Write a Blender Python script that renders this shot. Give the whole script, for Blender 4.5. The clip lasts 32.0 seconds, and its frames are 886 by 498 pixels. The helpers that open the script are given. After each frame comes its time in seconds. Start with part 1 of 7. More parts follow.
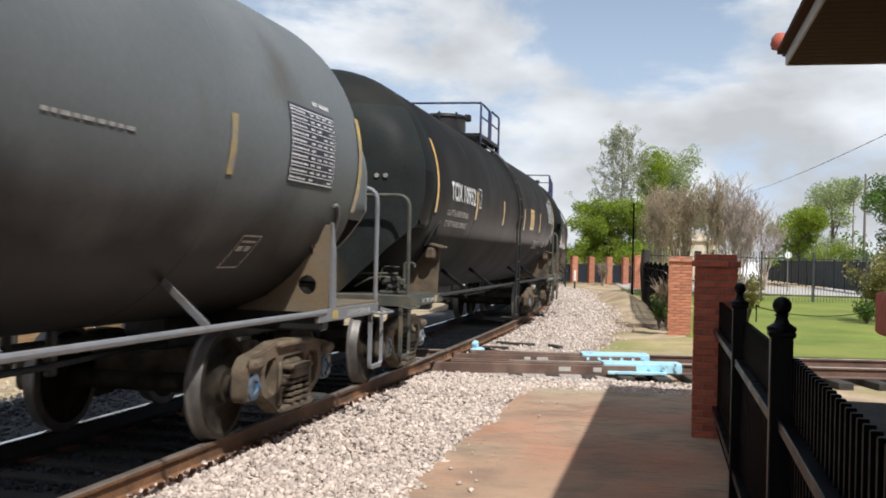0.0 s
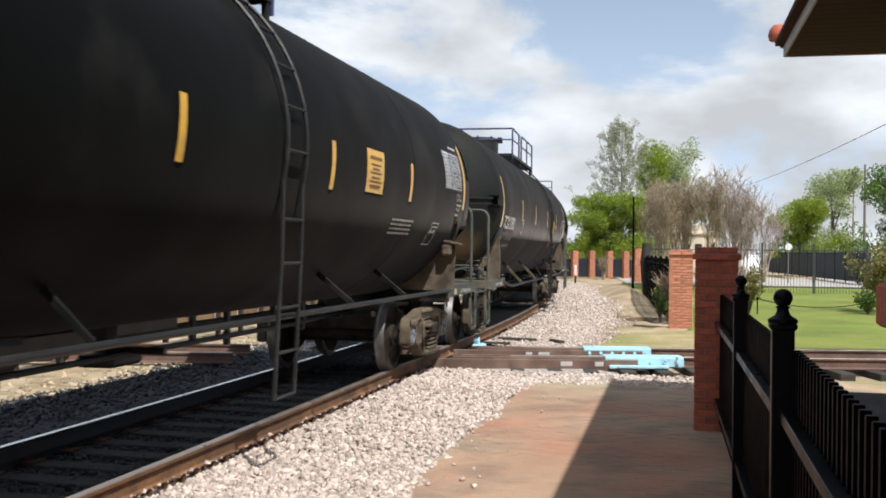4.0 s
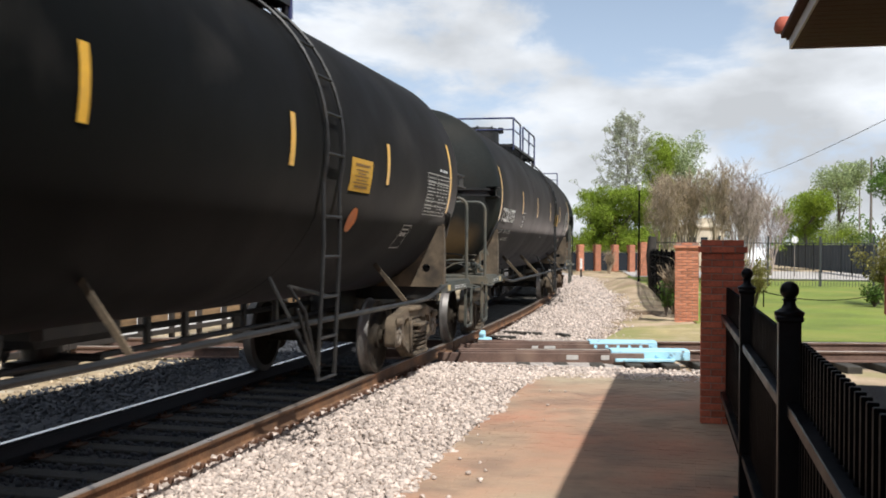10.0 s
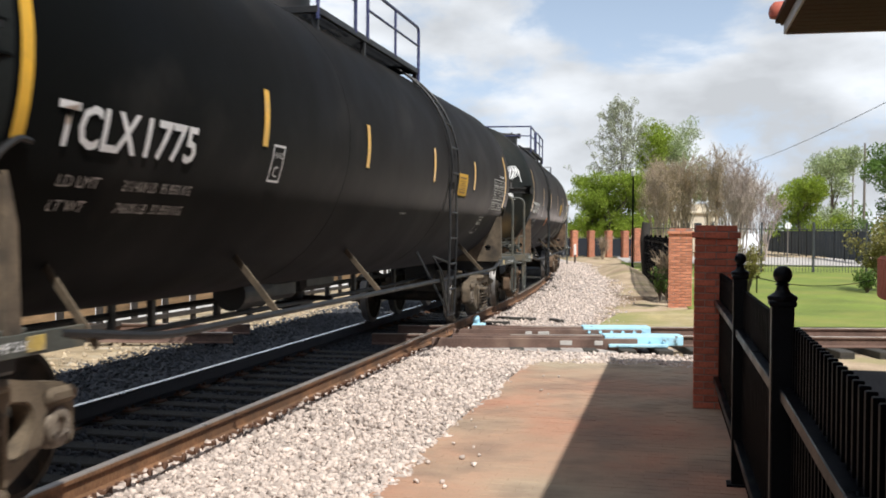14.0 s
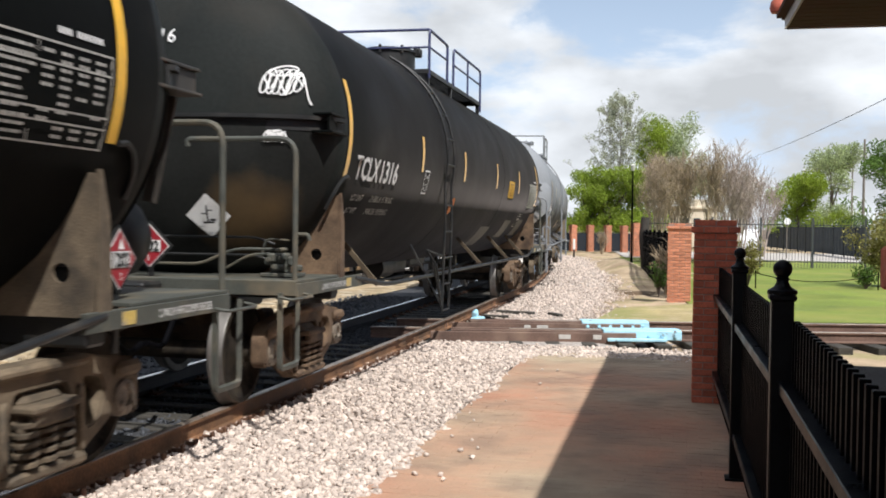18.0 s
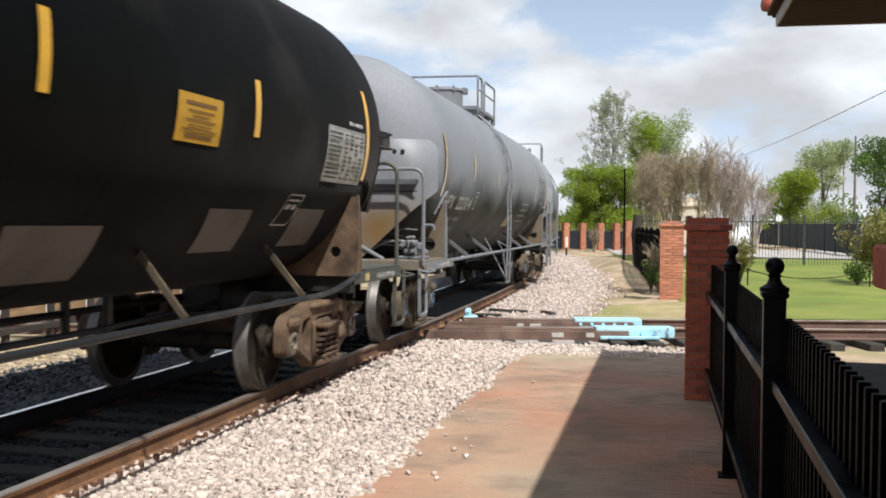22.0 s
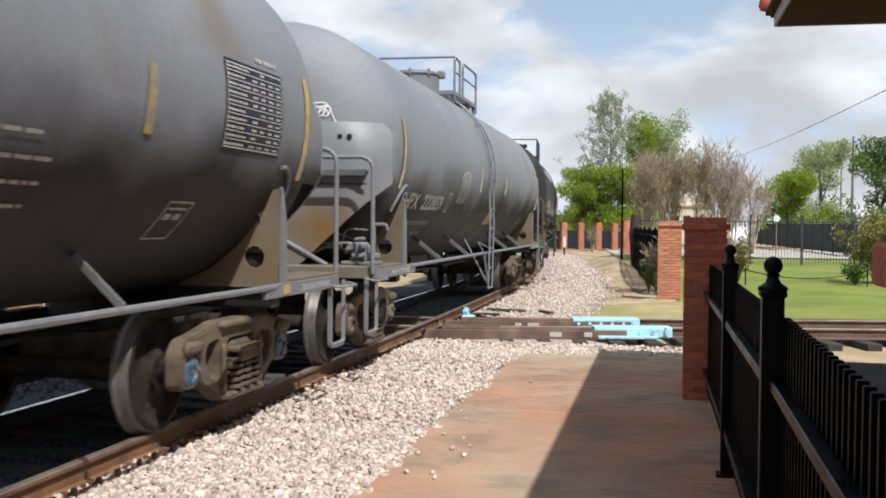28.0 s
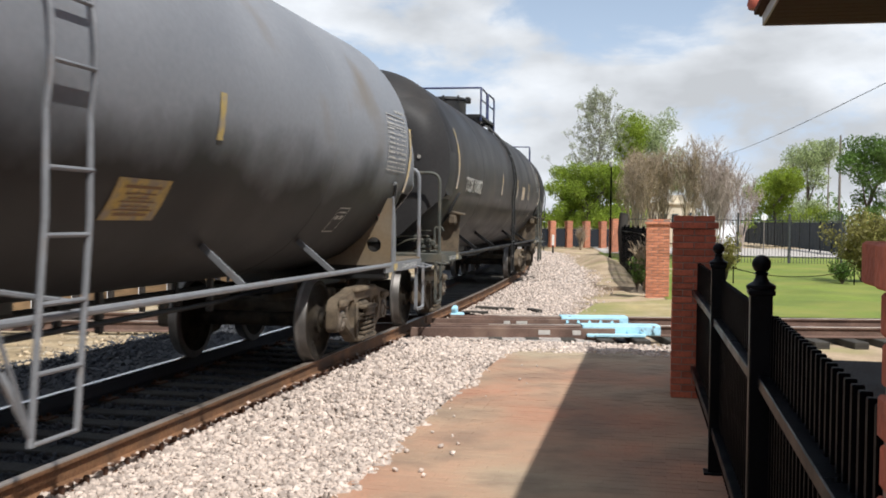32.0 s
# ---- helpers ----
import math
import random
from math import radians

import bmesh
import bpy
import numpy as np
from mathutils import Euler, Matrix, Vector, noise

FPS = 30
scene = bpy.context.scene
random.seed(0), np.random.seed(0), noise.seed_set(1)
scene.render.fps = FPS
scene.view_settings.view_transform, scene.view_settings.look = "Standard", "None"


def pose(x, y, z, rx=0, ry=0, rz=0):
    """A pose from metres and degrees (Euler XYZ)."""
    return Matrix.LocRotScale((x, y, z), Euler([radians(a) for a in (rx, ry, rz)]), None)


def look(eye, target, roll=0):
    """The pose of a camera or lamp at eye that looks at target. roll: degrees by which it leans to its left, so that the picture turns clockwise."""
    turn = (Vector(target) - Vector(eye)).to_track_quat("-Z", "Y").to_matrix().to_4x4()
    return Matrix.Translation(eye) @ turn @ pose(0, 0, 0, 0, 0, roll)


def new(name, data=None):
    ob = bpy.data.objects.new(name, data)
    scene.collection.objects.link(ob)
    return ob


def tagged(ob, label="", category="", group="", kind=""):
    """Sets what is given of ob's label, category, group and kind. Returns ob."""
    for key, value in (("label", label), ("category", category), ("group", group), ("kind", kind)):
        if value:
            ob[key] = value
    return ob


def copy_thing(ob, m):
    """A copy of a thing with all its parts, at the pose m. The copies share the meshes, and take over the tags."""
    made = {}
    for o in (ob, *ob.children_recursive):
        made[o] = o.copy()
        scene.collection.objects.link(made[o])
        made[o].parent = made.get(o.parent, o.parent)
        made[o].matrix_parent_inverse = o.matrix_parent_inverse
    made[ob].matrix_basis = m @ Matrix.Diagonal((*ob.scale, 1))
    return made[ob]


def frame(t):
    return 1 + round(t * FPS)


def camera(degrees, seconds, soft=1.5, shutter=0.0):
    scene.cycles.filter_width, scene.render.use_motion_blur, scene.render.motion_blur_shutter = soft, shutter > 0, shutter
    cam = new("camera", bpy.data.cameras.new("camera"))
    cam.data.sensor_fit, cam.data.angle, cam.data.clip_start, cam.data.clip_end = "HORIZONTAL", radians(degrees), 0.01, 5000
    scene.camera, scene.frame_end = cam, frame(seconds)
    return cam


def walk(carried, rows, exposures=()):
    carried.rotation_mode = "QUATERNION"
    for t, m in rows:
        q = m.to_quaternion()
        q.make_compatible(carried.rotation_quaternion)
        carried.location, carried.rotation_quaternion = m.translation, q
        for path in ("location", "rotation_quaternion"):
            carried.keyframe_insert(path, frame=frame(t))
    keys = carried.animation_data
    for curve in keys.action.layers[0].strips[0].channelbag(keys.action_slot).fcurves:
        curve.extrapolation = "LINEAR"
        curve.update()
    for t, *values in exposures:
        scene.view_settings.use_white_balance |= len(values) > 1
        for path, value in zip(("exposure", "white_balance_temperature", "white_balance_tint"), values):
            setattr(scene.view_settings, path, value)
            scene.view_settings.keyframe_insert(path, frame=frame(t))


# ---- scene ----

# ---------------------------------------------------------------- camera
cam = camera(46.4, 32.0, soft=1.8, shutter=0.4)


def view(x, y, z, yaw, pitch, roll):
    return pose(x, y, z, 0, 0, yaw) @ pose(0, 0, 0, pitch) @ pose(0, 0, 0, 0, roll) @ pose(0, 0, 0, 90)


# seconds, place, yaw, pitch, roll of the camera held at eye height
PATH = [
    (0, -0.006, -0.008, 1.734, -0.19, 0.28, -1.37),
    (0.5, -0.003, 0.011, 1.736, -0.24, 0.14, -1.45),
    (1, -0.005, 0.003, 1.732, -0.24, 0.07, -1.24),
    (1.5, -0.002, 0.003, 1.734, -0.29, -0.20, -1.04),
    (2, -0.002, 0.006, 1.732, -0.11, -0.26, -0.73),
    (2.5, -0.003, 0.002, 1.736, -0.15, -0.13, -0.77),
    (4.5, -0.005, -0.007, 1.736, -0.19, 0.15, -0.55),
    (5, -0.004, -0.007, 1.736, -0.21, 0.24, -0.56),
    (5.5, -0.007, -0.005, 1.732, -0.16, 0.01, -0.80),
    (6, -0.002, 0.005, 1.733, -0.07, 0.02, -0.53),
    (6.5, -0.003, 0.001, 1.735, -0.15, 0.08, -0.45),
    (7, -0.001, 0.002, 1.737, -0.23, 0.04, -0.35),
    (7.5, -0.003, -0.002, 1.735, -0.19, -0.13, -0.37),
    (8, 0.001, 0.004, 1.734, -0.22, -0.13, -0.26),
    (8.5, 0.001, 0.003, 1.734, -0.04, -0.24, -0.32),
    (9, -0.000, 0.000, 1.734, 0.00, -0.38, -0.30),
    (9.5, -0.004, -0.004, 1.734, 0.14, -0.19, -0.54),
    (10, -0.003, 0.003, 1.733, 0.13, -0.25, -0.39),
    (10.5, -0.002, 0.003, 1.734, 0.09, -0.38, -0.45),
    (11, -0.001, 0.005, 1.731, 0.02, -0.54, -0.46),
    (11.5, -0.004, 0.001, 1.731, -0.01, -0.69, -0.47),
    (12, -0.006, 0.002, 1.732, 0.04, -0.67, -0.38),
    (12.5, -0.002, 0.000, 1.732, 0.03, -0.75, -0.37),
    (13, 0.001, 0.017, 1.730, 0.13, -0.73, -0.34),
    (13.5, -0.005, 0.006, 1.731, 0.01, -0.85, -0.55),
    (14, -0.002, 0.006, 1.727, -0.21, -1.03, -0.42),
    (14.5, -0.007, -0.003, 1.723, -0.27, -1.34, -0.53),
    (16.5, -0.007, 0.002, 1.724, -0.28, -1.49, -0.48),
    (17, -0.010, 0.001, 1.722, -0.22, -1.29, -0.72),
    (17.5, -0.009, 0.006, 1.722, -0.29, -1.34, -0.63),
    (18, -0.007, 0.009, 1.719, -0.27, -1.37, -0.76),
    (18.5, -0.009, 0.008, 1.722, -0.34, -1.29, -0.71),
    (19, -0.004, 0.013, 1.723, -0.47, -1.24, -0.78),
    (19.5, -0.010, -0.001, 1.719, -0.57, -1.29, -0.97),
    (20, -0.010, 0.002, 1.722, -0.51, -1.43, -0.81),
    (20.5, -0.005, 0.017, 1.721, -0.55, -1.37, -0.55),
    (21, -0.006, 0.007, 1.720, -0.56, -1.43, -0.50),
    (21.5, -0.005, 0.015, 1.720, -0.63, -1.44, -0.56),
    (22, -0.006, 0.014, 1.721, -0.68, -1.44, -0.47),
    (22.5, -0.008, 0.011, 1.719, -0.77, -1.40, -0.53),
    (23, -0.005, 0.014, 1.720, -0.63, -1.44, -0.37),
    (23.5, -0.008, 0.012, 1.725, -0.40, -1.33, -0.44),
    (24, -0.008, 0.007, 1.723, -0.54, -1.29, -0.38),
    (24.5, -0.012, 0.005, 1.721, -0.55, -1.24, -0.41),
    (25, -0.011, 0.003, 1.718, -0.69, -1.34, -0.45),
    (25.5, -0.006, 0.017, 1.721, -0.73, -1.30, -0.51),
    (27.5, -0.009, 0.015, 1.721, -0.86, -1.38, -0.58),
    (28, -0.010, 0.011, 1.718, -0.80, -1.46, -0.55),
    (28.5, -0.006, 0.015, 1.721, -0.90, -1.42, -0.40),
    (29, -0.008, 0.017, 1.718, -0.99, -1.38, -0.60),
    (29.5, -0.009, 0.006, 1.721, -0.95, -1.45, -0.39),
    (30, -0.005, 0.020, 1.719, -0.91, -1.47, -0.63),
    (30.5, -0.007, 0.019, 1.720, -1.19, -1.41, -0.65),
    (31, -0.009, 0.020, 1.718, -1.23, -1.43, -0.71),
    (31.5, -0.012, 0.015, 1.716, -1.33, -1.50, -0.62),
    (32, -0.013, 0.013, 1.718, -1.43, -1.57, -0.66),
]
walk(cam, [(t, view(*row)) for t, *row in PATH], [(0, -0.10), (2, -0.04), (6, 0.0), (12, -0.02), (16, 0.06), (20, 0.08), (23, 0.0), (32, -0.05)])

# ---------------------------------------------------------------- sky and sun
SUN = Vector((0.333, -0.63, 1.0)).normalized()
CLOUD_AT = (0.35, 0.1, 0.0)


def make_sky():
    world = bpy.data.worlds.new("sky")
    scene.world = world
    world.use_nodes = True
    nt = world.node_tree
    nt.nodes.clear()
    N, L = nt.nodes.new, nt.links.new
    sky = N("ShaderNodeTexSky")
    sky.sky_type = "NISHITA"
    sky.sun_disc = False
    sky.sun_elevation = math.asin(SUN.z)
    sky.sun_rotation = math.atan2(SUN.x, SUN.y)
    sky.air_density, sky.dust_density, sky.ozone_density = 1.0, 1.5, 1.0
    co = N("ShaderNodeTexCoord")
    mp = N("ShaderNodeMapping")
    mp.inputs["Location"].default_value = CLOUD_AT
    mp.inputs["Scale"].default_value = (1.0, 1.0, 2.1)
    L(co.outputs["Generated"], mp.inputs["Vector"])
    big = N("ShaderNodeTexNoise")
    big.inputs["Scale"].default_value = 4.6
    big.inputs["Detail"].default_value = 10.0
    big.inputs["Roughness"].default_value = 0.56
    big.inputs["Distortion"].default_value = 0.25
    L(mp.outputs["Vector"], big.inputs["Vector"])
    # cumulus stands denser toward the horizon; thinned above the view to cut fill light
    sep = N("ShaderNodeSeparateXYZ")
    L(co.outputs["Generated"], sep.inputs["Vector"])
    rise = N("ShaderNodeMapRange")
    rise.inputs["From Min"].default_value = 0.17
    rise.inputs["From Max"].default_value = 0.42
    rise.inputs["To Min"].default_value = 0.06
    rise.inputs["To Max"].default_value = -0.32
    L(sep.outputs["Z"], rise.inputs["Value"])
    crown = N("ShaderNodeMapRange")   # unseen cloud bank added overhead to brighten the shaded areas
    crown.inputs["From Min"].default_value = 0.40
    crown.inputs["From Max"].default_value = 0.62
    crown.inputs["To Min"].default_value = 0.0
    crown.inputs["To Max"].default_value = 0.36
    L(sep.outputs["Z"], crown.inputs["Value"])
    both = N("ShaderNodeMath")
    L(rise.outputs["Result"], both.inputs[0])
    L(crown.outputs["Result"], both.inputs[1])
    dens = N("ShaderNodeMath")
    L(big.outputs["Fac"], dens.inputs[0])
    L(both.outputs["Value"], dens.inputs[1])
    ramp = N("ShaderNodeMapRange")
    haze = N("ShaderNodeMapRange")   # thin veil, thickest low down
    haze.inputs["From Min"].default_value = 0.05
    haze.inputs["From Max"].default_value = 0.42
    haze.inputs["To Min"].default_value = 0.85
    haze.inputs["To Max"].default_value = 0.0
    L(sep.outputs["Z"], haze.inputs["Value"])
    veil = N("ShaderNodeMix")
    veil.data_type = "RGBA"
    L(haze.outputs["Result"], veil.inputs["Factor"])
    L(sky.outputs["Color"], veil.inputs["A"])
    veil.inputs["B"].default_value = (8.0, 9.9, 12.8, 1)
    ramp.inputs["From Min"].default_value = 0.44
    ramp.inputs["From Max"].default_value = 0.58
    ramp.interpolation_type = "SMOOTHSTEP"
    L(dens.outputs["Value"], ramp.inputs["Value"])
    # shading inside the clouds
    small = N("ShaderNodeTexNoise")
    small.inputs["Scale"].default_value = 6.5
    small.inputs["Detail"].default_value = 7.0
    L(mp.outputs["Vector"], small.inputs["Vector"])
    tone = N("ShaderNodeMapRange")
    tone.inputs["From Min"].default_value = 0.35
    tone.inputs["From Max"].default_value = 0.65
    tone.inputs["To Min"].default_value = 7.3
    tone.inputs["To Max"].default_value = 11.8
    L(small.outputs["Fac"], tone.inputs["Value"])
    white = N("ShaderNodeCombineColor")
    tint = N("ShaderNodeMath")
    tint.operation = "MULTIPLY"
    tint.inputs[1].default_value = 1.06
    L(tone.outputs["Result"], tint.inputs[0])
    cool = N("ShaderNodeMath")
    cool.operation = "MULTIPLY"
    cool.inputs[1].default_value = 0.955
    L(tone.outputs["Result"], cool.inputs[0])
    L(cool.outputs["Value"], white.inputs[0])
    L(tone.outputs["Result"], white.inputs[1])
    L(tint.outputs["Value"], white.inputs[2])
    mix = N("ShaderNodeMix")
    mix.data_type = "RGBA"
    L(ramp.outputs["Result"], mix.inputs["Factor"])
    L(veil.outputs["Result"], mix.inputs["A"])
    L(white.outputs["Color"], mix.inputs["B"])
    bg = N("ShaderNodeBackground")
    bg.inputs["Strength"].default_value = 0.087
    L(mix.outputs["Result"], bg.inputs["Color"])
    out = N("ShaderNodeOutputWorld")
    L(bg.outputs["Background"], out.inputs["Surface"])


make_sky()
sun = new("sun", bpy.data.lights.new("sun", "SUN"))
sun.data.energy = 5.0
sun.data.angle = radians(0.6)
sun.data.color = (1.0, 0.975, 0.94)
sun.matrix_world = look(SUN * 60, (0, 0, 0))
scene.view_settings.exposure = 0.0

# ---------------------------------------------------------------- materials
def mat(name, colour, rough=0.6, metal=0.0, vary=0.25, scale=6.0, fine=60.0, bump=0.15, stain=None, stain_at=0.55,
        stain_scale=2.5, spec=0.5, island=0.0, single=0.0, stretch=(1, 1, 1), coords="Object", stain_soft=0.12, spot=None, grime_shade=None, sheen=0.0, thin=0.0, blot=None):
    """A surface with broad and fine variation, an optional second colour in patches, and relief."""
    m = bpy.data.materials.new(name)
    m.use_nodes = True
    nt = m.node_tree
    N, L = nt.nodes.new, nt.links.new
    b = nt.nodes["Principled BSDF"]
    co = N("ShaderNodeTexCoord")
    mp = N("ShaderNodeMapping")
    mp.inputs["Scale"].default_value = stretch
    if coords == "World":
        L(N("ShaderNodeNewGeometry").outputs["Position"], mp.inputs["Vector"])
    else:
        L(co.outputs[coords], mp.inputs["Vector"])

    def noise_at(s, detail=4.0):
        n = N("ShaderNodeTexNoise")
        n.inputs["Scale"].default_value = s
        n.inputs["Detail"].default_value = detail
        L(mp.outputs["Vector"], n.inputs["Vector"])
        return n.outputs["Fac"]

    def ranged(sock, a, z, lo, hi):
        r = N("ShaderNodeMapRange")
        for k, v in (("From Min", a), ("From Max", z), ("To Min", lo), ("To Max", hi)):
            r.inputs[k].default_value = v
        L(sock, r.inputs["Value"])
        return r.outputs["Result"]

    def mul(a, c):
        k = N("ShaderNodeMath")
        k.operation = "MULTIPLY"
        L(a, k.inputs[0])
        L(c, k.inputs[1])
        return k.outputs["Value"]

    broad, tiny = noise_at(scale), noise_at(fine, 3.0)
    val = mul(ranged(broad, 0.3, 0.7, 1 - vary, 1 + vary), ranged(tiny, 0.3, 0.7, 1 - vary * 0.6, 1 + vary * 0.6))
    if island:
        val = mul(val, ranged(N("ShaderNodeNewGeometry").outputs["Random Per Island"], 0, 1, 1 - island, 1 + island))
    if single:
        val = mul(val, ranged(N("ShaderNodeObjectInfo").outputs["Random"], 0, 1, 1 - single, 1 + single))
    hsv = N("ShaderNodeHueSaturation")
    hsv.inputs["Color"].default_value = (*colour, 1)
    L(val, hsv.inputs["Value"])
    col = hsv.outputs["Color"]
    if stain:
        mix = N("ShaderNodeMix")
        mix.data_type = "RGBA"
        L(ranged(noise_at(stain_scale, 6.0), stain_at - stain_soft, stain_at + stain_soft, 0, 1), mix.inputs["Factor"])
        L(col, mix.inputs["A"])
        mix.inputs["B"].default_value = (*stain, 1)
        col = mix.outputs["Result"]
    if blot:   # a third colour in smaller ragged patches: colour, threshold, scale, strength
        tint, at, size, most = blot
        mix = N("ShaderNodeMix")
        mix.data_type = "RGBA"
        L(ranged(noise_at(size, 8.0), at - 0.05, at + 0.10, 0, most), mix.inputs["Factor"])
        L(col, mix.inputs["A"])
        mix.inputs["B"].default_value = (*tint, 1)
        col = mix.outputs["Result"]
    if grime_shade:   # road film below a ragged limit; on the tanks mostly painted shade
        level, tint = grime_shade
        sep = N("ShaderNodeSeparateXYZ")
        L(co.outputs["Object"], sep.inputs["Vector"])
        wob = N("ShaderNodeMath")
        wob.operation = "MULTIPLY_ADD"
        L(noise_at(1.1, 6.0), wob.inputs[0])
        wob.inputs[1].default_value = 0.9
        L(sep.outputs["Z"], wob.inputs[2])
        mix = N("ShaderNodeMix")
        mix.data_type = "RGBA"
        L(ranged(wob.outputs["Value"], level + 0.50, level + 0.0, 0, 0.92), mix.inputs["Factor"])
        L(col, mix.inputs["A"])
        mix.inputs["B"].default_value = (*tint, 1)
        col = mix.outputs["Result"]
    if spot:   # one rusty patch round a place of the part: centre, radius, colour
        ctr, rad, tint = spot
        dist = N("ShaderNodeVectorMath")
        dist.operation = "DISTANCE"
        L(co.outputs["Object"], dist.inputs[0])
        dist.inputs[1].default_value = ctr
        wob = N("ShaderNodeMath")
        wob.operation = "MULTIPLY_ADD"
        L(noise_at(2.2, 5.0), wob.inputs[0])
        wob.inputs[1].default_value = rad * 0.9
        L(dist.outputs["Value"], wob.inputs[2])
        mix = N("ShaderNodeMix")
        mix.data_type = "RGBA"
        L(ranged(wob.outputs["Value"], rad * 1.5, rad * 0.55, 0, 1), mix.inputs["Factor"])
        L(col, mix.inputs["A"])
        mix.inputs["B"].default_value = (*tint, 1)
        col = mix.outputs["Result"]
    L(col, b.inputs["Base Color"])
    L(ranged(broad, 0.3, 0.7, max(0, rough - 0.08), min(1, rough + 0.08)), b.inputs["Roughness"])
    b.inputs["Metallic"].default_value = metal
    if sheen:   # a film of dust that shows at a flat angle
        b.inputs["Sheen Weight"].default_value = sheen
        b.inputs["Sheen Roughness"].default_value = 0.27
        b.inputs["Sheen Tint"].default_value = (1.0, 0.88, 0.84, 1)
    b.inputs["Specular IOR Level"].default_value = spec
    if bump:
        bp = N("ShaderNodeBump")
        bp.inputs["Strength"].default_value = bump
        bp.inputs["Distance"].default_value = 0.02
        L(tiny, bp.inputs["Height"])
        L(bp.outputs["Normal"], b.inputs["Normal"])
    if thin:   # light passes through leaves
        tl = N("ShaderNodeBsdfTranslucent")
        L(col, tl.inputs["Color"])
        ms = N("ShaderNodeMixShader")
        ms.inputs[0].default_value = thin
        L(b.outputs["BSDF"], ms.inputs[1])
        L(tl.outputs["BSDF"], ms.inputs[2])
        L(ms.outputs["Shader"], nt.nodes["Material Output"].inputs["Surface"])
    return m


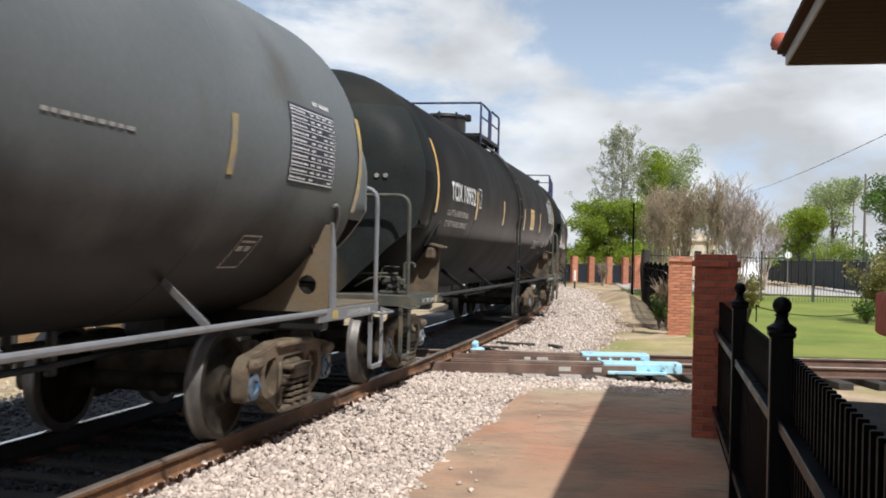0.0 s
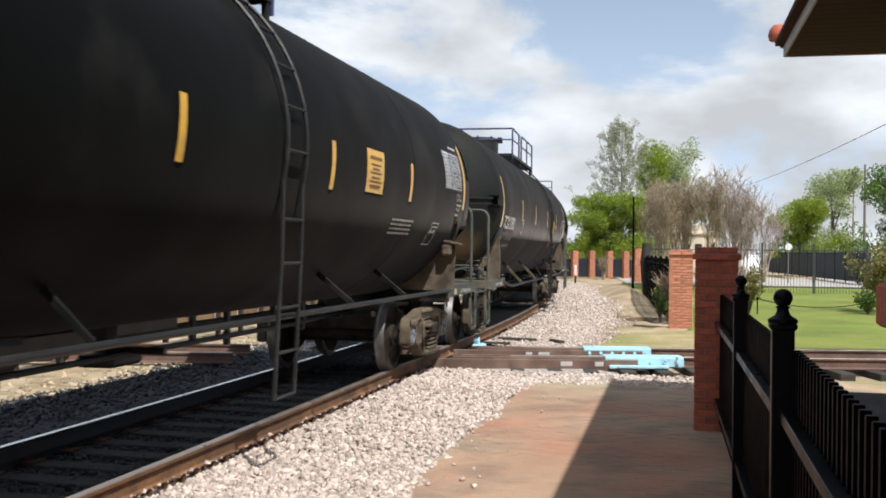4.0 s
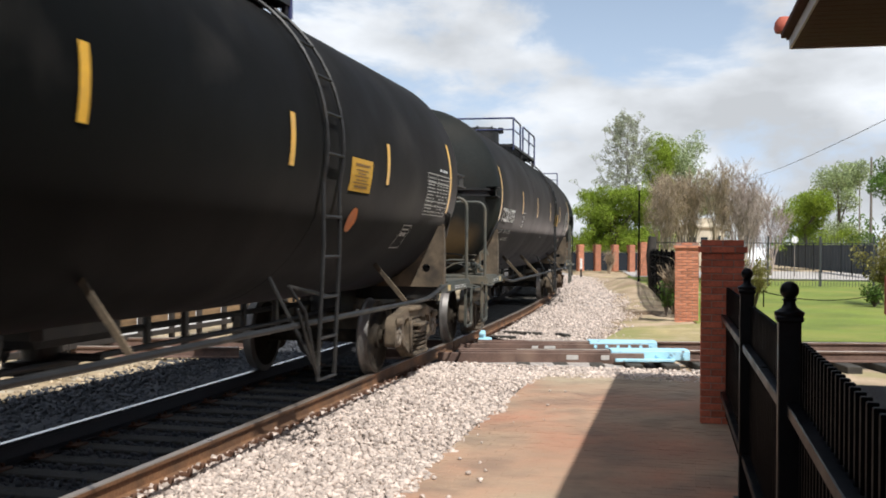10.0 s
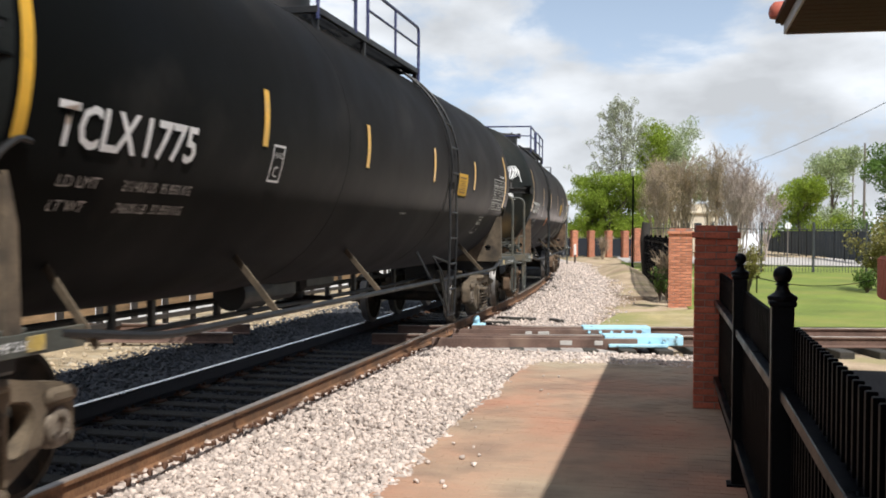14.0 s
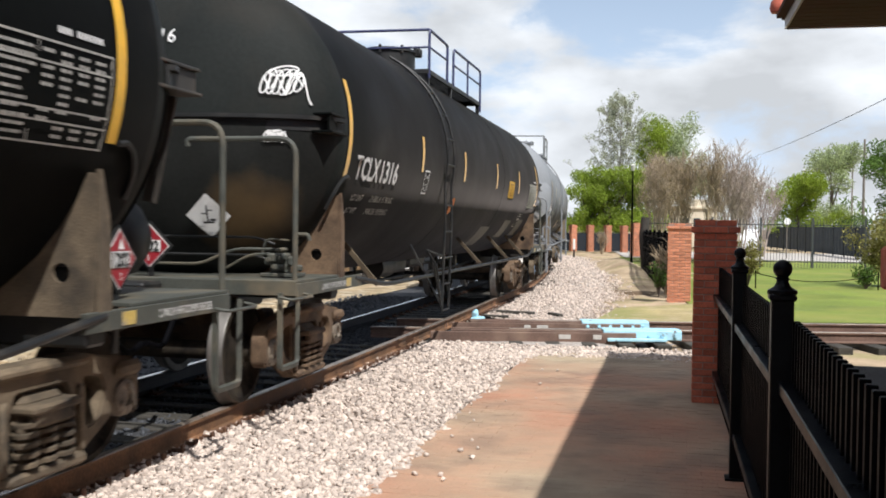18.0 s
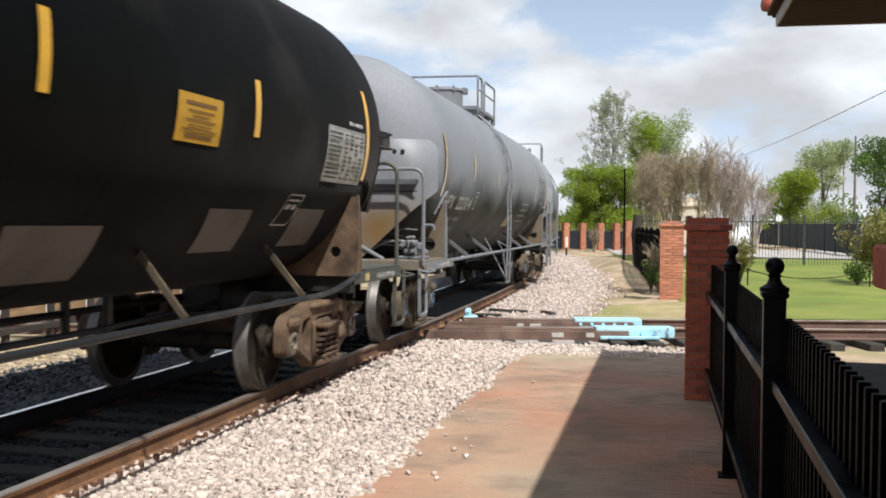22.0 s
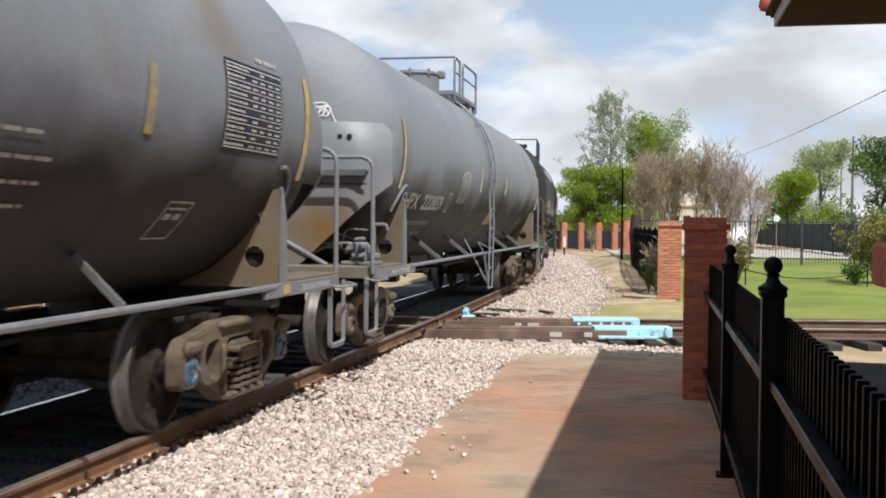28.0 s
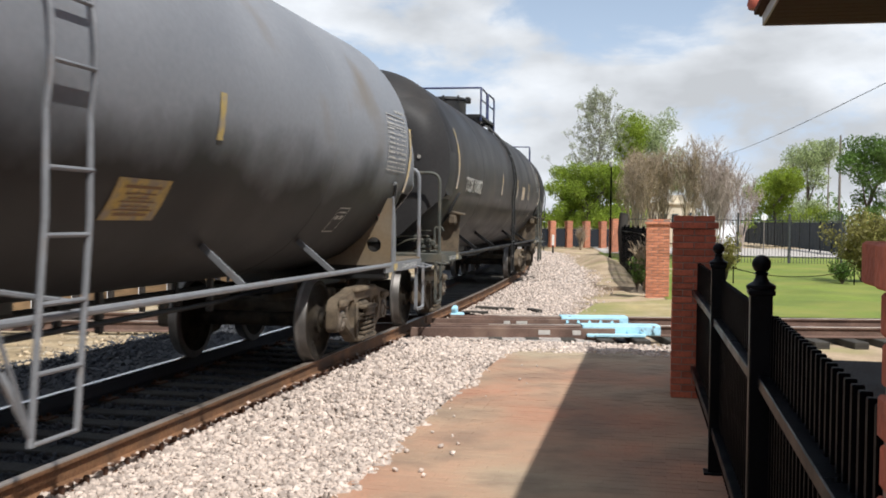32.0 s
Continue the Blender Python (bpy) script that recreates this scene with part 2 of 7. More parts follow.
M = {
    "black_tank": mat("black_tank_paint", (0.0030, 0.0038, 0.0036), 0.62, spec=0.045, sheen=0.13, vary=0.18, scale=1.2, fine=25, bump=0.02, stain=(0.022, 0.021, 0.019), stain_at=0.68, stain_scale=0.9),
    # tank heads take a paler black than the shell
    "black_head": mat("dusty_black_head_paint", (0.0165, 0.0190, 0.0182), 0.6, spec=0.1, vary=0.2, scale=1.2, fine=25, bump=0.02, stain=(0.028, 0.026, 0.022), stain_at=0.64, stain_scale=0.9),
    # dark lower half: road film, and the shaded belly painted into the colour
    "slate_tank": mat("slate_grey_tank_paint", (0.150, 0.166, 0.170), 0.5, spec=0.15, vary=0.10, scale=0.9, fine=20, bump=0.02, stain=(0.10, 0.085, 0.065), stain_at=0.72, stain_scale=0.8, grime_shade=(2.05, (0.012, 0.0115, 0.0105))),
    "grey_tank": mat("grey_tank_paint", (0.235, 0.248, 0.268), 0.55, spec=0.18, vary=0.10, scale=0.9, fine=20, bump=0.02, stain=(0.20, 0.165, 0.12), stain_at=0.70, stain_scale=0.8, grime_shade=(2.30, (0.014, 0.0135, 0.0125))),
    "dark_tank": mat("dark_grey_tank_paint", (0.032, 0.031, 0.031), 0.5, spec=0.15, sheen=0.05, vary=0.15, scale=1.0, fine=20, bump=0.02, stain=(0.07, 0.06, 0.05), stain_at=0.66, stain_scale=0.8),
    "black_steel": mat("black_steel", (0.010, 0.0105, 0.011), 0.55, vary=0.3, scale=4, fine=50, bump=0.06, stain=(0.045, 0.04, 0.033), stain_at=0.66, stain_scale=3),
    "grey_steel": mat("grey_steel", (0.20, 0.21, 0.225), 0.5, vary=0.15, scale=4, fine=50, bump=0.05, stain=(0.14, 0.10, 0.07), stain_at=0.68, stain_scale=4),
    "blue_steel": mat("dark_blue_rail_paint", (0.035, 0.045, 0.12), 0.45, vary=0.2, bump=0.03),
    "dusty_steel": mat("dusty_cast_steel", (0.140, 0.106, 0.070), 0.85, vary=0.3, scale=5, fine=70, bump=0.2, stain=(0.045, 0.036, 0.027), stain_at=0.59, stain_scale=4),
    "rust_head": mat("rust_stained_head", (0.0165, 0.0175, 0.0165), 0.55, spec=0.12, vary=0.2, scale=2, fine=30, bump=0.03, spot=((0.88, -8.1, 1.55), 0.58, (0.15, 0.095, 0.042))),
    "tan_head": mat("tan_dusty_plate", (0.17, 0.15, 0.12), 0.6, vary=0.2, scale=2, fine=30, bump=0.03, stain=(0.20, 0.12, 0.04), stain_at=0.6, stain_scale=0.9, stain_soft=0.2),
    "tread": mat("polished_wheel_tread", (0.17, 0.16, 0.15), 0.5, spec=0.3, metal=0.6, vary=0.25, bump=0.04),
    "wheel": mat("rusty_wheel_plate", (0.034, 0.027, 0.019), 0.8, spec=0.2, vary=0.35, scale=7, fine=60, bump=0.15, stain=(0.010, 0.008, 0.007), stain_at=0.55, stain_scale=6),
    "cap_blue": mat("blue_bearing_cap", (0.055, 0.115, 0.20), 0.5, vary=0.35, scale=14, bump=0.08, stain=(0.16, 0.145, 0.12), stain_at=0.54, stain_scale=12),
    "cap_grey": mat("grey_bearing_cap", (0.20, 0.23, 0.26), 0.45, vary=0.35, scale=14, bump=0.08, stain=(0.06, 0.05, 0.045), stain_at=0.56, stain_scale=12),
    "rusty_cast": mat("rust_brown_cast_steel", (0.155, 0.100, 0.060), 0.85, vary=0.3, scale=5, fine=70, bump=0.2, stain=(0.055, 0.033, 0.022), stain_at=0.58, stain_scale=4),
    "scraped": mat("scraped_grey_primer", (0.11, 0.10, 0.085), 0.6, vary=0.2, scale=3, bump=0.02, stain=(0.07, 0.062, 0.052), stain_at=0.56, stain_scale=2.2),
    # far rail, its colour darkened for the shade under the train
    "rail_dark": mat("oily_dark_rail", (0.022, 0.022, 0.026), 0.7, vary=0.3, scale=3, fine=40, bump=0.15, coords="World"),
    "cap_rust": mat("dusty_bearing_cap", (0.21, 0.175, 0.135), 0.6, vary=0.35, scale=14, bump=0.1, stain=(0.07, 0.05, 0.035), stain_at=0.54, stain_scale=12),
    "deck_steel": mat("olive_grey_deck_steel", (0.064, 0.068, 0.058), 0.6, vary=0.25, scale=4, fine=50, bump=0.08, stain=(0.15, 0.125, 0.085), stain_at=0.60, stain_scale=2.5),
    "bracket": mat("worn_black_bracket", (0.035, 0.032, 0.029), 0.6, vary=0.3, scale=4, bump=0.06, stain=(0.08, 0.06, 0.045), stain_at=0.6, stain_scale=3),
    "dust_iron": mat("dusty_black_iron", (0.0048, 0.0052, 0.0064), 0.34, spec=0.11, vary=0.35, scale=3, fine=50, bump=0.05),
    "black_shield": mat("black_shield_plate", (0.0215, 0.0255, 0.0245), 0.55, spec=0.1, vary=0.2, scale=2, fine=30, bump=0.03, spot=((0.30, -8.05, 1.30), 0.30, (0.085, 0.06, 0.032))),
    "navy": mat("navy_panel_paint", (0.012, 0.014, 0.035), 0.5, vary=0.15, bump=0.0),
    "yellow": mat("yellow_reflective_tape", (0.74, 0.42, 0.03), 0.45, sheen=0.7, vary=0.14, scale=6, bump=0.02),
    "old_yellow": mat("worn_yellow_tape", (0.50, 0.36, 0.09), 0.6, sheen=0.6, vary=0.25, scale=5, bump=0.02, stain=(0.25, 0.23, 0.2), stain_at=0.55, stain_scale=9),
    "white": mat("white_stencil_paint", (0.78, 0.78, 0.77), 0.5, vary=0.10, scale=9, bump=0.0),
    "off_white": mat("weathered_stencil_paint", (0.55, 0.53, 0.49), 0.6, vary=0.25, scale=14, bump=0.0),
    "dim_white": mat("faded_stencil_paint", (0.42, 0.41, 0.38), 0.6, vary=0.3, scale=20, bump=0.0),
    "label_yellow": mat("amber_warning_label", (0.62, 0.345, 0.02), 0.5, vary=0.12, bump=0.0),
    "grey_shield": mat("grey_shield_plate", (0.225, 0.235, 0.25), 0.5, vary=0.12, scale=1.5, fine=30, bump=0.02, spot=((0.72, -7.85, 1.55), 0.44, (0.20, 0.115, 0.04)), grime_shade=(1.95, (0.19, 0.165, 0.13))),
    "label_brown": mat("brown_label_print", (0.20, 0.10, 0.02), 0.5, vary=0.15, bump=0.0),
    "orange": mat("orange_sticker", (0.62, 0.16, 0.02), 0.5, vary=0.15, bump=0.0),
    "red": mat("placard_red", (0.31, 0.014, 0.024), 0.5, vary=0.1, bump=0.0),
    "ink": mat("black_print", (0.015, 0.015, 0.016), 0.5, vary=0.1, bump=0.0),
    "silver": mat("bare_metal_plate", (0.42, 0.41, 0.38), 0.4, vary=0.2, scale=8, bump=0.02, stain=(0.25, 0.23, 0.2), stain_at=0.56, stain_scale=5),
    "rail_side": mat("rusty_rail", (0.21, 0.105, 0.05), 0.8, vary=0.35, scale=3, fine=40, bump=0.2, stain=(0.10, 0.055, 0.03), stain_at=0.55, stain_scale=2, coords="World"),
    "rail_top": mat("worn_rail_head", (0.36, 0.30, 0.25), 0.35, metal=0.6, vary=0.2, scale=3, fine=60, bump=0.03, coords="World"),
    "rail_bright": mat("polished_rail_head", (0.60, 0.60, 0.62), 0.22, metal=1.0, vary=0.1, bump=0.01, coords="World"),
    "tie": mat("weathered_wood_tie", (0.056, 0.051, 0.043), 0.9, vary=0.35, scale=3, fine=30, bump=0.4, stretch=(1, 7, 7), single=0.25),
    "spike": mat("rusty_spike_iron", (0.12, 0.06, 0.035), 0.8, vary=0.3, bump=0.1),
    "xrail": mat("brown_crossing_steel", (0.14, 0.085, 0.065), 0.75, vary=0.3, scale=2.5, fine=40, bump=0.15, stain=(0.24, 0.16, 0.12), stain_at=0.62, stain_scale=2, coords="World"),
    "cyan": mat("light_blue_paint", (0.42, 0.72, 0.86), 0.5, vary=0.10, scale=6, fine=40, bump=0.05, stain=(0.13, 0.085, 0.07), stain_at=0.66, stain_scale=5, stain_soft=0.04),
    "ballast": mat("ballast_stone", (0.545, 0.455, 0.395), 0.9, vary=0.16, scale=9, fine=80, bump=0.3, island=0.36, coords="World"),
    "ballast_bed": mat("ballast_bed", (0.38, 0.34, 0.31), 0.95, vary=0.35, scale=14, fine=45, bump=0.9, coords="World"),
    # ballast under the train; its shade is put into these dark colours
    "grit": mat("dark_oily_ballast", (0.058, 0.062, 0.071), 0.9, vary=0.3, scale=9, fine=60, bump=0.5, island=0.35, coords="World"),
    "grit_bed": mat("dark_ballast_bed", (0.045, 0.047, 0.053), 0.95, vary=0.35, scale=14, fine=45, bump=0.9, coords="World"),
    "paver": mat("brick_paver", (0.40, 0.198, 0.125), 0.9, vary=0.20, scale=1.1, fine=45, bump=0.25, island=0.05, stain=(0.405, 0.325, 0.225), stain_at=0.50, stain_scale=0.42, stain_soft=0.13, blot=((0.20, 0.135, 0.10), 0.54, 1.7, 0.55), coords="World"),
    "mortar": mat("sandy_joint", (0.385, 0.205, 0.132), 0.95, vary=0.22, scale=1.1, fine=45, bump=0.3, stain=(0.405, 0.325, 0.225), stain_at=0.50, stain_scale=0.42, stain_soft=0.13, blot=((0.20, 0.135, 0.10), 0.54, 1.7, 0.55), coords="World"),
    "brick": mat("red_brick", (0.44, 0.125, 0.072), 0.85, vary=0.2, scale=10, fine=70, bump=0.3, single=0.2, island=0.2),
    "brick_mortar": mat("brick_mortar", (0.30, 0.22, 0.18), 0.95, vary=0.2, scale=10, fine=60, bump=0.3),
    "iron": mat("black_painted_iron", (0.0022, 0.0022, 0.0030), 0.5, spec=0.04, vary=0.25, scale=8, fine=50, bump=0.04),
    "dirt": mat("dry_dirt", (0.46, 0.35, 0.235), 0.95, vary=0.22, scale=1.2, fine=18, bump=0.7, stain=(0.26, 0.185, 0.115), stain_at=0.56, stain_scale=0.55, blot=((0.27, 0.25, 0.10), 0.55, 0.9, 0.7), coords="World"),
    # near-black ground colour that paints the station's shade behind the fence
    "mulch": mat("dark_bark_mulch", (0.015, 0.0115, 0.009), 0.95, vary=0.4, scale=6, fine=30, bump=0.9, stain=(0.018, 0.014, 0.010), stain_at=0.58, stain_scale=3, coords="World"),
    "soil": mat("sparse_grass_soil", (0.36, 0.29, 0.14), 0.95, vary=0.3, scale=0.8, fine=15, bump=0.8, stain=(0.25, 0.245, 0.085), stain_at=0.50, stain_scale=0.7, blot=((0.42, 0.33, 0.21), 0.56, 1.6, 0.8), coords="World"),
    "verge_brown": mat("turned_brown_soil", (0.135, 0.088, 0.050), 0.95, vary=0.35, scale=2.2, fine=16, bump=1.0, stain=(0.30, 0.225, 0.14), stain_at=0.57, stain_scale=1.3, stain_soft=0.08, coords="World"),
    "straw": mat("straw_coloured_dirt", (0.39, 0.30, 0.185), 0.95, vary=0.3, scale=1.5, fine=16, bump=0.8, stain=(0.20, 0.15, 0.08), stain_at=0.55, stain_scale=1.4, blot=((0.50, 0.44, 0.34), 0.57, 2.2, 0.8), coords="World"),
    "straw_stone": mat("tan_litter_stone", (0.40, 0.32, 0.22), 0.95, vary=0.2, scale=5, fine=40, bump=0.2, island=0.5),
    "tan_plank": mat("sunlit_tan_plank", (0.30, 0.195, 0.105), 0.85, vary=0.3, scale=2, fine=30, bump=0.2, stretch=(1, 1, 8), single=0.25),
    "lawn": mat("mown_lawn", (0.155, 0.205, 0.030), 0.95, vary=0.22, scale=0.5, fine=9, bump=0.8, stain=(0.23, 0.235, 0.05), stain_at=0.58, stain_scale=0.35, coords="World"),
    "road": mat("pale_road", (0.44, 0.41, 0.38), 0.9, vary=0.12, scale=0.6, fine=14, bump=0.2, coords="World"),
    "bark": mat("tree_bark", (0.13, 0.10, 0.08), 0.95, vary=0.3, scale=5, fine=40, bump=0.6, stretch=(3, 3, 1)),
    "twig": mat("bare_twig", (0.42, 0.345, 0.30), 0.9, vary=0.2, scale=2, fine=20, bump=0.0, island=0.3),
    "brown_twig": mat("budding_brown_twig", (0.36, 0.285, 0.20), 0.9, vary=0.2, scale=2, fine=20, bump=0.0, island=0.3),
    "bud": mat("brown_leaf_bud", (0.33, 0.25, 0.13), 0.8, vary=0.2, scale=1, fine=9, bump=0.0, island=0.35, thin=0.3),
    "pale_bark": mat("pale_grey_bark", (0.27, 0.25, 0.22), 0.95, vary=0.3, scale=5, fine=40, bump=0.4, stretch=(3, 3, 1)),
    "leaf": mat("spring_leaf", (0.265, 0.355, 0.040), 0.6, thin=0.48, vary=0.2, scale=0.8, fine=8, bump=0.0, island=0.4),
    "leaf_grey": mat("pale_grey_green_leaf", (0.36, 0.39, 0.26), 0.6, thin=0.35, vary=0.2, scale=0.8, fine=8, bump=0.0, island=0.4),
    "leaf_light": mat("pale_spring_leaf", (0.33, 0.40, 0.19), 0.6, thin=0.35, vary=0.2, scale=0.8, fine=8, bump=0.0, island=0.35),
    "leaf_dark": mat("deep_green_leaf", (0.10, 0.18, 0.03), 0.6, thin=0.35, vary=0.2, scale=0.8, fine=8, bump=0.0, island=0.4),
    "leaf_olive": mat("olive_shrub_leaf", (0.24, 0.22, 0.06), 0.65, thin=0.3, vary=0.2, scale=1, fine=9, bump=0.0, island=0.4),
    "soffit": mat("brown_wood_soffit", (0.055, 0.022, 0.010), 0.8, spec=0.1, vary=0.25, scale=2, fine=30, bump=0.15, stretch=(1, 8, 1)),
    "fascia": mat("tan_fascia", (0.40, 0.36, 0.31), 0.6, vary=0.2, scale=3, fine=40, bump=0.1),
    "clay": mat("red_clay_tile", (0.42, 0.10, 0.06), 0.7, vary=0.2, scale=6, fine=50, bump=0.2),
    "screen": mat("black_fence_screen", (0.013, 0.019, 0.029), 0.8, vary=0.2, scale=1.5, fine=30, bump=0.1, coords="World"),
    "cream": mat("cream_painted_wall", (0.62, 0.54, 0.42), 0.8, vary=0.1, scale=1, fine=20, bump=0.1),
    "stone_wall": mat("pale_concrete", (0.50, 0.48, 0.45), 0.9, vary=0.15, scale=1, fine=20, bump=0.2, coords="World"),
    "carpaint": mat("white_car_paint", (0.75, 0.75, 0.76), 0.3, vary=0.03, bump=0.0),
    "glass": mat("dark_car_glass", (0.02, 0.022, 0.025), 0.08, vary=0.05, bump=0.0),
    "pole": mat("grey_wood_pole", (0.20, 0.175, 0.15), 0.9, vary=0.2, scale=3, fine=30, bump=0.2, stretch=(4, 4, 1)),
    "lamp_white": mat("white_lamp_globe", (0.8, 0.8, 0.78), 0.4, vary=0.05, bump=0.0),
    "lantern_glass": mat("dull_white_lantern", (0.50, 0.50, 0.46), 0.4, vary=0.1, bump=0.0),
    "far_iron": mat("sunlit_black_fence_paint", (0.045, 0.050, 0.055), 0.5, vary=0.2, scale=4, bump=0.02),
    # pier brick again, with its sunlit tone put into the colour
    "brick_lit": mat("sunlit_orange_brick", (0.50, 0.205, 0.120), 0.85, vary=0.2, scale=10, fine=70, bump=0.3, single=0.18, island=0.18),
    "yard_wood": mat("dark_yard_timber", (0.04, 0.034, 0.03), 0.9, vary=0.3, scale=3, fine=40, bump=0.3),
}

# ---------------------------------------------------------------- mesh helpers
def solid(name, bm, material, parent=None, smooth=False, label=""):
    me = bpy.data.meshes.new(name)
    bmesh.ops.recalc_face_normals(bm, faces=bm.faces)
    bm.to_mesh(me)
    bm.free()
    for m in material if isinstance(material, (list, tuple)) else [material]:
        me.materials.append(m)
    if smooth:
        me.polygons.foreach_set("use_smooth", [True] * len(me.polygons))
        me.set_sharp_from_angle(angle=radians(38))
    ob = new(name, me)
    if parent:
        ob.parent = parent
    if label:
        ob["label"] = label
    return ob


def part(name, bm, material, parent, label="", smooth=False):
    return solid(name, bm, material, parent, smooth, label)


def twin(ob, m, parent=None):
    """Another object on the same mesh, at the pose m in the parent's space."""
    o = new(ob.name.split(".")[0], ob.data)
    o.parent = parent or ob.parent
    o.matrix_basis = m
    for k in ob.keys():
        if isinstance(ob[k], str):
            o[k] = ob[k]
    return o


def raw(name, verts, faces, material, parent=None, smooth=False):
    me = bpy.data.meshes.new(name)
    me.from_pydata(verts, [], faces)
    for m in material if isinstance(material, (list, tuple)) else [material]:
        me.materials.append(m)
    if smooth:
        me.polygons.foreach_set("use_smooth", [True] * len(me.polygons))
    me.update()
    ob = new(name, me)
    if parent:
        ob.parent = parent
    return ob


def box(bm, c, s, m=None, bev=0.0, mi=0):
    mat4 = Matrix.Translation(c) @ (m or Matrix.Identity(4)) @ Matrix.Diagonal((*s, 1))
    r = bmesh.ops.create_cube(bm, size=1.0, matrix=mat4)
    vs = r["verts"]
    es = list({e for v in vs for e in v.link_edges})
    fs = list({f for v in vs for f in v.link_faces})
    if bev:
        out = bmesh.ops.bevel(bm, geom=es, offset=bev, segments=1, affect="EDGES", profile=0.5)
        fs = out["faces"] + [f for f in fs if f.is_valid]
    for f in fs:
        if f.is_valid:
            f.material_index = mi
    return vs


def rod(bm, p, q, r, r2=None, n=8, caps=True, mi=0):
    p, q = Vector(p), Vector(q)
    d = q - p
    m = Matrix.Translation((p + q) / 2) @ d.to_track_quat("Z", "Y").to_matrix().to_4x4()
    out = bmesh.ops.create_cone(bm, cap_ends=caps, segments=n, radius1=r, radius2=r if r2 is None else r2, depth=d.length, matrix=m)
    if mi:
        for f in {f for v in out["verts"] for f in v.link_faces}:
            f.material_index = mi


def bend(pts, radius=0.12, n=5):
    """A polyline with its inner corners rounded."""
    pts = [Vector(p) for p in pts]
    out = [pts[0]]
    for a, b, c in zip(pts, pts[1:], pts[2:]):
        u, w = (a - b), (c - b)
        r = min(radius, u.length / 2, w.length / 2)
        s, e = b + u.normalized() * r, b + w.normalized() * r
        for i in range(n + 1):
            t = i / n
            out.append(s * (1 - t) ** 2 + b * 2 * t * (1 - t) + e * t * t)
    return out + [pts[-1]]


def tube(bm, pts, r, n=8, mi=0, taper=None):
    """A pipe along a polyline."""
    pts = [Vector(p) for p in pts]
    rings, side = [], None
    for i, p in enumerate(pts):
        d = (pts[min(i + 1, len(pts) - 1)] - pts[max(i - 1, 0)]).normalized()
        if side is None:
            side = d.orthogonal().normalized()
        side = (side - d * side.dot(d))
        side = side.normalized() if side.length > 1e-6 else d.orthogonal().normalized()
        up = d.cross(side)
        rr = r if taper is None else r + (taper - r) * i / (len(pts) - 1)
        rings.append([bm.verts.new(p + (side * math.cos(k * math.tau / n) + up * math.sin(k * math.tau / n)) * rr) for k in range(n)])
    for a, b in zip(rings, rings[1:]):
        for k in range(n):
            f = bm.faces.new((a[k], a[(k + 1) % n], b[(k + 1) % n], b[k]))
            f.material_index = mi
    for ring in (rings[0], rings[-1]):
        bm.faces.new(ring).material_index = mi


def prism(bm, outline, depth, m=None, holes=(), mi=0, bev=0.0):
    """An outline in the x-z plane, thickened along y from 0 to depth; holes are outlines too."""
    m = m or Matrix.Identity(4)
    edges = []
    for loop in (outline, *holes):
        vs = [bm.verts.new((x, 0, z)) for x, z in loop]
        edges += [bm.edges.new((vs[i], vs[(i + 1) % len(vs)])) for i in range(len(vs))]
    res = bmesh.ops.triangle_fill(bm, edges=edges, use_beauty=True)
    faces = [g for g in res["geom"] if isinstance(g, bmesh.types.BMFace)]
    ext = bmesh.ops.extrude_face_region(bm, geom=faces)
    vs = [g for g in ext["geom"] if isinstance(g, bmesh.types.BMVert)]
    bmesh.ops.translate(bm, verts=vs, vec=(0, depth, 0))
    allv = list({v for f in faces for v in f.verts} | set(vs))
    fs = {f for v in allv for f in v.link_faces}
    for f in fs:
        f.material_index = mi
    bmesh.ops.transform(bm, matrix=m, verts=allv)


def lathe(bm, profile, m=None, n=40, mi=None, close=False):
    """Turns (radius, height) pairs round z."""
    m = m or Matrix.Identity(4)
    rings = []
    for r, z in profile:
        if r < 1e-5:
            rings.append([bm.verts.new(m @ Vector((0, 0, z)))])
        else:
            rings.append([bm.verts.new(m @ Vector((r * math.cos(k * math.tau / n), r * math.sin(k * math.tau / n), z))) for k in range(n)])
    for j, (a, b) in enumerate(zip(rings, rings[1:])):
        for k in range(n):
            k2 = (k + 1) % n
            if len(a) == 1 and len(b) == 1:
                continue
            vs = (a[0], b[k2], b[k]) if len(a) == 1 else (a[k], a[k2], b[0]) if len(b) == 1 else (a[k], a[k2], b[k2], b[k])
            f = bm.faces.new(vs)
            if mi:
                f.material_index = mi[j]


def disc(cx, cz, r, n=16, sx=1.0):
    return [(cx + r * sx * math.cos(i * math.tau / n), cz + r * math.sin(i * math.tau / n)) for i in range(n)]


# ---------------------------------------------------------------- the plan
RAIL = 0.12          # height of the rail heads over the paving
START, HEAD = -4.73, 0.2345
ARCS = ((6.81, 0.0014), (24.0, 0.0050), (72.0, 0.0))   # where each stretch of the line begins, and how it bends to the left


def line(s, lat=0.0):
    """A point on the railway: s metres along it, lat metres to its near side; and the heading there."""
    st = min(s, ARCS[0][0])
    x, y, h = START + math.sin(HEAD) * st, math.cos(HEAD) * st, HEAD
    for (a, bow), (b, _) in zip(ARCS, ARCS[1:] + ((1e9, 0.0),)):
        ln = min(s, b) - a
        if ln <= 0:
            break
        if bow:
            k = h - bow * ln
            x += (math.cos(k) - math.cos(h)) / bow
            y -= (math.sin(k) - math.sin(h)) / bow
            h = k
        else:
            x += math.sin(h) * ln
            y += math.cos(h) * ln
    return Vector((x + lat * math.cos(h), y - lat * math.sin(h), 0)), h


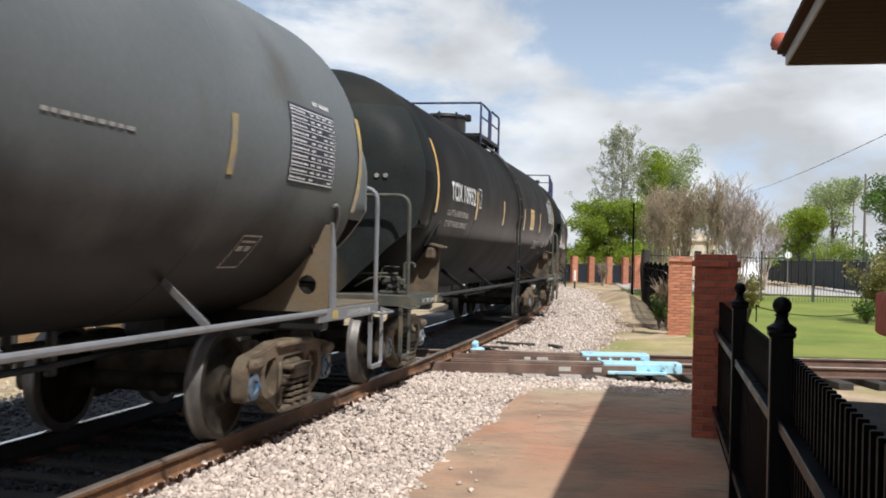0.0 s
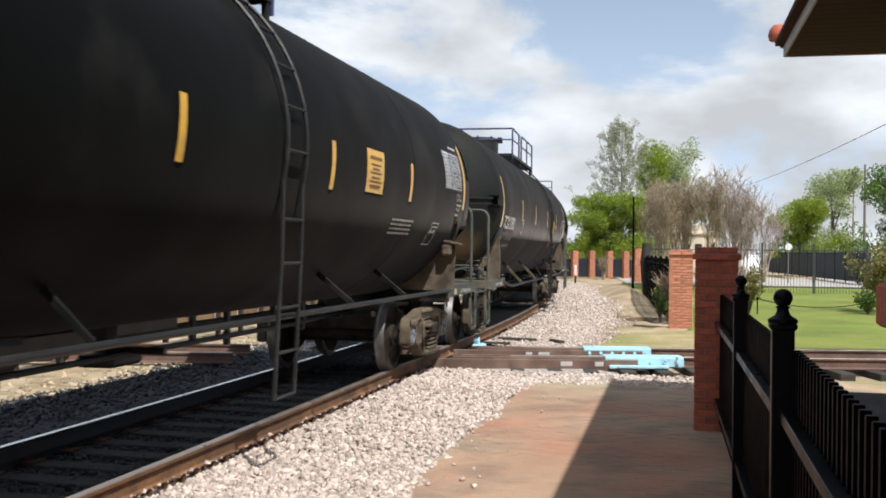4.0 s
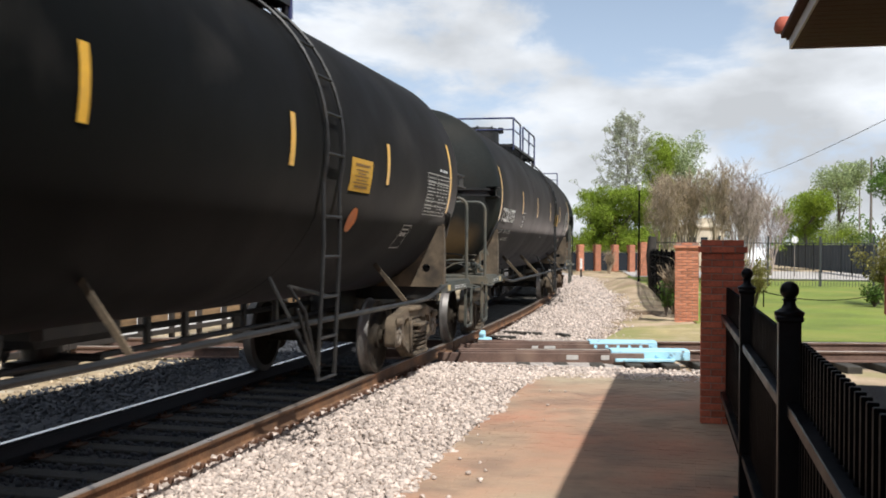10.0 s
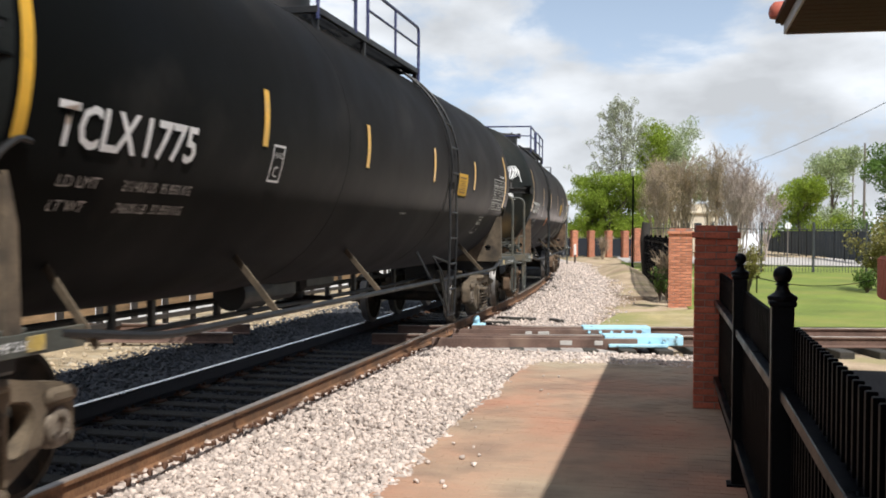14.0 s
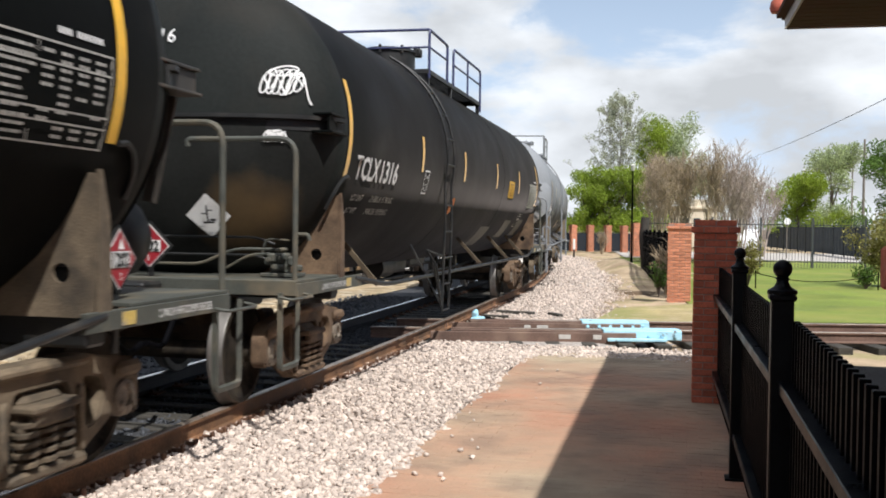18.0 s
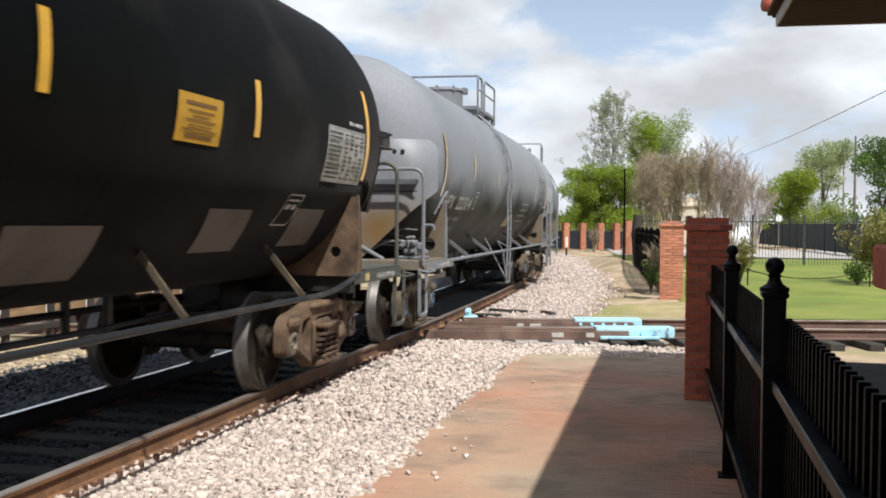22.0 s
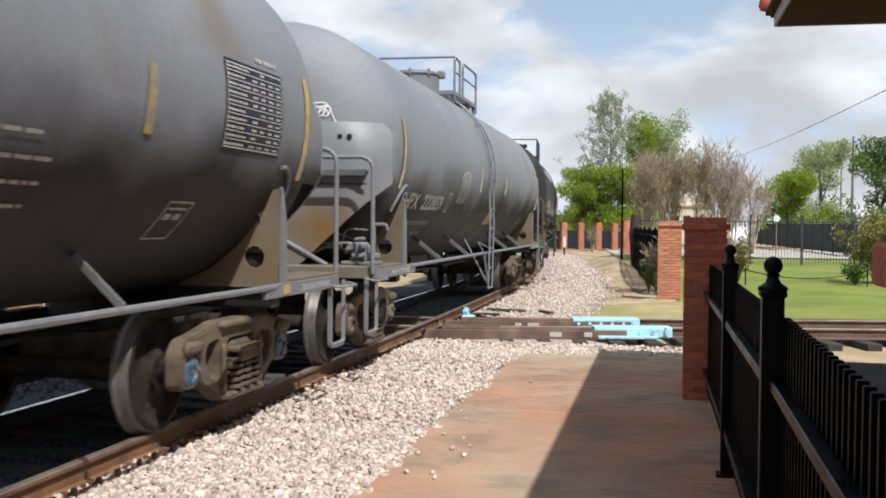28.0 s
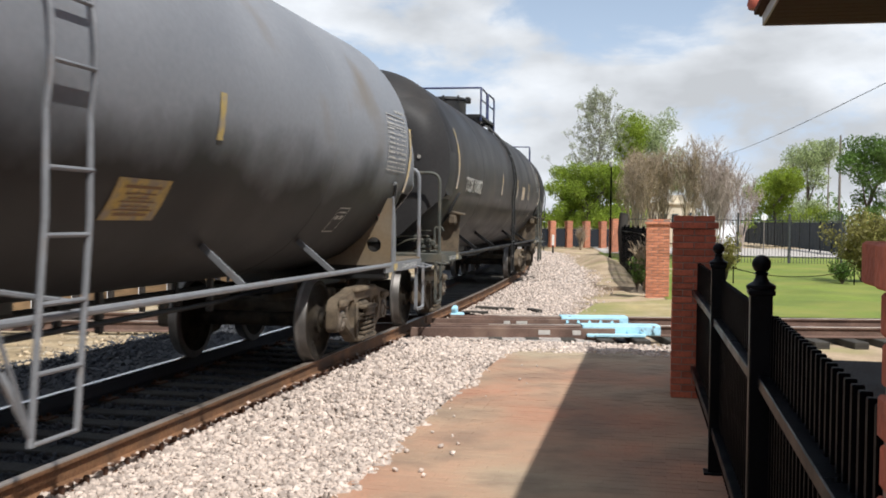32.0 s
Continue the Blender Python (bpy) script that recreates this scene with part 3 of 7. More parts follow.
def site(lat, s, z=0.0):
    """A point by the straight line that platform and fence keep to."""
    return Vector((START + math.sin(HEAD) * s + math.cos(HEAD) * lat, math.cos(HEAD) * s - math.sin(HEAD) * lat, z))


AXIS = pose(0, 0, 0, 0, 0, -math.degrees(HEAD))   # turns y along the railway


def setting(ob, label, name=None):
    return tagged(ob, label, kind="structure")

# ---------------------------------------------------------------- ground, paving, ballast
def sheet(name, corners, z, material, cell=None, rough=0.0):
    bm = bmesh.new()
    bm.faces.new([bm.verts.new((*c[:2], z)) for c in corners])
    if cell:
        xs, ys = [c[0] for c in corners], [c[1] for c in corners]
        n = int(max(max(xs) - min(xs), max(ys) - min(ys)) / cell)
        bmesh.ops.subdivide_edges(bm, edges=bm.edges[:], cuts=min(n, 90), use_grid_fill=True)
        for v in bm.verts:
            if not v.is_boundary:
                v.co.z += rough * noise.noise(v.co * 0.9)
    return solid(name, bm, material)


def make_ground():
    setting(sheet("ground", [(-900, -60), (900, -60), (900, 1500), (-900, 1500)], -0.16, M["dirt"]), "dry bare dirt and gravel ground")
    # dirt strip between track and fence, beyond the crossing
    bm = bmesh.new()
    n, k = 70, 26
    grid = []
    for i in range(n + 1):
        s = 19.4 + i * 1.15
        row = []
        for j in range(k + 1):
            lat = 2.0 + j * 0.16 + (0.018 * max(s - 26, 0)) * j / k
            p, _ = line(s, lat)
            hill = 0.42 * math.exp(-((s - 45) / 5.0) ** 2 - ((j / k - 0.40) / 0.17) ** 2)
            z = -0.13 + 0.09 * (j / k) + hill + 0.07 * noise.noise(Vector((p.x, p.y, 0)) * 1.1) + 0.035 * noise.noise(Vector((p.x, p.y, 3)) * 4)
            if j == 0:
                z = -0.16
            row.append(bm.verts.new((p.x, p.y, z)))
        grid.append(row)
    for a, b in zip(grid, grid[1:]):
        for j in range(k):
            bm.faces.new((a[j], a[j + 1], b[j + 1], b[j]))
    setting(solid("dirt_verge", bm, M["dirt"], smooth=True), "low mound of dry tan dirt beside the track")
    # low dark brown ridge at the foot of the mound
    bm = bmesh.new()
    n, k = 28, 10
    grid = []
    for i in range(n + 1):
        u = i / n
        row = []
        for j in range(k + 1):
            v = 2 * j / k - 1
            half = 1.15 * math.sin(math.pi * u) ** 0.6 * (0.75 + 0.5 * noise.noise(Vector((u * 5, 4, 0)))) + 0.02
            p = Vector((4.35 + 1.75 * u, 28.1 + 0.35 * u + 0.3 * math.sin(u * 7) + v * half, 0))
            z = -0.115 + 0.095 * (1 - v * v) * math.sin(math.pi * u) ** 0.5 + 0.03 * noise.noise(p * 3.1)
            row.append(bm.verts.new((p.x, p.y, z)))
        grid.append(row)
    for a, b in zip(grid, grid[1:]):
        for j in range(k):
            bm.faces.new((a[j], a[j + 1], b[j + 1], b[j]))
    setting(solid("soil_patch", bm, M["verge_brown"], smooth=True), "low dark brown ridge on the verge")
    setting(sheet("grass_verge", [site(2.9, 19.1), site(4.95, 19.1), site(4.9, 25.5), site(3.2, 23.6)], -0.025, M["soil"], 0.2, 0.03), "thin patch of yellowed grass by the crossing")
    setting(sheet("lawn", [(5.2, 19.3), (30, 19.3), (60, 60), (10.5, 60)], -0.03, M["lawn"], 0.8, 0.05), "sunlit mown lawn behind the fence")
    setting(sheet("road", [(10.5, 58), (90, 36), (140, 60), (12.5, 74)], 0.0, M["road"]), "pale concrete road behind the lawn")


def paver_field():
    """Brick paving: a bed with every paver as a raised block."""
    lat0, lat1, s0, s1 = 2.60, 5.20, 1.0, 15.15
    bm = bmesh.new()
    box(bm, (0, 0, 0), (1, 1, 1))
    bmesh.ops.transform(bm, matrix=Matrix.Translation(site((lat0 + lat1) / 2, (s0 + s1) / 2, -0.0772)) @ AXIS @ Matrix.Diagonal((lat1 - lat0, s1 - s0, 0.15, 1)), verts=bm.verts)
    bed = setting(solid("pavement", bm, M["mortar"]), "weathered red brick pavement beside the track")
    # sheet added to darken the gaps between the pickets
    mulch = sheet("planting_bed", [site(lat1 + 0.004, s0), site(8.6, s0), site(8.6, s1), site(lat1 + 0.004, s1)], -0.02, M["mulch"], 0.12, 0.035)
    setting(mulch, "dark sheet painting the shaded ground behind the fence")
    bl, bw, gap = 0.203, 0.102, 0.0028
    rng = random.Random(4)
    near, verts, faces = [], [], []
    rows = int((s1 - s0) / bw)
    for r in range(rows):
        s = s0 + (r + 0.5) * bw
        off = 0.5 * bl * (r % 2)
        for c in range(int((lat1 - lat0) / bl)):
            lat = lat0 + off + (c + 0.5) * bl
            if lat > lat1 - 0.1:
                continue
            edge = 2.60 + 0.15 * noise.noise(Vector((0, s * 0.9, 0))) + 0.1 * noise.noise(Vector((3, s * 3.1, 0)))
            if lat < edge:
                continue
            z = rng.uniform(-0.0015, 0.0015) + 0.004 * noise.noise(Vector((lat, s, 0)) * 0.9)
            tilt = rng.uniform(-0.4, 0.4)
            if 7.6 < s < 9.9 and 2.7 < lat < 4.9 and len(near) < 230:
                near.append((lat, s, z, tilt))
                continue
            i = len(verts)
            a = rng.uniform(-0.012, 0.012)
            for zz, sh in ((-0.02, 0.0), (z, 0.004)):
                for dx, dy in ((-1, -1), (1, -1), (1, 1), (-1, 1)):
                    x, y = dx * (bl - gap - sh) / 2, dy * (bw - gap - sh) / 2
                    p = site(lat + x - a * y, s + y + a * x, zz + tilt * 0.004 * dx * (zz > -0.01))
                    verts.append(p)
            faces += [(i + 4, i + 5, i + 6, i + 7)] + [(i + q, i + (q + 1) % 4, i + 4 + (q + 1) % 4, i + 4 + q) for q in range(4)]
    tagged(raw("pavers", verts, faces, M["paver"], bed), kind="stuff")
    bm = bmesh.new()
    box(bm, (0, 0, -0.012), (bl - gap, bw - gap, 0.024), bev=0.003)
    first = None
    for lat, s, z, tilt in near:
        m = Matrix.Translation(site(lat, s, z)) @ AXIS @ pose(0, 0, 0, tilt, tilt * 0.5, tilt)
        if first is None:
            first = part("paver", bm, M["paver_one"], bed)
            first.matrix_basis = m
        else:
            twin(first, m)


M["paver_one"] = mat("brick_paver_single", (0.40, 0.198, 0.125), 0.9, vary=0.20, scale=1.1, fine=45, bump=0.25, single=0.05, stain=(0.405, 0.325, 0.225), stain_at=0.50, stain_scale=0.42, stain_soft=0.13, blot=((0.20, 0.135, 0.10), 0.54, 1.7, 0.55), coords="World")


def stones(name, points, sizes, material, seed=0):
    """Many broken stones as one object: jittered, flattened icosahedra."""
    rng = np.random.default_rng(seed)
    g = (1 + 5 ** 0.5) / 2
    V = np.array([(-1, g, 0), (1, g, 0), (-1, -g, 0), (1, -g, 0), (0, -1, g), (0, 1, g), (0, -1, -g), (0, 1, -g), (g, 0, -1), (g, 0, 1), (-g, 0, -1), (-g, 0, 1)]) / 1.9
    F = np.array([(0, 11, 5), (0, 5, 1), (0, 1, 7), (0, 7, 10), (0, 10, 11), (1, 5, 9), (5, 11, 4), (11, 10, 2), (10, 7, 6), (7, 1, 8), (3, 9, 4), (3, 4, 2), (3, 2, 6), (3, 6, 8), (3, 8, 9), (4, 9, 5), (2, 4, 11), (6, 2, 10), (8, 6, 7), (9, 8, 1)])
    n = len(points)
    P = np.asarray(points)
    jit = V[None] * rng.uniform(0.42, 1.38, (n, 12, 1)) * rng.uniform(0.48, 1.45, (n, 1, 3))
    a, b = rng.uniform(0, math.tau, n), rng.uniform(-0.6, 0.6, n)
    ca, sa, cb, sb = np.cos(a), np.sin(a), np.cos(b), np.sin(b)
    x, y, z = jit[..., 0], jit[..., 1], jit[..., 2] * 0.8
    y, z = y * cb[:, None] - z * sb[:, None], y * sb[:, None] + z * cb[:, None]
    x, y = x * ca[:, None] - y * sa[:, None], x * sa[:, None] + y * ca[:, None]
    co = np.stack([x, y, z], -1) * np.asarray(sizes)[:, None, None] / 2 + P[:, None]
    me = bpy.data.meshes.new(name)
    me.vertices.add(n * 12)
    me.vertices.foreach_set("co", co.reshape(-1).astype(np.float32))
    tri = (F[None] + (np.arange(n) * 12)[:, None, None]).reshape(-1)
    me.loops.add(len(tri))
    me.loops.foreach_set("vertex_index", tri.astype(np.int32))
    me.polygons.add(n * 20)
    me.polygons.foreach_set("loop_start", np.arange(0, len(tri), 3, dtype=np.int32))
    me.materials.append(material)
    me.update(calc_edges=True)
    return new(name, me)


def make_ballast():
    bm = bmesh.new()
    prev = None
    prof = ((-5.2, -0.16), (-3.4, -0.14), (-2.2, -0.10), (-1.3, -0.075), (0, -0.085), (1.3, -0.075), (2.0, -0.06), (2.75, -0.055), (3.1, -0.17))
    for i in range(60):
        s = -14 + i * 2.0
        row = []
        for lat, z in prof:
            if 16 < s < 19.9 and lat > 2.0:
                lat = 2.0 + (lat - 2.0) * 2.4
            p, _ = line(s, lat)
            row.append(bm.verts.new((p.x, p.y, z)))
        if prev:
            for j in range(len(prof) - 1):
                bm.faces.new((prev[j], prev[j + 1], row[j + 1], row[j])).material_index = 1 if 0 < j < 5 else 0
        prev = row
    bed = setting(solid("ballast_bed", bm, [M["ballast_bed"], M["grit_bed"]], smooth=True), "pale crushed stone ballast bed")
    rng = np.random.default_rng(2)
    pts, sz = [], []

    def strew(n, la, lb, sa, sb, lo, hi, edge=None, z=-0.055):
        for lat, s, r in zip(rng.uniform(la, lb, n), rng.uniform(sa, sb, n), lo + (hi - lo) * rng.uniform(0, 1, n) ** 1.9):
            if edge and lat > edge(s):
                continue
            p, _ = line(s, lat)
            pts.append((p.x, p.y, z + rng.uniform(-0.012, 0.02) + (0.035 if lat > 2.5 and s < 15.2 else 0)))
            sz.append(r)

    def rim(s):
        return 2.66 + 0.28 * noise.noise(Vector((5, s * 0.8, 0))) + 0.12 * noise.noise(Vector((9, s * 3.3, 0))) + 5.5 * max(0, s - 14.72)

    def far_rim(s):
        return 3.15 + 0.45 * noise.noise(Vector((2, s * 0.5, 0))) + 0.5 * noise.noise(Vector((7, s * 2.3, 0))) + rng.normal() * 0.22

    strew(31000, 0.80, 3.0, 4.2, 9.5, 0.018, 0.074, rim)
    strew(30000, 0.80, 4.7, 9.5, 15.6, 0.020, 0.076, rim)
    strew(4200, 0.85, 4.9, 14.6, 16.2, 0.035, 0.08)
    strew(19000, 0.85, 4.4, 18.2, 31, 0.026, 0.074, far_rim)
    strew(11000, 0.85, 4.2, 31, 62, 0.04, 0.10, far_rim)
    # stray stones on the paving
    for s, lat in zip(rng.uniform(5.5, 13.5, 30), rng.exponential(0.24, 30)):
        p = site(rim(s) + lat, s)
        pts.append((p.x, p.y, 0.012))
        sz.append(rng.uniform(0.02, 0.05))
    tagged(stones("ballast_stones", pts, sz, M["ballast"], 5), "pale grey and pinkish broken ballast stones", "ballast", kind="stuff")
    pts, sz = [], []
    # dark stones paint the train's shadow, out to its far edge
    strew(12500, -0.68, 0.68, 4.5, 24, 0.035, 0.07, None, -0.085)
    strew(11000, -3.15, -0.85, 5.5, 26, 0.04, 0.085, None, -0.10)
    tagged(stones("dark_ballast_stones", pts, sz, M["grit"], 6), "dark grey ballast toned for the train's shade", "ballast", kind="stuff")


RAIL_PROFILE = [(-0.07, -0.168), (0.07, -0.168), (0.07, -0.157), (0.012, -0.138), (0.009, -0.045), (0.034, -0.034), (0.036, -0.008), (0.028, 0.0), (-0.028, 0.0), (-0.036, -0.008), (-0.034, -0.034), (-0.009, -0.045), (-0.012, -0.138), (-0.07, -0.157)]


def rail_along(name, points, mats, top_at=(7,), parent=None, z=RAIL):
    """A rail of the usual section along points that carry their sideways unit vector."""
    verts, faces, idx = [], [], []
    n = len(RAIL_PROFILE)
    for p, side in points:
        verts += [(p.x + side.x * u, p.y + side.y * u, z + w) for u, w in RAIL_PROFILE]
    for i in range(len(points) - 1):
        for k in range(n):
            faces.append((i * n + k, i * n + (k + 1) % n, (i + 1) * n + (k + 1) % n, (i + 1) * n + k))
            idx.append(1 if k in top_at else 0)
    faces += [tuple(range(n))[::-1], tuple(range((len(points) - 1) * n, len(points) * n))]
    idx += [0, 0]
    ob = raw(name, verts, faces, mats, parent)
    ob.data.polygons.foreach_set("material_index", idx)
    return ob


def make_track():
    root = setting(new("railway_track"), "rusty steel main railway track on wooden ties")
    for lat, top, at in ((0.7525, "rail_top", (6, 7, 8)), (-0.7525, "rail_bright", (6, 7, 8))):
        pts = []
        for i in range(62):
            s = -16 + i * 2.0
            p, h = line(s, lat)
            pts.append((p, Vector((math.cos(h), -math.sin(h), 0))))
        rail_along("rail", pts, [M["rail_side" if lat > 0 else "rail_dark"], M[top]], at, root)
    rng = random.Random(8)
    bm = bmesh.new()
    box(bm, (0, 0, 0), (2.6, 0.23, 0.18), bev=0.012)
    tie = None
    plate = bmesh.new()
    box(plate, (0, 0, 0), (0.34, 0.19, 0.018), bev=0.003)
    for x in (-0.095, 0.095):
        for y in (-0.06, 0.06):
            box(plate, (x, y, 0.022), (0.03, 0.02, 0.03), bev=0.004)
    anchor, hook = None, bmesh.new()
    box(hook, (0, 0, 0), (0.09, 0.03, 0.05), bev=0.008)
    box(hook, (0.05, 0, 0.02), (0.03, 0.05, 0.07), bev=0.01)
    tie_plate = None
    for i in range(112):
        s = -8 + i * 0.52
        if 15.9 < s < 18.6:
            continue
        p, h = line(s + rng.uniform(-0.03, 0.03))
        m = Matrix.Translation((p.x, p.y, -0.142)) @ pose(0, 0, 0, 0, 0, -math.degrees(h) + rng.uniform(-1.2, 1.2))
        if tie is None:
            tie = part("tie", bm, M["tie"], root)
            tie.matrix_basis = m
        else:
            twin(tie, m)
        if 3 < s < 24:
            for ds in (-0.14, 0.15):
                q, h = line(s + ds, 0.855)
                m = Matrix.Translation((q.x, q.y, -0.035)) @ pose(0, 0, 0, rng.uniform(-8, 8), 0, -math.degrees(h) + rng.uniform(-9, 9))
                if anchor is None:
                    anchor = part("rail_anchor", hook, M["spike"], root)
                    anchor.matrix_basis = m
                else:
                    twin(anchor, m)
        if s < 30:
            for lat in (0.7525, -0.7525):
                q, h = line(s, lat)
                m = Matrix.Translation((q.x, q.y, -0.044)) @ pose(0, 0, 0, 0, 0, -math.degrees(h))
                if tie_plate is None:
                    tie_plate = part("tie_plate", plate, M["spike"], root)
                    tie_plate.matrix_basis = m
                else:
                    twin(tie_plate, m)


def make_crossing():
    """The second track, which crosses on the level."""
    root = setting(new("crossing_track"), "brown steel rail crossing with light blue painted joint bars")
    side = Vector((0, 1, 0))
    for y, h in ((16.05, 0.0), (17.5, 0.0)):
        for x0, x1 in ((-40.0, -3.2), (-1.05 + 0.24 * (y - 16), -0.2 + 0.24 * (y - 16)), (1.1 + 0.2 * (y - 16), 60.0)):
            rail_along("rail", [(Vector((x0 + (x1 - x0) * i / 8, y, 0)), side) for i in range(9)], [M["xrail"], M["rail_top"]], (6, 7, 8), root)
        # guard rails and fillers beside the running rails
        for dy in (-0.14, 0.14):
            rail_along("guard_rail", [(Vector((0.2 + 0.24 * (y - 16) + i * 0.75, y + dy, 0)), side) for i in range(5)], [M["xrail"], M["xrail"]], (7,), root, z=RAIL - 0.01)
        bm = bmesh.new()
        box(bm, (1.46 + 0.24 * (y - 16), y - 0.225, 0.0), (3.16, 0.05, 0.17), bev=0.01)
        part("filler_bar", bm, M["xrail"], root)
    rng = random.Random(3)
    bm = bmesh.new()
    box(bm, (0, 0, 0), (0.23, 2.7, 0.18), bev=0.012)
    tie = None
    for i in range(60):
        x = 1.2 + i * 0.55
        m = pose(x, 16.8, -0.142, 0, 0, rng.uniform(-1.5, 1.5))
        if tie is None:
            tie = part("tie", bm, M["tie"], root)
            tie.matrix_basis = m
        else:
            twin(tie, m)
    # painted joint bars with bolts
    for x0, x1, y in ((2.55, 3.76, 15.93), (2.42, 3.55, 17.36)):
        bm = bmesh.new()
        box(bm, ((x0 + x1) / 2, y - 0.06, 0.05), (x1 - x0, 0.05, 0.15), bev=0.012)
        box(bm, ((x0 + x1) / 2, y + 0.12, 0.128), (x1 - x0, 0.30, 0.012), bev=0.003)
        box(bm, ((x0 + x1) / 2 - 0.1, y - 0.14, -0.015), (x1 - x0 - 0.3, 0.10, 0.05), bev=0.01)
        bar = part("joint_bar", bm, M["cyan"], root, "light blue painted joint bar", smooth=False)
        for i in range(6):
            b2 = bmesh.new()
            x = x0 + (i + 0.5) * (x1 - x0) / 6
            rod(b2, (x, y - 0.085, 0.05), (x, y - 0.125, 0.05), 0.028, n=6)
            part("bolt", b2, M["cyan"], bar)
    for x, y in ((1.25, 15.82), (1.75, 15.82), (1.95, 15.80), (2.25, 15.83), (2.45, 15.8), (1.5, 17.22), (1.75, 17.22)):
        b2 = bmesh.new()
        box(b2, (x, y, 0.02), (rng.uniform(0.1, 0.2), 0.012, 0.07), bev=0.003)
        part("bolt_plate", b2, M["stone_wall"], root, "pale worn plate")


make_ground()
paver_field()
make_ballast()
make_track()
make_crossing()

# ---------------------------------------------------------------- brick piers, iron fence, station roof
def brick_pier(name, lat, s, top, label, ground=0.0, at=None, turn=None, detail=True, group="brick fence piers", clay="brick", wide=1.0):
    """A square brick pier, two bricks wide, with a corbelled ledge under its top course."""
    base = at or site(lat, s, ground)
    root = new(name)
    root.matrix_basis = Matrix.Translation(base) @ (turn or AXIS) @ Matrix.Diagonal((wide, wide, 1, 1))
    tagged(root, label, "pier", group)
    h = top - ground
    n = int(round(h / 0.0677))
    c = h / n
    bm = bmesh.new()
    box(bm, (0, 0, h / 2 - 0.01), (0.392, 0.392, h - 0.02))
    box(bm, (0, 0, h - 1.5 * c), (0.435, 0.435, c - 0.012))
    part("core", bm, M["brick_mortar"], root, "mortar")
    rng = random.Random(int(lat * 100 + s * 10))
    if not detail:
        verts, faces = [], []
    brick = half = None
    for i in range(n):
        wide = 0.410
        if i == n - 2:
            wide = 0.458
        elif i == n - 1:
            wide = 0.400
        k = wide / 0.41
        for side in range(4):
            ang = 90 * side + (90 if i % 2 else 0)
            spots = (-0.1025, 0.1025) if side % 2 == 0 else (0.0,)
            for u in spots:
                j = Matrix.Translation((0, 0, (i + 0.5) * c)) @ pose(0, 0, 0, 0, 0, ang) @ pose(u * k, -(0.41 / 2 - 0.05) * k - (k - 1) * 0.02 + rng.uniform(-0.0015, 0.0015), 0, 0, 0, rng.uniform(-0.5, 0.5)) @ Matrix.Diagonal((k, k, 1, 1))
                if detail:
                    if brick is None:
                        bb = bmesh.new()
                        box(bb, (0, 0, 0), (0.196, 0.098, c - 0.010), bev=0.004)
                        brick = part("brick", bb, M[clay], root)
                        brick.matrix_basis = j
                    else:
                        twin(brick, j)
                else:
                    o = len(verts)
                    for z in (-1, 1):
                        for x, y in ((-1, -1), (1, -1), (1, 1), (-1, 1)):
                            verts.append(j @ Vector((x * 0.098, y * 0.049, z * (c - 0.010) / 2)))
                    faces += [(o, o + 3, o + 2, o + 1), (o + 4, o + 5, o + 6, o + 7)] + [(o + q, o + (q + 1) % 4, o + 4 + (q + 1) % 4, o + 4 + q) for q in range(4)]
    if not detail:
        tagged(raw("bricks", verts, faces, M[clay], root), kind="stuff")
    return root


def iron_post(lat, s, h=1.44):
    root = new("fence_post")
    root.matrix_basis = Matrix.Translation(site(lat, s)) @ AXIS
    tagged(root, "black iron fence post with a ball finial", "fence post", "ball-topped fence posts")
    bm = bmesh.new()
    box(bm, (0, 0, h / 2), (0.092, 0.092, h), bev=0.006)
    part("shaft", bm, M["dust_iron"], root)
    bm = bmesh.new()
    lathe(bm, [(0, h), (0.060, h), (0.063, h + 0.008), (0.060, h + 0.018), (0.05, h + 0.024), (0.034, h + 0.034), (0.026, h + 0.05), (0.024, h + 0.062), (0.033, h + 0.068), (0.024, h + 0.074), (0.0, h + 0.075)], n=20)
    box(bm, (0, 0, h - 0.012), (0.112, 0.112, 0.03), bev=0.008)
    part("cap", bm, M["dust_iron"], root, smooth=True)
    bm = bmesh.new()
    bmesh.ops.create_uvsphere(bm, u_segments=24, v_segments=14, radius=0.040, matrix=Matrix.Translation((0, 0, h + 0.108)))
    part("ball", bm, M["dust_iron"], root, smooth=True)
    bm = bmesh.new()
    box(bm, (0, 0, 0.008), (0.15, 0.15, 0.016), bev=0.003)
    part("foot", bm, M["dust_iron"], root)
    return root


def iron_panel(lat_a, s_a, lat_b, s_b, top=1.335, name="picket_fence", n=None):
    """Pickets on three square rails between two points of the plan."""
    a, b = site(lat_a, s_a), site(lat_b, s_b)
    d = b - a
    root = new(name)
    root.matrix_basis = Matrix.Translation(a) @ d.to_track_quat("Y", "Z").to_matrix().to_4x4()
    tagged(root, "black iron picket fence panel with square rails", "fence", "iron picket panels")
    ln = d.length
    for z, w in ((1.048, 0.060), (0.30, 0.060)):
        bm = bmesh.new()
        box(bm, (0, ln / 2, z), (w, ln, 0.05), bev=0.004)
        part("rail", bm, M["dust_iron"], root)
    n = n or int(ln / 0.098)
    first = None
    for i in range(n):
        m = pose(0.032, (i + 0.5) * ln / n, 0)
        if first is None:
            bm = bmesh.new()
            box(bm, (0, 0, (top + 0.09) / 2), (0.030, 0.030, top - 0.09), bev=0.003)
            first = part("picket", bm, M["iron"], root)
            first.matrix_basis = m
        else:
            twin(first, m)
    return root


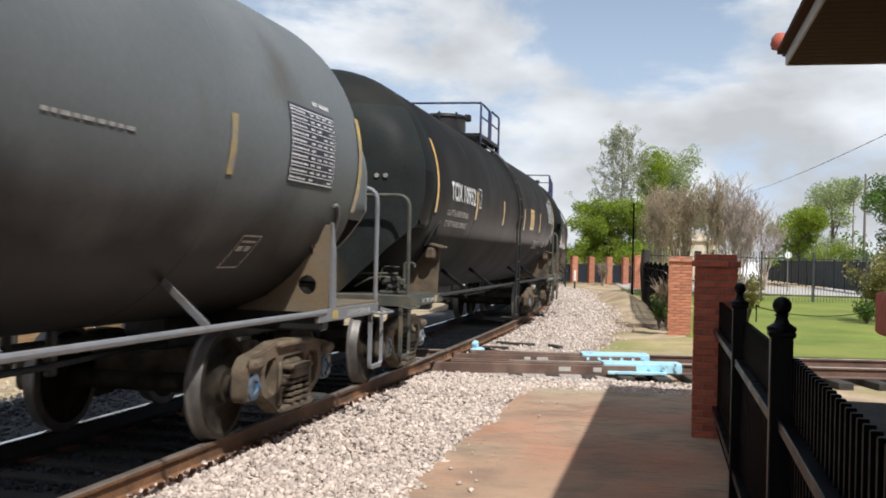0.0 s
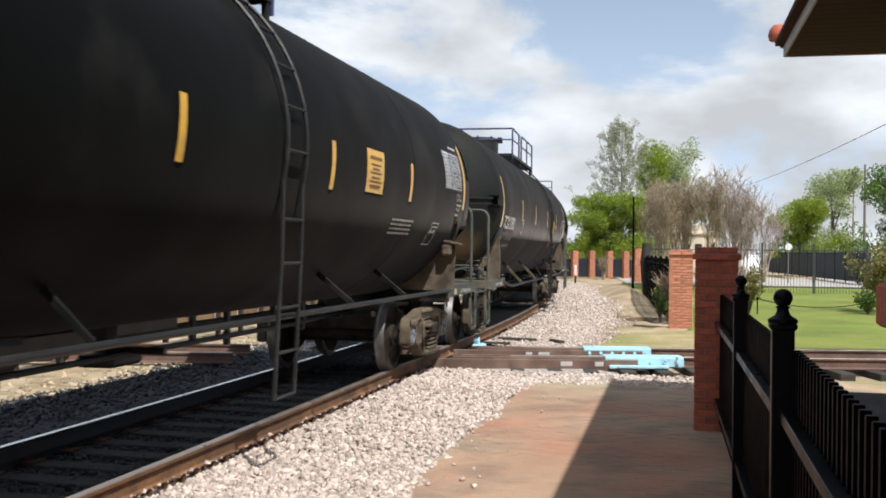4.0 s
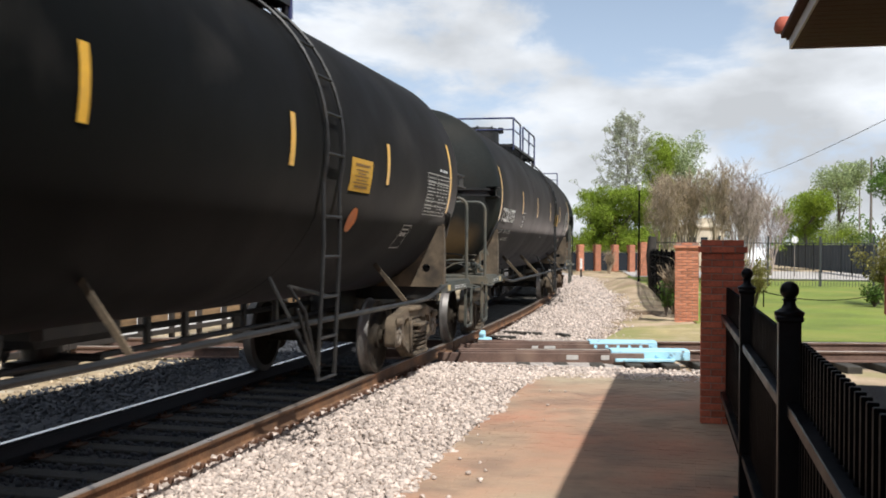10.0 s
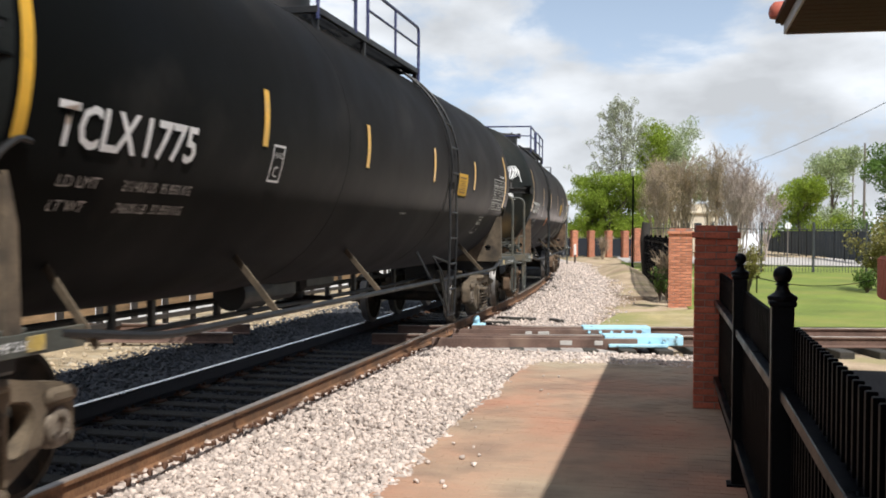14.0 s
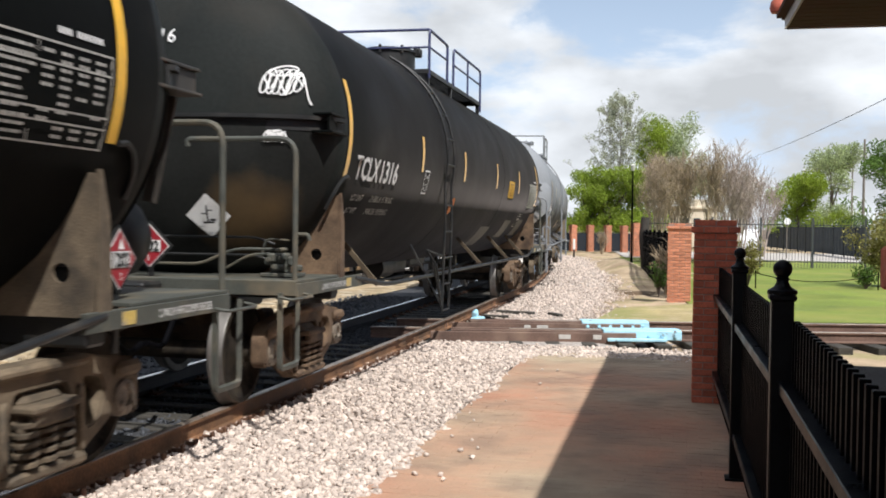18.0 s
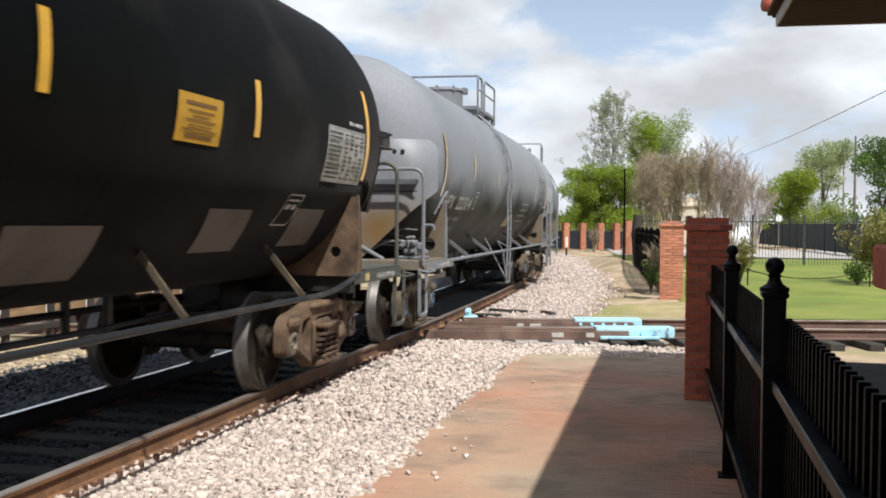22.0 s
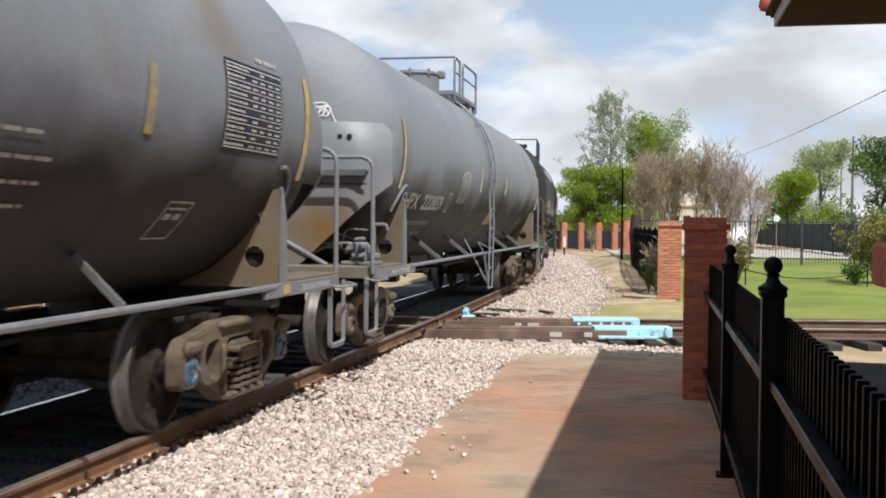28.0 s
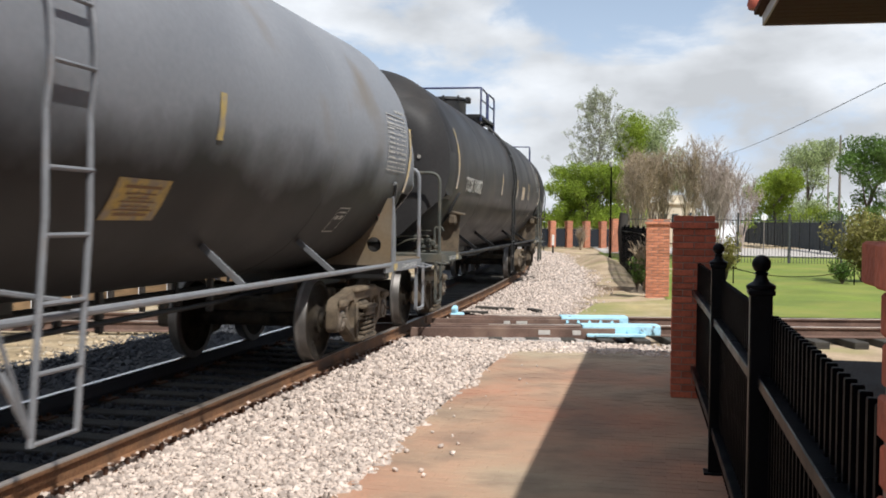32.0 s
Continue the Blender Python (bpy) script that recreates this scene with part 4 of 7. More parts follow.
def make_fence():
    brick_pier("brick_pier", 4.885, 11.71, 1.80, "dark red brick pier with a corbelled ledge in the roof's shade")
    brick_pier("brick_pier", 5.075, 2.38, 1.77, "dark red brick pier with a projecting ledge at the fence end")
    brick_pier("brick_pier", 4.47, 26.5, 1.82, "sunlit orange red brick pier across the tracks", ground=-0.1, clay="brick_lit", wide=1.35)
    iron_post(5.0, 5.72)
    iron_post(4.96, 8.42)
    iron_panel(5.02, 2.62, 5.018, 5.67)
    iron_panel(5.0, 5.77, 4.96, 8.37)
    iron_panel(4.96, 8.47, 4.90, 11.48)
    # short stub of fence on the far side of the pier
    iron_panel(4.78, 11.95, 4.75, 12.9, top=1.25)


def make_roof():
    """The station's tiled roof: an overhanging eave on brick walls."""
    lat0, s1, z = 5.74, 14.21, 4.118
    EYE = Vector((0.0, 0.0, 1.734))   # the corner stands on this line of sight
    root = new("station_roof")
    root.matrix_basis = Matrix.Translation(EYE.lerp(site(lat0, s1, z), 0.92)) @ pose(0, 0, 0, 0, 0, -12.75)
    tagged(root, "overhanging station roof with wooden soffit and red clay tiles", "roof")
    # local: x to the building, y back to the camera (negative)
    w, d = 14.0, 34.0
    for i in range(18):
        bm = bmesh.new()
        box(bm, (w / 2, -0.06 - (i + 0.5) * 0.2, 0.02), (w, 0.196, 0.03), bev=0.004)
        part("soffit_board", bm, M["soffit"], root)
    bm = bmesh.new()
    box(bm, (w / 2, -3.66 - (d - 3.7) / 2, 0.02), (w, d - 3.7, 0.03))
    part("soffit", bm, M["soffit"], root)
    for c, s in (((-0.012, -d / 2, 0.075), (0.024, d, 0.15)), ((w / 2, 0.012, 0.075), (w, 0.024, 0.15))):
        bm = bmesh.new()
        box(bm, c, s, bev=0.004)
        part("fascia", bm, M["fascia"], root)
    for c, s in (((-0.065, -d / 2, 0.150), (0.10, d, 0.06)), ((w / 2, 0.065, 0.150), (w + 0.1, 0.10, 0.06))):
        bm = bmesh.new()
        box(bm, c, s, bev=0.008)
        part("gutter", bm, M["soffit"], root)
    # hipped slope and its barrel tiles along the eave
    bm = bmesh.new()
    a = [bm.verts.new(p) for p in ((-0.06, 0.06, 0.18), (w, 0.06, 0.18), (w, -d, 0.18), (-0.06, -d, 0.18), (w / 2, -w / 2, 3.6), (w / 2, -d, 3.6))]
    for f in ((0, 1, 4), (0, 4, 5, 3), (1, 2, 5, 4), (0, 3, 2, 1), (2, 3, 5)):
        bm.faces.new([a[k] for k in f])
    part("slope", bm, M["clay"], root)
    tile = None
    for i in range(60):
        m = pose(0.02, 0.0 - i * 0.24, 0.235, 0, 0, 0)
        if tile is None:
            bm = bmesh.new()
            rod(bm, (0, 0, 0), (0.46, 0, 0.23), 0.085, 0.075, n=12)
            tile = part("roof_tile", bm, M["clay"], root, smooth=True)
            tile.matrix_basis = m
        else:
            twin(tile, m)
    for i in range(24):
        twin(tile, pose(0.18 + i * 0.24, -0.02, 0.235, 0, 0, -90))
    bm = bmesh.new()
    lathe(bm, [(0, -0.02), (0.10, -0.02), (0.115, 0.03), (0.10, 0.10), (0.06, 0.15), (0, 0.16)], pose(-0.07, 0.07, 0.22), n=16)
    part("corner_tile", bm, M["clay"], root, smooth=True)
    bm = bmesh.new()
    box(bm, site(14.3, -4.8, 1.94), (13, 34, 3.88), AXIS)
    setting(solid("station_wall", bm, M["brick"]), "red brick station building wall")


make_fence()
make_roof()

# ---------------------------------------------------------------- tank cars
def lettering(text, size, width=None, shear=0.0, bold=0.0):
    """The outlines of a line of text as a flat bmesh, its lower left corner at the origin."""
    cu = bpy.data.curves.new("text", "FONT")
    cu.body, cu.size, cu.shear, cu.offset = text, size, shear, bold
    cu.resolution_u = 2
    ob = bpy.data.objects.new("text", cu)
    me = bpy.data.meshes.new_from_object(ob)
    bm = bmesh.new()
    bm.from_mesh(me)
    bpy.data.objects.remove(ob)
    bpy.data.curves.remove(cu)
    bpy.data.meshes.remove(me)
    if bm.verts:
        x0, x1 = min(v.co.x for v in bm.verts), max(v.co.x for v in bm.verts)
        k = (width / (x1 - x0)) if width else 1.0
        for v in bm.verts:
            v.co.x = (v.co.x - x0) * k
    return bm


def wrap(bm, y0, z0, r, zc, off=0.008, slant=0.0, cut=1):
    """Lays a flat bmesh (x along the car, y up the shell) on the near side of the shell."""
    if cut:
        bmesh.ops.subdivide_edges(bm, edges=[e for e in bm.edges if e.calc_length() > 0.09], cuts=cut)
    a0 = math.asin(max(-1, min(1, (z0 - zc) / r)))
    for v in bm.verts:
        a = a0 + v.co.y / r
        v.co = Vector(((r + off) * math.cos(a), y0 + v.co.x + slant * v.co.y, zc + (r + off) * math.sin(a)))
    return bm


def patch(w, h, n=4):
    """A flat plate, to be laid on the shell."""
    bm = bmesh.new()
    k = max(2, int(h / 0.08))
    rows = [[bm.verts.new((w * i / n, h * j / k, 0)) for i in range(n + 1)] for j in range(k + 1)]
    for a, b in zip(rows, rows[1:]):
        for i in range(n):
            bm.faces.new((a[i], a[i + 1], b[i + 1], b[i]))
    return bm


def frame_patch(w, h, t):
    bm = bmesh.new()
    for x, y, a, b in ((0, 0, w, t), (0, h - t, w, t), (0, t, t, h - 2 * t), (w - t, t, t, h - 2 * t)):
        k = max(1, int(b / 0.08))
        rows = [[bm.verts.new((x + a * i, y + b * j / k, 0)) for i in (0, 1)] for j in range(k + 1)]
        for p, q in zip(rows, rows[1:]):
            bm.faces.new((p[0], p[1], q[1], q[0]))
    return bm


def bars(rows):
    """Plain bars for small print: (x, y, width, height) each."""
    bm = bmesh.new()
    for x, y, w, h in rows:
        bm.faces.new([bm.verts.new((x + a * w, y + b * h, 0)) for a, b in ((0, 0), (1, 0), (1, 1), (0, 1))])
    return bm


def small_print(rng, w, lines, h, gap, words=5):
    rows = []
    for j in range(lines):
        x = 0.0
        while x < w:
            ww = rng.uniform(0.25, 1.1) * w / words
            if x + ww > w * 1.02:
                break
            rows.append((x, -j * (h + gap), ww, h))
            x += ww + h * 1.1
    return bars(rows)


WHEEL_R = 0.457


def wheelset_mesh(parent, caps):
    bm = bmesh.new()
    side = pose(0, 0, 0, 0, 90, 0)
    rod(bm, (-0.66, 0, 0), (0.66, 0, 0), 0.085, n=14)
    for sgn in (-1, 1):
        m = side if sgn > 0 else pose(0, 0, 0, 0, -90, 0)
        prof = [(0.0, 0.60), (0.13, 0.60), (0.14, 0.64), (0.20, 0.675), (0.33, 0.70), (0.395, 0.69), (0.405, 0.675),
                (0.470, 0.678), (0.484, 0.690), (0.482, 0.706), (0.466, 0.720), (0.459, 0.735), (0.455, 0.80), (0.450, 0.812),
                (0.405, 0.815), (0.395, 0.800), (0.33, 0.765), (0.21, 0.760), (0.15, 0.80), (0.14, 0.84), (0.09, 0.845), (0.085, 0.90), (0.0, 0.90)]
        mi = [0] * 6 + [1] * 7 + [0] * 9
        lathe(bm, prof, m, n=44, mi=mi)
        for k in range(8):
            a = k * math.tau / 8
            box(bm, (sgn * 0.752, 0.27 * math.cos(a), 0.27 * math.sin(a)), (0.03, 0.02, 0.06), pose(0, 0, 0, math.degrees(a) + 90), bev=0.006)
    ob = part("wheelset", bm, [M["wheel"], M["tread"]], parent, "rusty wheels with polished treads", smooth=True)
    for sgn in (-1, 1):
        bm = bmesh.new()
        m = pose(0, 0, 0, 0, 90 * sgn, 0)
        lathe(bm, [(0, 0.92), (0.128, 0.92), (0.128, 1.06), (0.118, 1.068), (0.118, 1.09), (0.105, 1.098), (0.06, 1.10), (0.055, 1.085), (0, 1.085)], m, n=24)
        for k in range(3):
            a = k * math.tau / 3
            rod(bm, (sgn * 1.095, 0.078 * math.cos(a), 0.078 * math.sin(a)), (sgn * 1.118, 0.078 * math.cos(a), 0.078 * math.sin(a)), 0.02, n=6)
        part("bearing_cap", bm, caps, ob, "", smooth=True)
    return ob


def smooth_loop(pts, r=0.03, n=3):
    """A closed outline with rounded corners."""
    out = []
    k = len(pts)
    for i in range(k):
        a, b, c = Vector(pts[i - 1]), Vector(pts[i]), Vector(pts[(i + 1) % k])
        u, w = a - b, c - b
        rr = min(r, u.length * 0.45, w.length * 0.45)
        s, e = b + u.normalized() * rr, b + w.normalized() * rr
        for j in range(n + 1):
            t = j / n
            q = s * (1 - t) ** 2 + b * 2 * t * (1 - t) + e * t * t
            out.append((q.x, q.y))
    return out


def truck(parent, y, caps, cast):
    """A three-piece truck: bolster, two cast side frames, springs, two wheelsets."""
    bm = bmesh.new()
    box(bm, (0, 0, 0.50), (2.2, 0.40, 0.26), bev=0.04)
    rod(bm, (0, 0, 0.60), (0, 0, 0.80), 0.22, n=20)
    box(bm, (0.63, 0, 0.69), (0.12, 0.30, 0.14), bev=0.02)
    box(bm, (-0.63, 0, 0.69), (0.12, 0.30, 0.14), bev=0.02)
    root = part("truck", bm, cast, parent, "dusty cast steel truck with coil springs")
    root.location = (0, y, 0)
    hb = 0.889
    outline = smooth_loop([(-hb - 0.17, 0.36), (-hb - 0.17, 0.60), (-hb - 0.08, 0.71), (-hb + 0.16, 0.74), (-0.40, 0.80), (0.40, 0.80), (hb - 0.16, 0.74),
                           (hb + 0.08, 0.71), (hb + 0.17, 0.60), (hb + 0.17, 0.36), (hb + 0.10, 0.32), (hb + 0.09, 0.56), (hb - 0.11, 0.56), (hb - 0.15, 0.36), (0.42, 0.20), (0.34, 0.15),
                           (-0.34, 0.15), (-0.42, 0.20), (-hb + 0.15, 0.36), (-hb + 0.11, 0.56), (-hb - 0.09, 0.56), (-hb - 0.10, 0.32)], 0.05)
    holes = []
    for sg in (-1, 1):
        holes.append(smooth_loop([(sg * 0.42, 0.66), (sg * 0.62, 0.63), (sg * 0.66, 0.52), (sg * 0.55, 0.36), (sg * 0.44, 0.34)][::sg], 0.05))
        holes.append(smooth_loop([(sg * (hb - 0.14), 0.67), (sg * (hb + 0.05), 0.66), (sg * (hb + 0.05), 0.61), (sg * (hb - 0.12), 0.61)][::sg], 0.02))
    holes.append(smooth_loop([(-0.30, 0.24), (0.30, 0.24), (0.30, 0.46), (0.24, 0.64), (-0.24, 0.64), (-0.30, 0.46)], 0.04))
    for sg in (1, -1):
        bm = bmesh.new()
        # the outline lies in x-z and is turned to run along the car
        m = pose(0.945 if sg > 0 else -1.085, 0, 0) @ pose(0, 0, 0, 0, 0, 90) @ Matrix.Diagonal((1, -1, 1, 1))
        prism(bm, outline, 0.14, m, holes)
        es = [e for e in bm.edges if len(e.link_faces) == 2 and e.calc_face_angle(0) > 1.2]
        bmesh.ops.bevel(bm, geom=es, offset=0.014, segments=2, affect="EDGES")
        for k in (-1, 1):   # pedestal lugs over the bearings, and ribs
            box(bm, (sg * 1.10, k * hb, 0.645), (0.06, 0.30, 0.10), bev=0.03)
            box(bm, (sg * 1.10, k * 0.36, 0.42), (0.04, 0.06, 0.40), bev=0.015)
        box(bm, (sg * 1.09, 0, 0.765), (0.07, 0.86, 0.07), bev=0.025)
        box(bm, (sg * 1.10, 0, 0.19), (0.10, 0.72, 0.07), bev=0.02)
        part("side_frame", bm, cast, root, smooth=True)
        # bolster end and spring nest
        bm = bmesh.new()
        box(bm, (sg * 1.10, 0, 0.555), (0.20, 0.46, 0.05), bev=0.015)
        box(bm, (sg * 1.15, 0, 0.50), (0.06, 0.38, 0.10), bev=0.02)
        part("bolster_end", bm, cast, root)
        for yy in (-0.17, 0.0, 0.17):
            bm = bmesh.new()
            for j in range(5):
                lathe(bm, [(0.052, 0), (0.076, 0.004), (0.076, 0.026), (0.052, 0.03), (0.052, 0)], pose(sg * 1.10, yy, 0.245 + j * 0.055, 7), n=14)
            part("spring", bm, cast, root, smooth=True)
    for k in (-1, 1):
        ob = wheelset_mesh(root, caps)
        ob.location = (0, k * hb, WHEEL_R)
        bm = bmesh.new()   # brake beam with shoes
        box(bm, (0, k * 0.36, 0.40), (1.5, 0.08, 0.09), bev=0.02)
        for sg in (-1, 1):
            box(bm, (sg * 0.75, k * 0.40, 0.43), (0.09, 0.07, 0.30), pose(0, 0, 0, k * -14), bev=0.015)
        part("brake_beam", bm, M["black_steel"], root)
    return root


def sweep(bm, pts, deep, high):
    """A flat bar along a level polyline."""
    rows = []
    for i, p in enumerate(pts):
        d = (pts[min(i + 1, len(pts) - 1)] - pts[max(i - 1, 0)]).normalized()
        n = Vector((-d.y, d.x, 0)) * deep / 2
        up = Vector((0, 0, high / 2))
        rows.append([bm.verts.new(q) for q in (p - n - up, p + n - up, p + n + up, p - n + up)])
    for a, b in zip(rows, rows[1:]):
        for k in range(4):
            bm.faces.new((a[k], a[(k + 1) % 4], b[(k + 1) % 4], b[k]))
    bm.faces.new(rows[0])
    bm.faces.new(rows[-1])


def tank_profile(half, r, head, flat=2.0):
    """Half length to the head's seam, then an ellipsoidal head."""
    pts = []
    for i in range(13):
        a = math.pi / 2 * i / 12
        pts.append((r * math.sin(a) if i else 0.0, -half - head * math.sqrt(max(0.0, 1 - math.sin(a) ** flat))))
    pts += [(r, -half * k / 6) for k in range(5, -6, -1)]
    for i in range(12, -1, -1):
        a = math.pi / 2 * i / 12
        pts.append((r * math.sin(a) if i else 0.0, half + head * math.sqrt(max(0.0, 1 - math.sin(a) ** flat))))
    return pts


ZC = 2.48


def tank_car(length, style):
    """One tank car, its origin on the rail heads at mid-length; the camera's side is +x and -y leads."""
    P = STYLES[style]
    R = P["r"]
    root = new("tank_car")
    tagged(root, P["label"], "tank car", "tank cars of the train")
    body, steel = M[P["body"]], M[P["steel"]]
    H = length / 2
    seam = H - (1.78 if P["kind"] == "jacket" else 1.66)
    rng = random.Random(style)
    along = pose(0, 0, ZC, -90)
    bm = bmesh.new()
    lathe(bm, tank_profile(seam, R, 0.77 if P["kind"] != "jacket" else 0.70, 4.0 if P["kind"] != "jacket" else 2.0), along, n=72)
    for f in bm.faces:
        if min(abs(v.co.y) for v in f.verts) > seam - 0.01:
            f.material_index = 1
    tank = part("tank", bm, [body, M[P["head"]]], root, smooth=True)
    for sg in (-1, 1):
        for y in (seam * 0.60 if P["kind"] != "jacket" else seam * 0.30,):
            bm = bmesh.new()
            lathe(bm, [(R - 0.01, -0.03), (R + 0.002, -0.022), (R + 0.002, 0.022), (R - 0.01, 0.03)], pose(0, sg * y, ZC, -90), n=72)
            part("seam", bm, body, tank, smooth=True)
    ends(root, P, R, H, seam, body, steel)
    underframe(root, P, R, H, seam, body, steel)
    top_works(root, P, R, steel)
    lead, trail = {"jacket": (1.88, 2.32), "grey": (1.77, 2.12), "plain": (1.94, 2.12)}[P["kind"]]
    for y in (-H + lead, H - trail):
        truck(root, y, M[P["caps"]], M[P["truck"]])
    markings(root, tank, P, R, H, seam, rng)
    return root


def head_at(x, z, seam, R):
    rr = min(0.998, math.hypot(x, z - ZC) / R)
    return seam + 0.77 * math.sqrt(1 - rr ** 4)


def shield_at(x, z, seam, R, tall=1.66):
    """How far out from the middle the flat head shield lies: its sides and upper edge bend back to the head."""
    y = seam + 0.80 - 0.32 * max(0.0, (abs(x) - 1.02) / 0.44) ** 2
    k = min(1.0, max(0.0, (z - 2.30) / (0.42 if tall < 2.0 else 1.15)) ** 2)
    return y + (head_at(x, z, seam, R) + 0.012 - y) * k


def ends(root, P, R, H, seam, body, steel):
    for sg in (-1, 1):
        tip = seam + 0.72
        if P["kind"] == "jacket":
            # lower half head shield, a bulging shell under a dark channel
            bm = bmesh.new()
            rows = []
            for i in range(15):
                z = ZC + 0.02 - 1.30 * i / 14
                row = []
                w = math.sqrt(max(0.02, (R - 0.03) ** 2 - (z - ZC) ** 2))
                for j in range(25):
                    x = w * math.sin(math.pi / 2 * (j - 12) / 12)
                    rr = min(0.999, ((x * x + (z - ZC) ** 2) ** 0.5) / R)
                    y = seam + 0.02 + 0.78 * math.sqrt(1 - rr * rr)
                    row.append(bm.verts.new((x, sg * y, z)))
                rows.append(row)
            for a, b in zip(rows, rows[1:]):
                for j in range(24):
                    bm.faces.new((a[j], a[j + 1], b[j + 1], b[j]))
            part("head_shield", bm, M["rust_head"], root, "black head shield with a rust-brown patch", smooth=True)
            bm = bmesh.new()
            pts = []
            for j in range(25):
                x = (R + 0.0) * math.sin(math.pi / 2 * (j - 12) / 12 * 0.93)
                rr = min(0.999, math.hypot(x, 0.02) / R)
                pts.append(Vector((x, sg * (seam + 0.05 + 0.74 * math.sqrt(1 - rr * rr)), ZC + 0.06)))
            sweep(bm, pts, 0.10, 0.035)
            sweep(bm, [p + Vector((0, -sg * 0.01, -0.065)) for p in pts], 0.02, 0.10)
            part("shield_channel", bm, M["black_steel"], root)
            for sx in (-1, 1):
                bm = bmesh.new()
                ln = 0.42 if sg < 0 else 0.54
                box(bm, (sx * (R - 0.10), sg * (seam + 0.02 + ln / 2), ZC + 0.10), (0.18, ln, 0.022), bev=0.005)
                box(bm, (sx * (R - 0.10), sg * (seam + 0.02 + ln / 2), ZC - 0.06), (0.20, ln + 0.02, 0.022), bev=0.005)
                box(bm, (sx * (R - 0.045), sg * (seam + 0.02 + ln / 2), ZC + 0.02), (0.02, ln - 0.02, 0.14), bev=0.005)
                if sg > 0:
                    box(bm, (sx * (R - 0.22), sg * (seam + 0.42), ZC - 0.42), (0.10, 0.03, 0.70), pose(0, 0, 0, 0, sx * 12, 0), bev=0.006)
                part("shield_bracket", bm, M["bracket"] if sg > 0 else body, root)
        else:
            # flattened shield plate over the lower part of the head, its rim turned back
            bm = bmesh.new()
            rows = []
            tall = 1.66 if P["kind"] == "grey" else 2.40

            def half_width(z):
                if z < 2.02:
                    return 0.42 + (z - 1.06) * 1.08
                if tall < 2.0:
                    return 1.46 if z < 2.46 else 1.30 + 0.16 * math.sqrt(max(0.0, 1 - ((z - 2.46) / 0.27) ** 2))
                return min(1.46, 0.97 * math.sqrt(max(0.01, R * R - (z - ZC) ** 2)))

            for i in range(25):
                z = 1.06 + tall * i / 24
                w = half_width(z)
                row = []
                for j in range(31):
                    x = w * math.sin(math.pi / 2 * (j - 15) / 15)
                    row.append(bm.verts.new((x, sg * shield_at(x, z, seam, R, tall), z)))
                rows.append(row)
            for a, b in zip(rows, rows[1:]):
                for j in range(30):
                    bm.faces.new((a[j], a[j + 1], b[j + 1], b[j]))
            rim = [e for e in bm.edges if e.is_boundary]
            ext = bmesh.ops.extrude_edge_only(bm, edges=rim)
            for v in [g for g in ext["geom"] if isinstance(g, bmesh.types.BMVert)]:
                v.co.y -= sg * 0.045
            part("head_shield", bm, M[P["shield"]], root, P["shield_label"], smooth=True)
            for sx in (-1, 1):   # rolled sides that carry the plate back to the shell
                bm = bmesh.new()
                strip = []
                for i in range(13):
                    z = 1.93 + 0.72 * i / 12
                    w = half_width(z)
                    y1, x2 = shield_at(w, z, seam, R, tall) - 0.03, 0.994 * math.sqrt(R * R - (z - ZC) ** 2)
                    strip.append([bm.verts.new((sx * x, sg * y, z)) for x, y in ((w, y1), (w * 0.4 + x2 * 0.6 + 0.008, y1 * 0.45 + (seam + 0.02) * 0.55), (x2, seam + 0.02))])
                for p, q in zip(strip, strip[1:]):
                    for k in (0, 1):
                        bm.faces.new((p[k], q[k], q[k + 1], p[k + 1]))
                part("shield_side", bm, body, root, smooth=True)
            if P["kind"] == "grey":
                bm = bmesh.new()
                fr = shield_at(0.9, 2.15, seam, R)
                box(bm, (0, sg * (fr + 0.0), 2.17), (2.52, 0.15, 0.02), bev=0.004)
                box(bm, (0, sg * (fr + 0.070), 2.14), (2.52, 0.012, 0.07), bev=0.004)
                box(bm, (0, sg * (fr - 0.0), 2.02), (2.50, 0.03, 0.02), bev=0.004)
                part("shield_channel", bm, body, root)
            for k in (-1, 1):
                bm = bmesh.new()
                yb = shield_at(0.99, 2.55, seam, R, tall)
                rod(bm, (0.99 + k * 0.055, sg * (yb - 0.02), 2.55), (0.99 + k * 0.055, sg * (yb + 0.02), 2.55), 0.028, n=10)
                part("shield_bolt", bm, M["silver"] if P["kind"] == "plain" else M["ink"], root)
            if sg < 0:
                bm = bmesh.new()
                lines = (("DOT 111A100W1", 1.955, 0.50, -0.10), ("HW CLASS C WELS", 1.875, 0.62, -0.17), ("AND D-6", 1.795, 0.26, -0.12), ("OR BM AAR 24", 1.715, 0.46, -0.10)) if P["kind"] == "plain" else (("CLASS C WELS", 1.80, 0.42, -0.12), ("AAR 24", 1.72, 0.22, -0.10))
                for text, z, w, x in lines:
                    t = lettering(text, 0.07, w, 0.0, 0.003)
                    for v in t.verts:
                        v.co = Vector((v.co.x + x, v.co.y + z, 0))
                    me = bpy.data.meshes.new("print")
                    t.to_mesh(me)
                    t.free()
                    bm.from_mesh(me)
                    bpy.data.meshes.remove(me)
                for v in bm.verts:
                    v.co = Vector((v.co.x, -shield_at(v.co.x, v.co.y, seam, R, tall) - 0.006, v.co.y))
                part("shield_print", bm, M["white" if P["kind"] == "plain" else "off_white"], root)
        # deck, end sill and stub sill
        bm = bmesh.new()
        box(bm, (0, sg * (H - 1.31), 1.10), (2.86, 1.32, 0.025), bev=0.004)
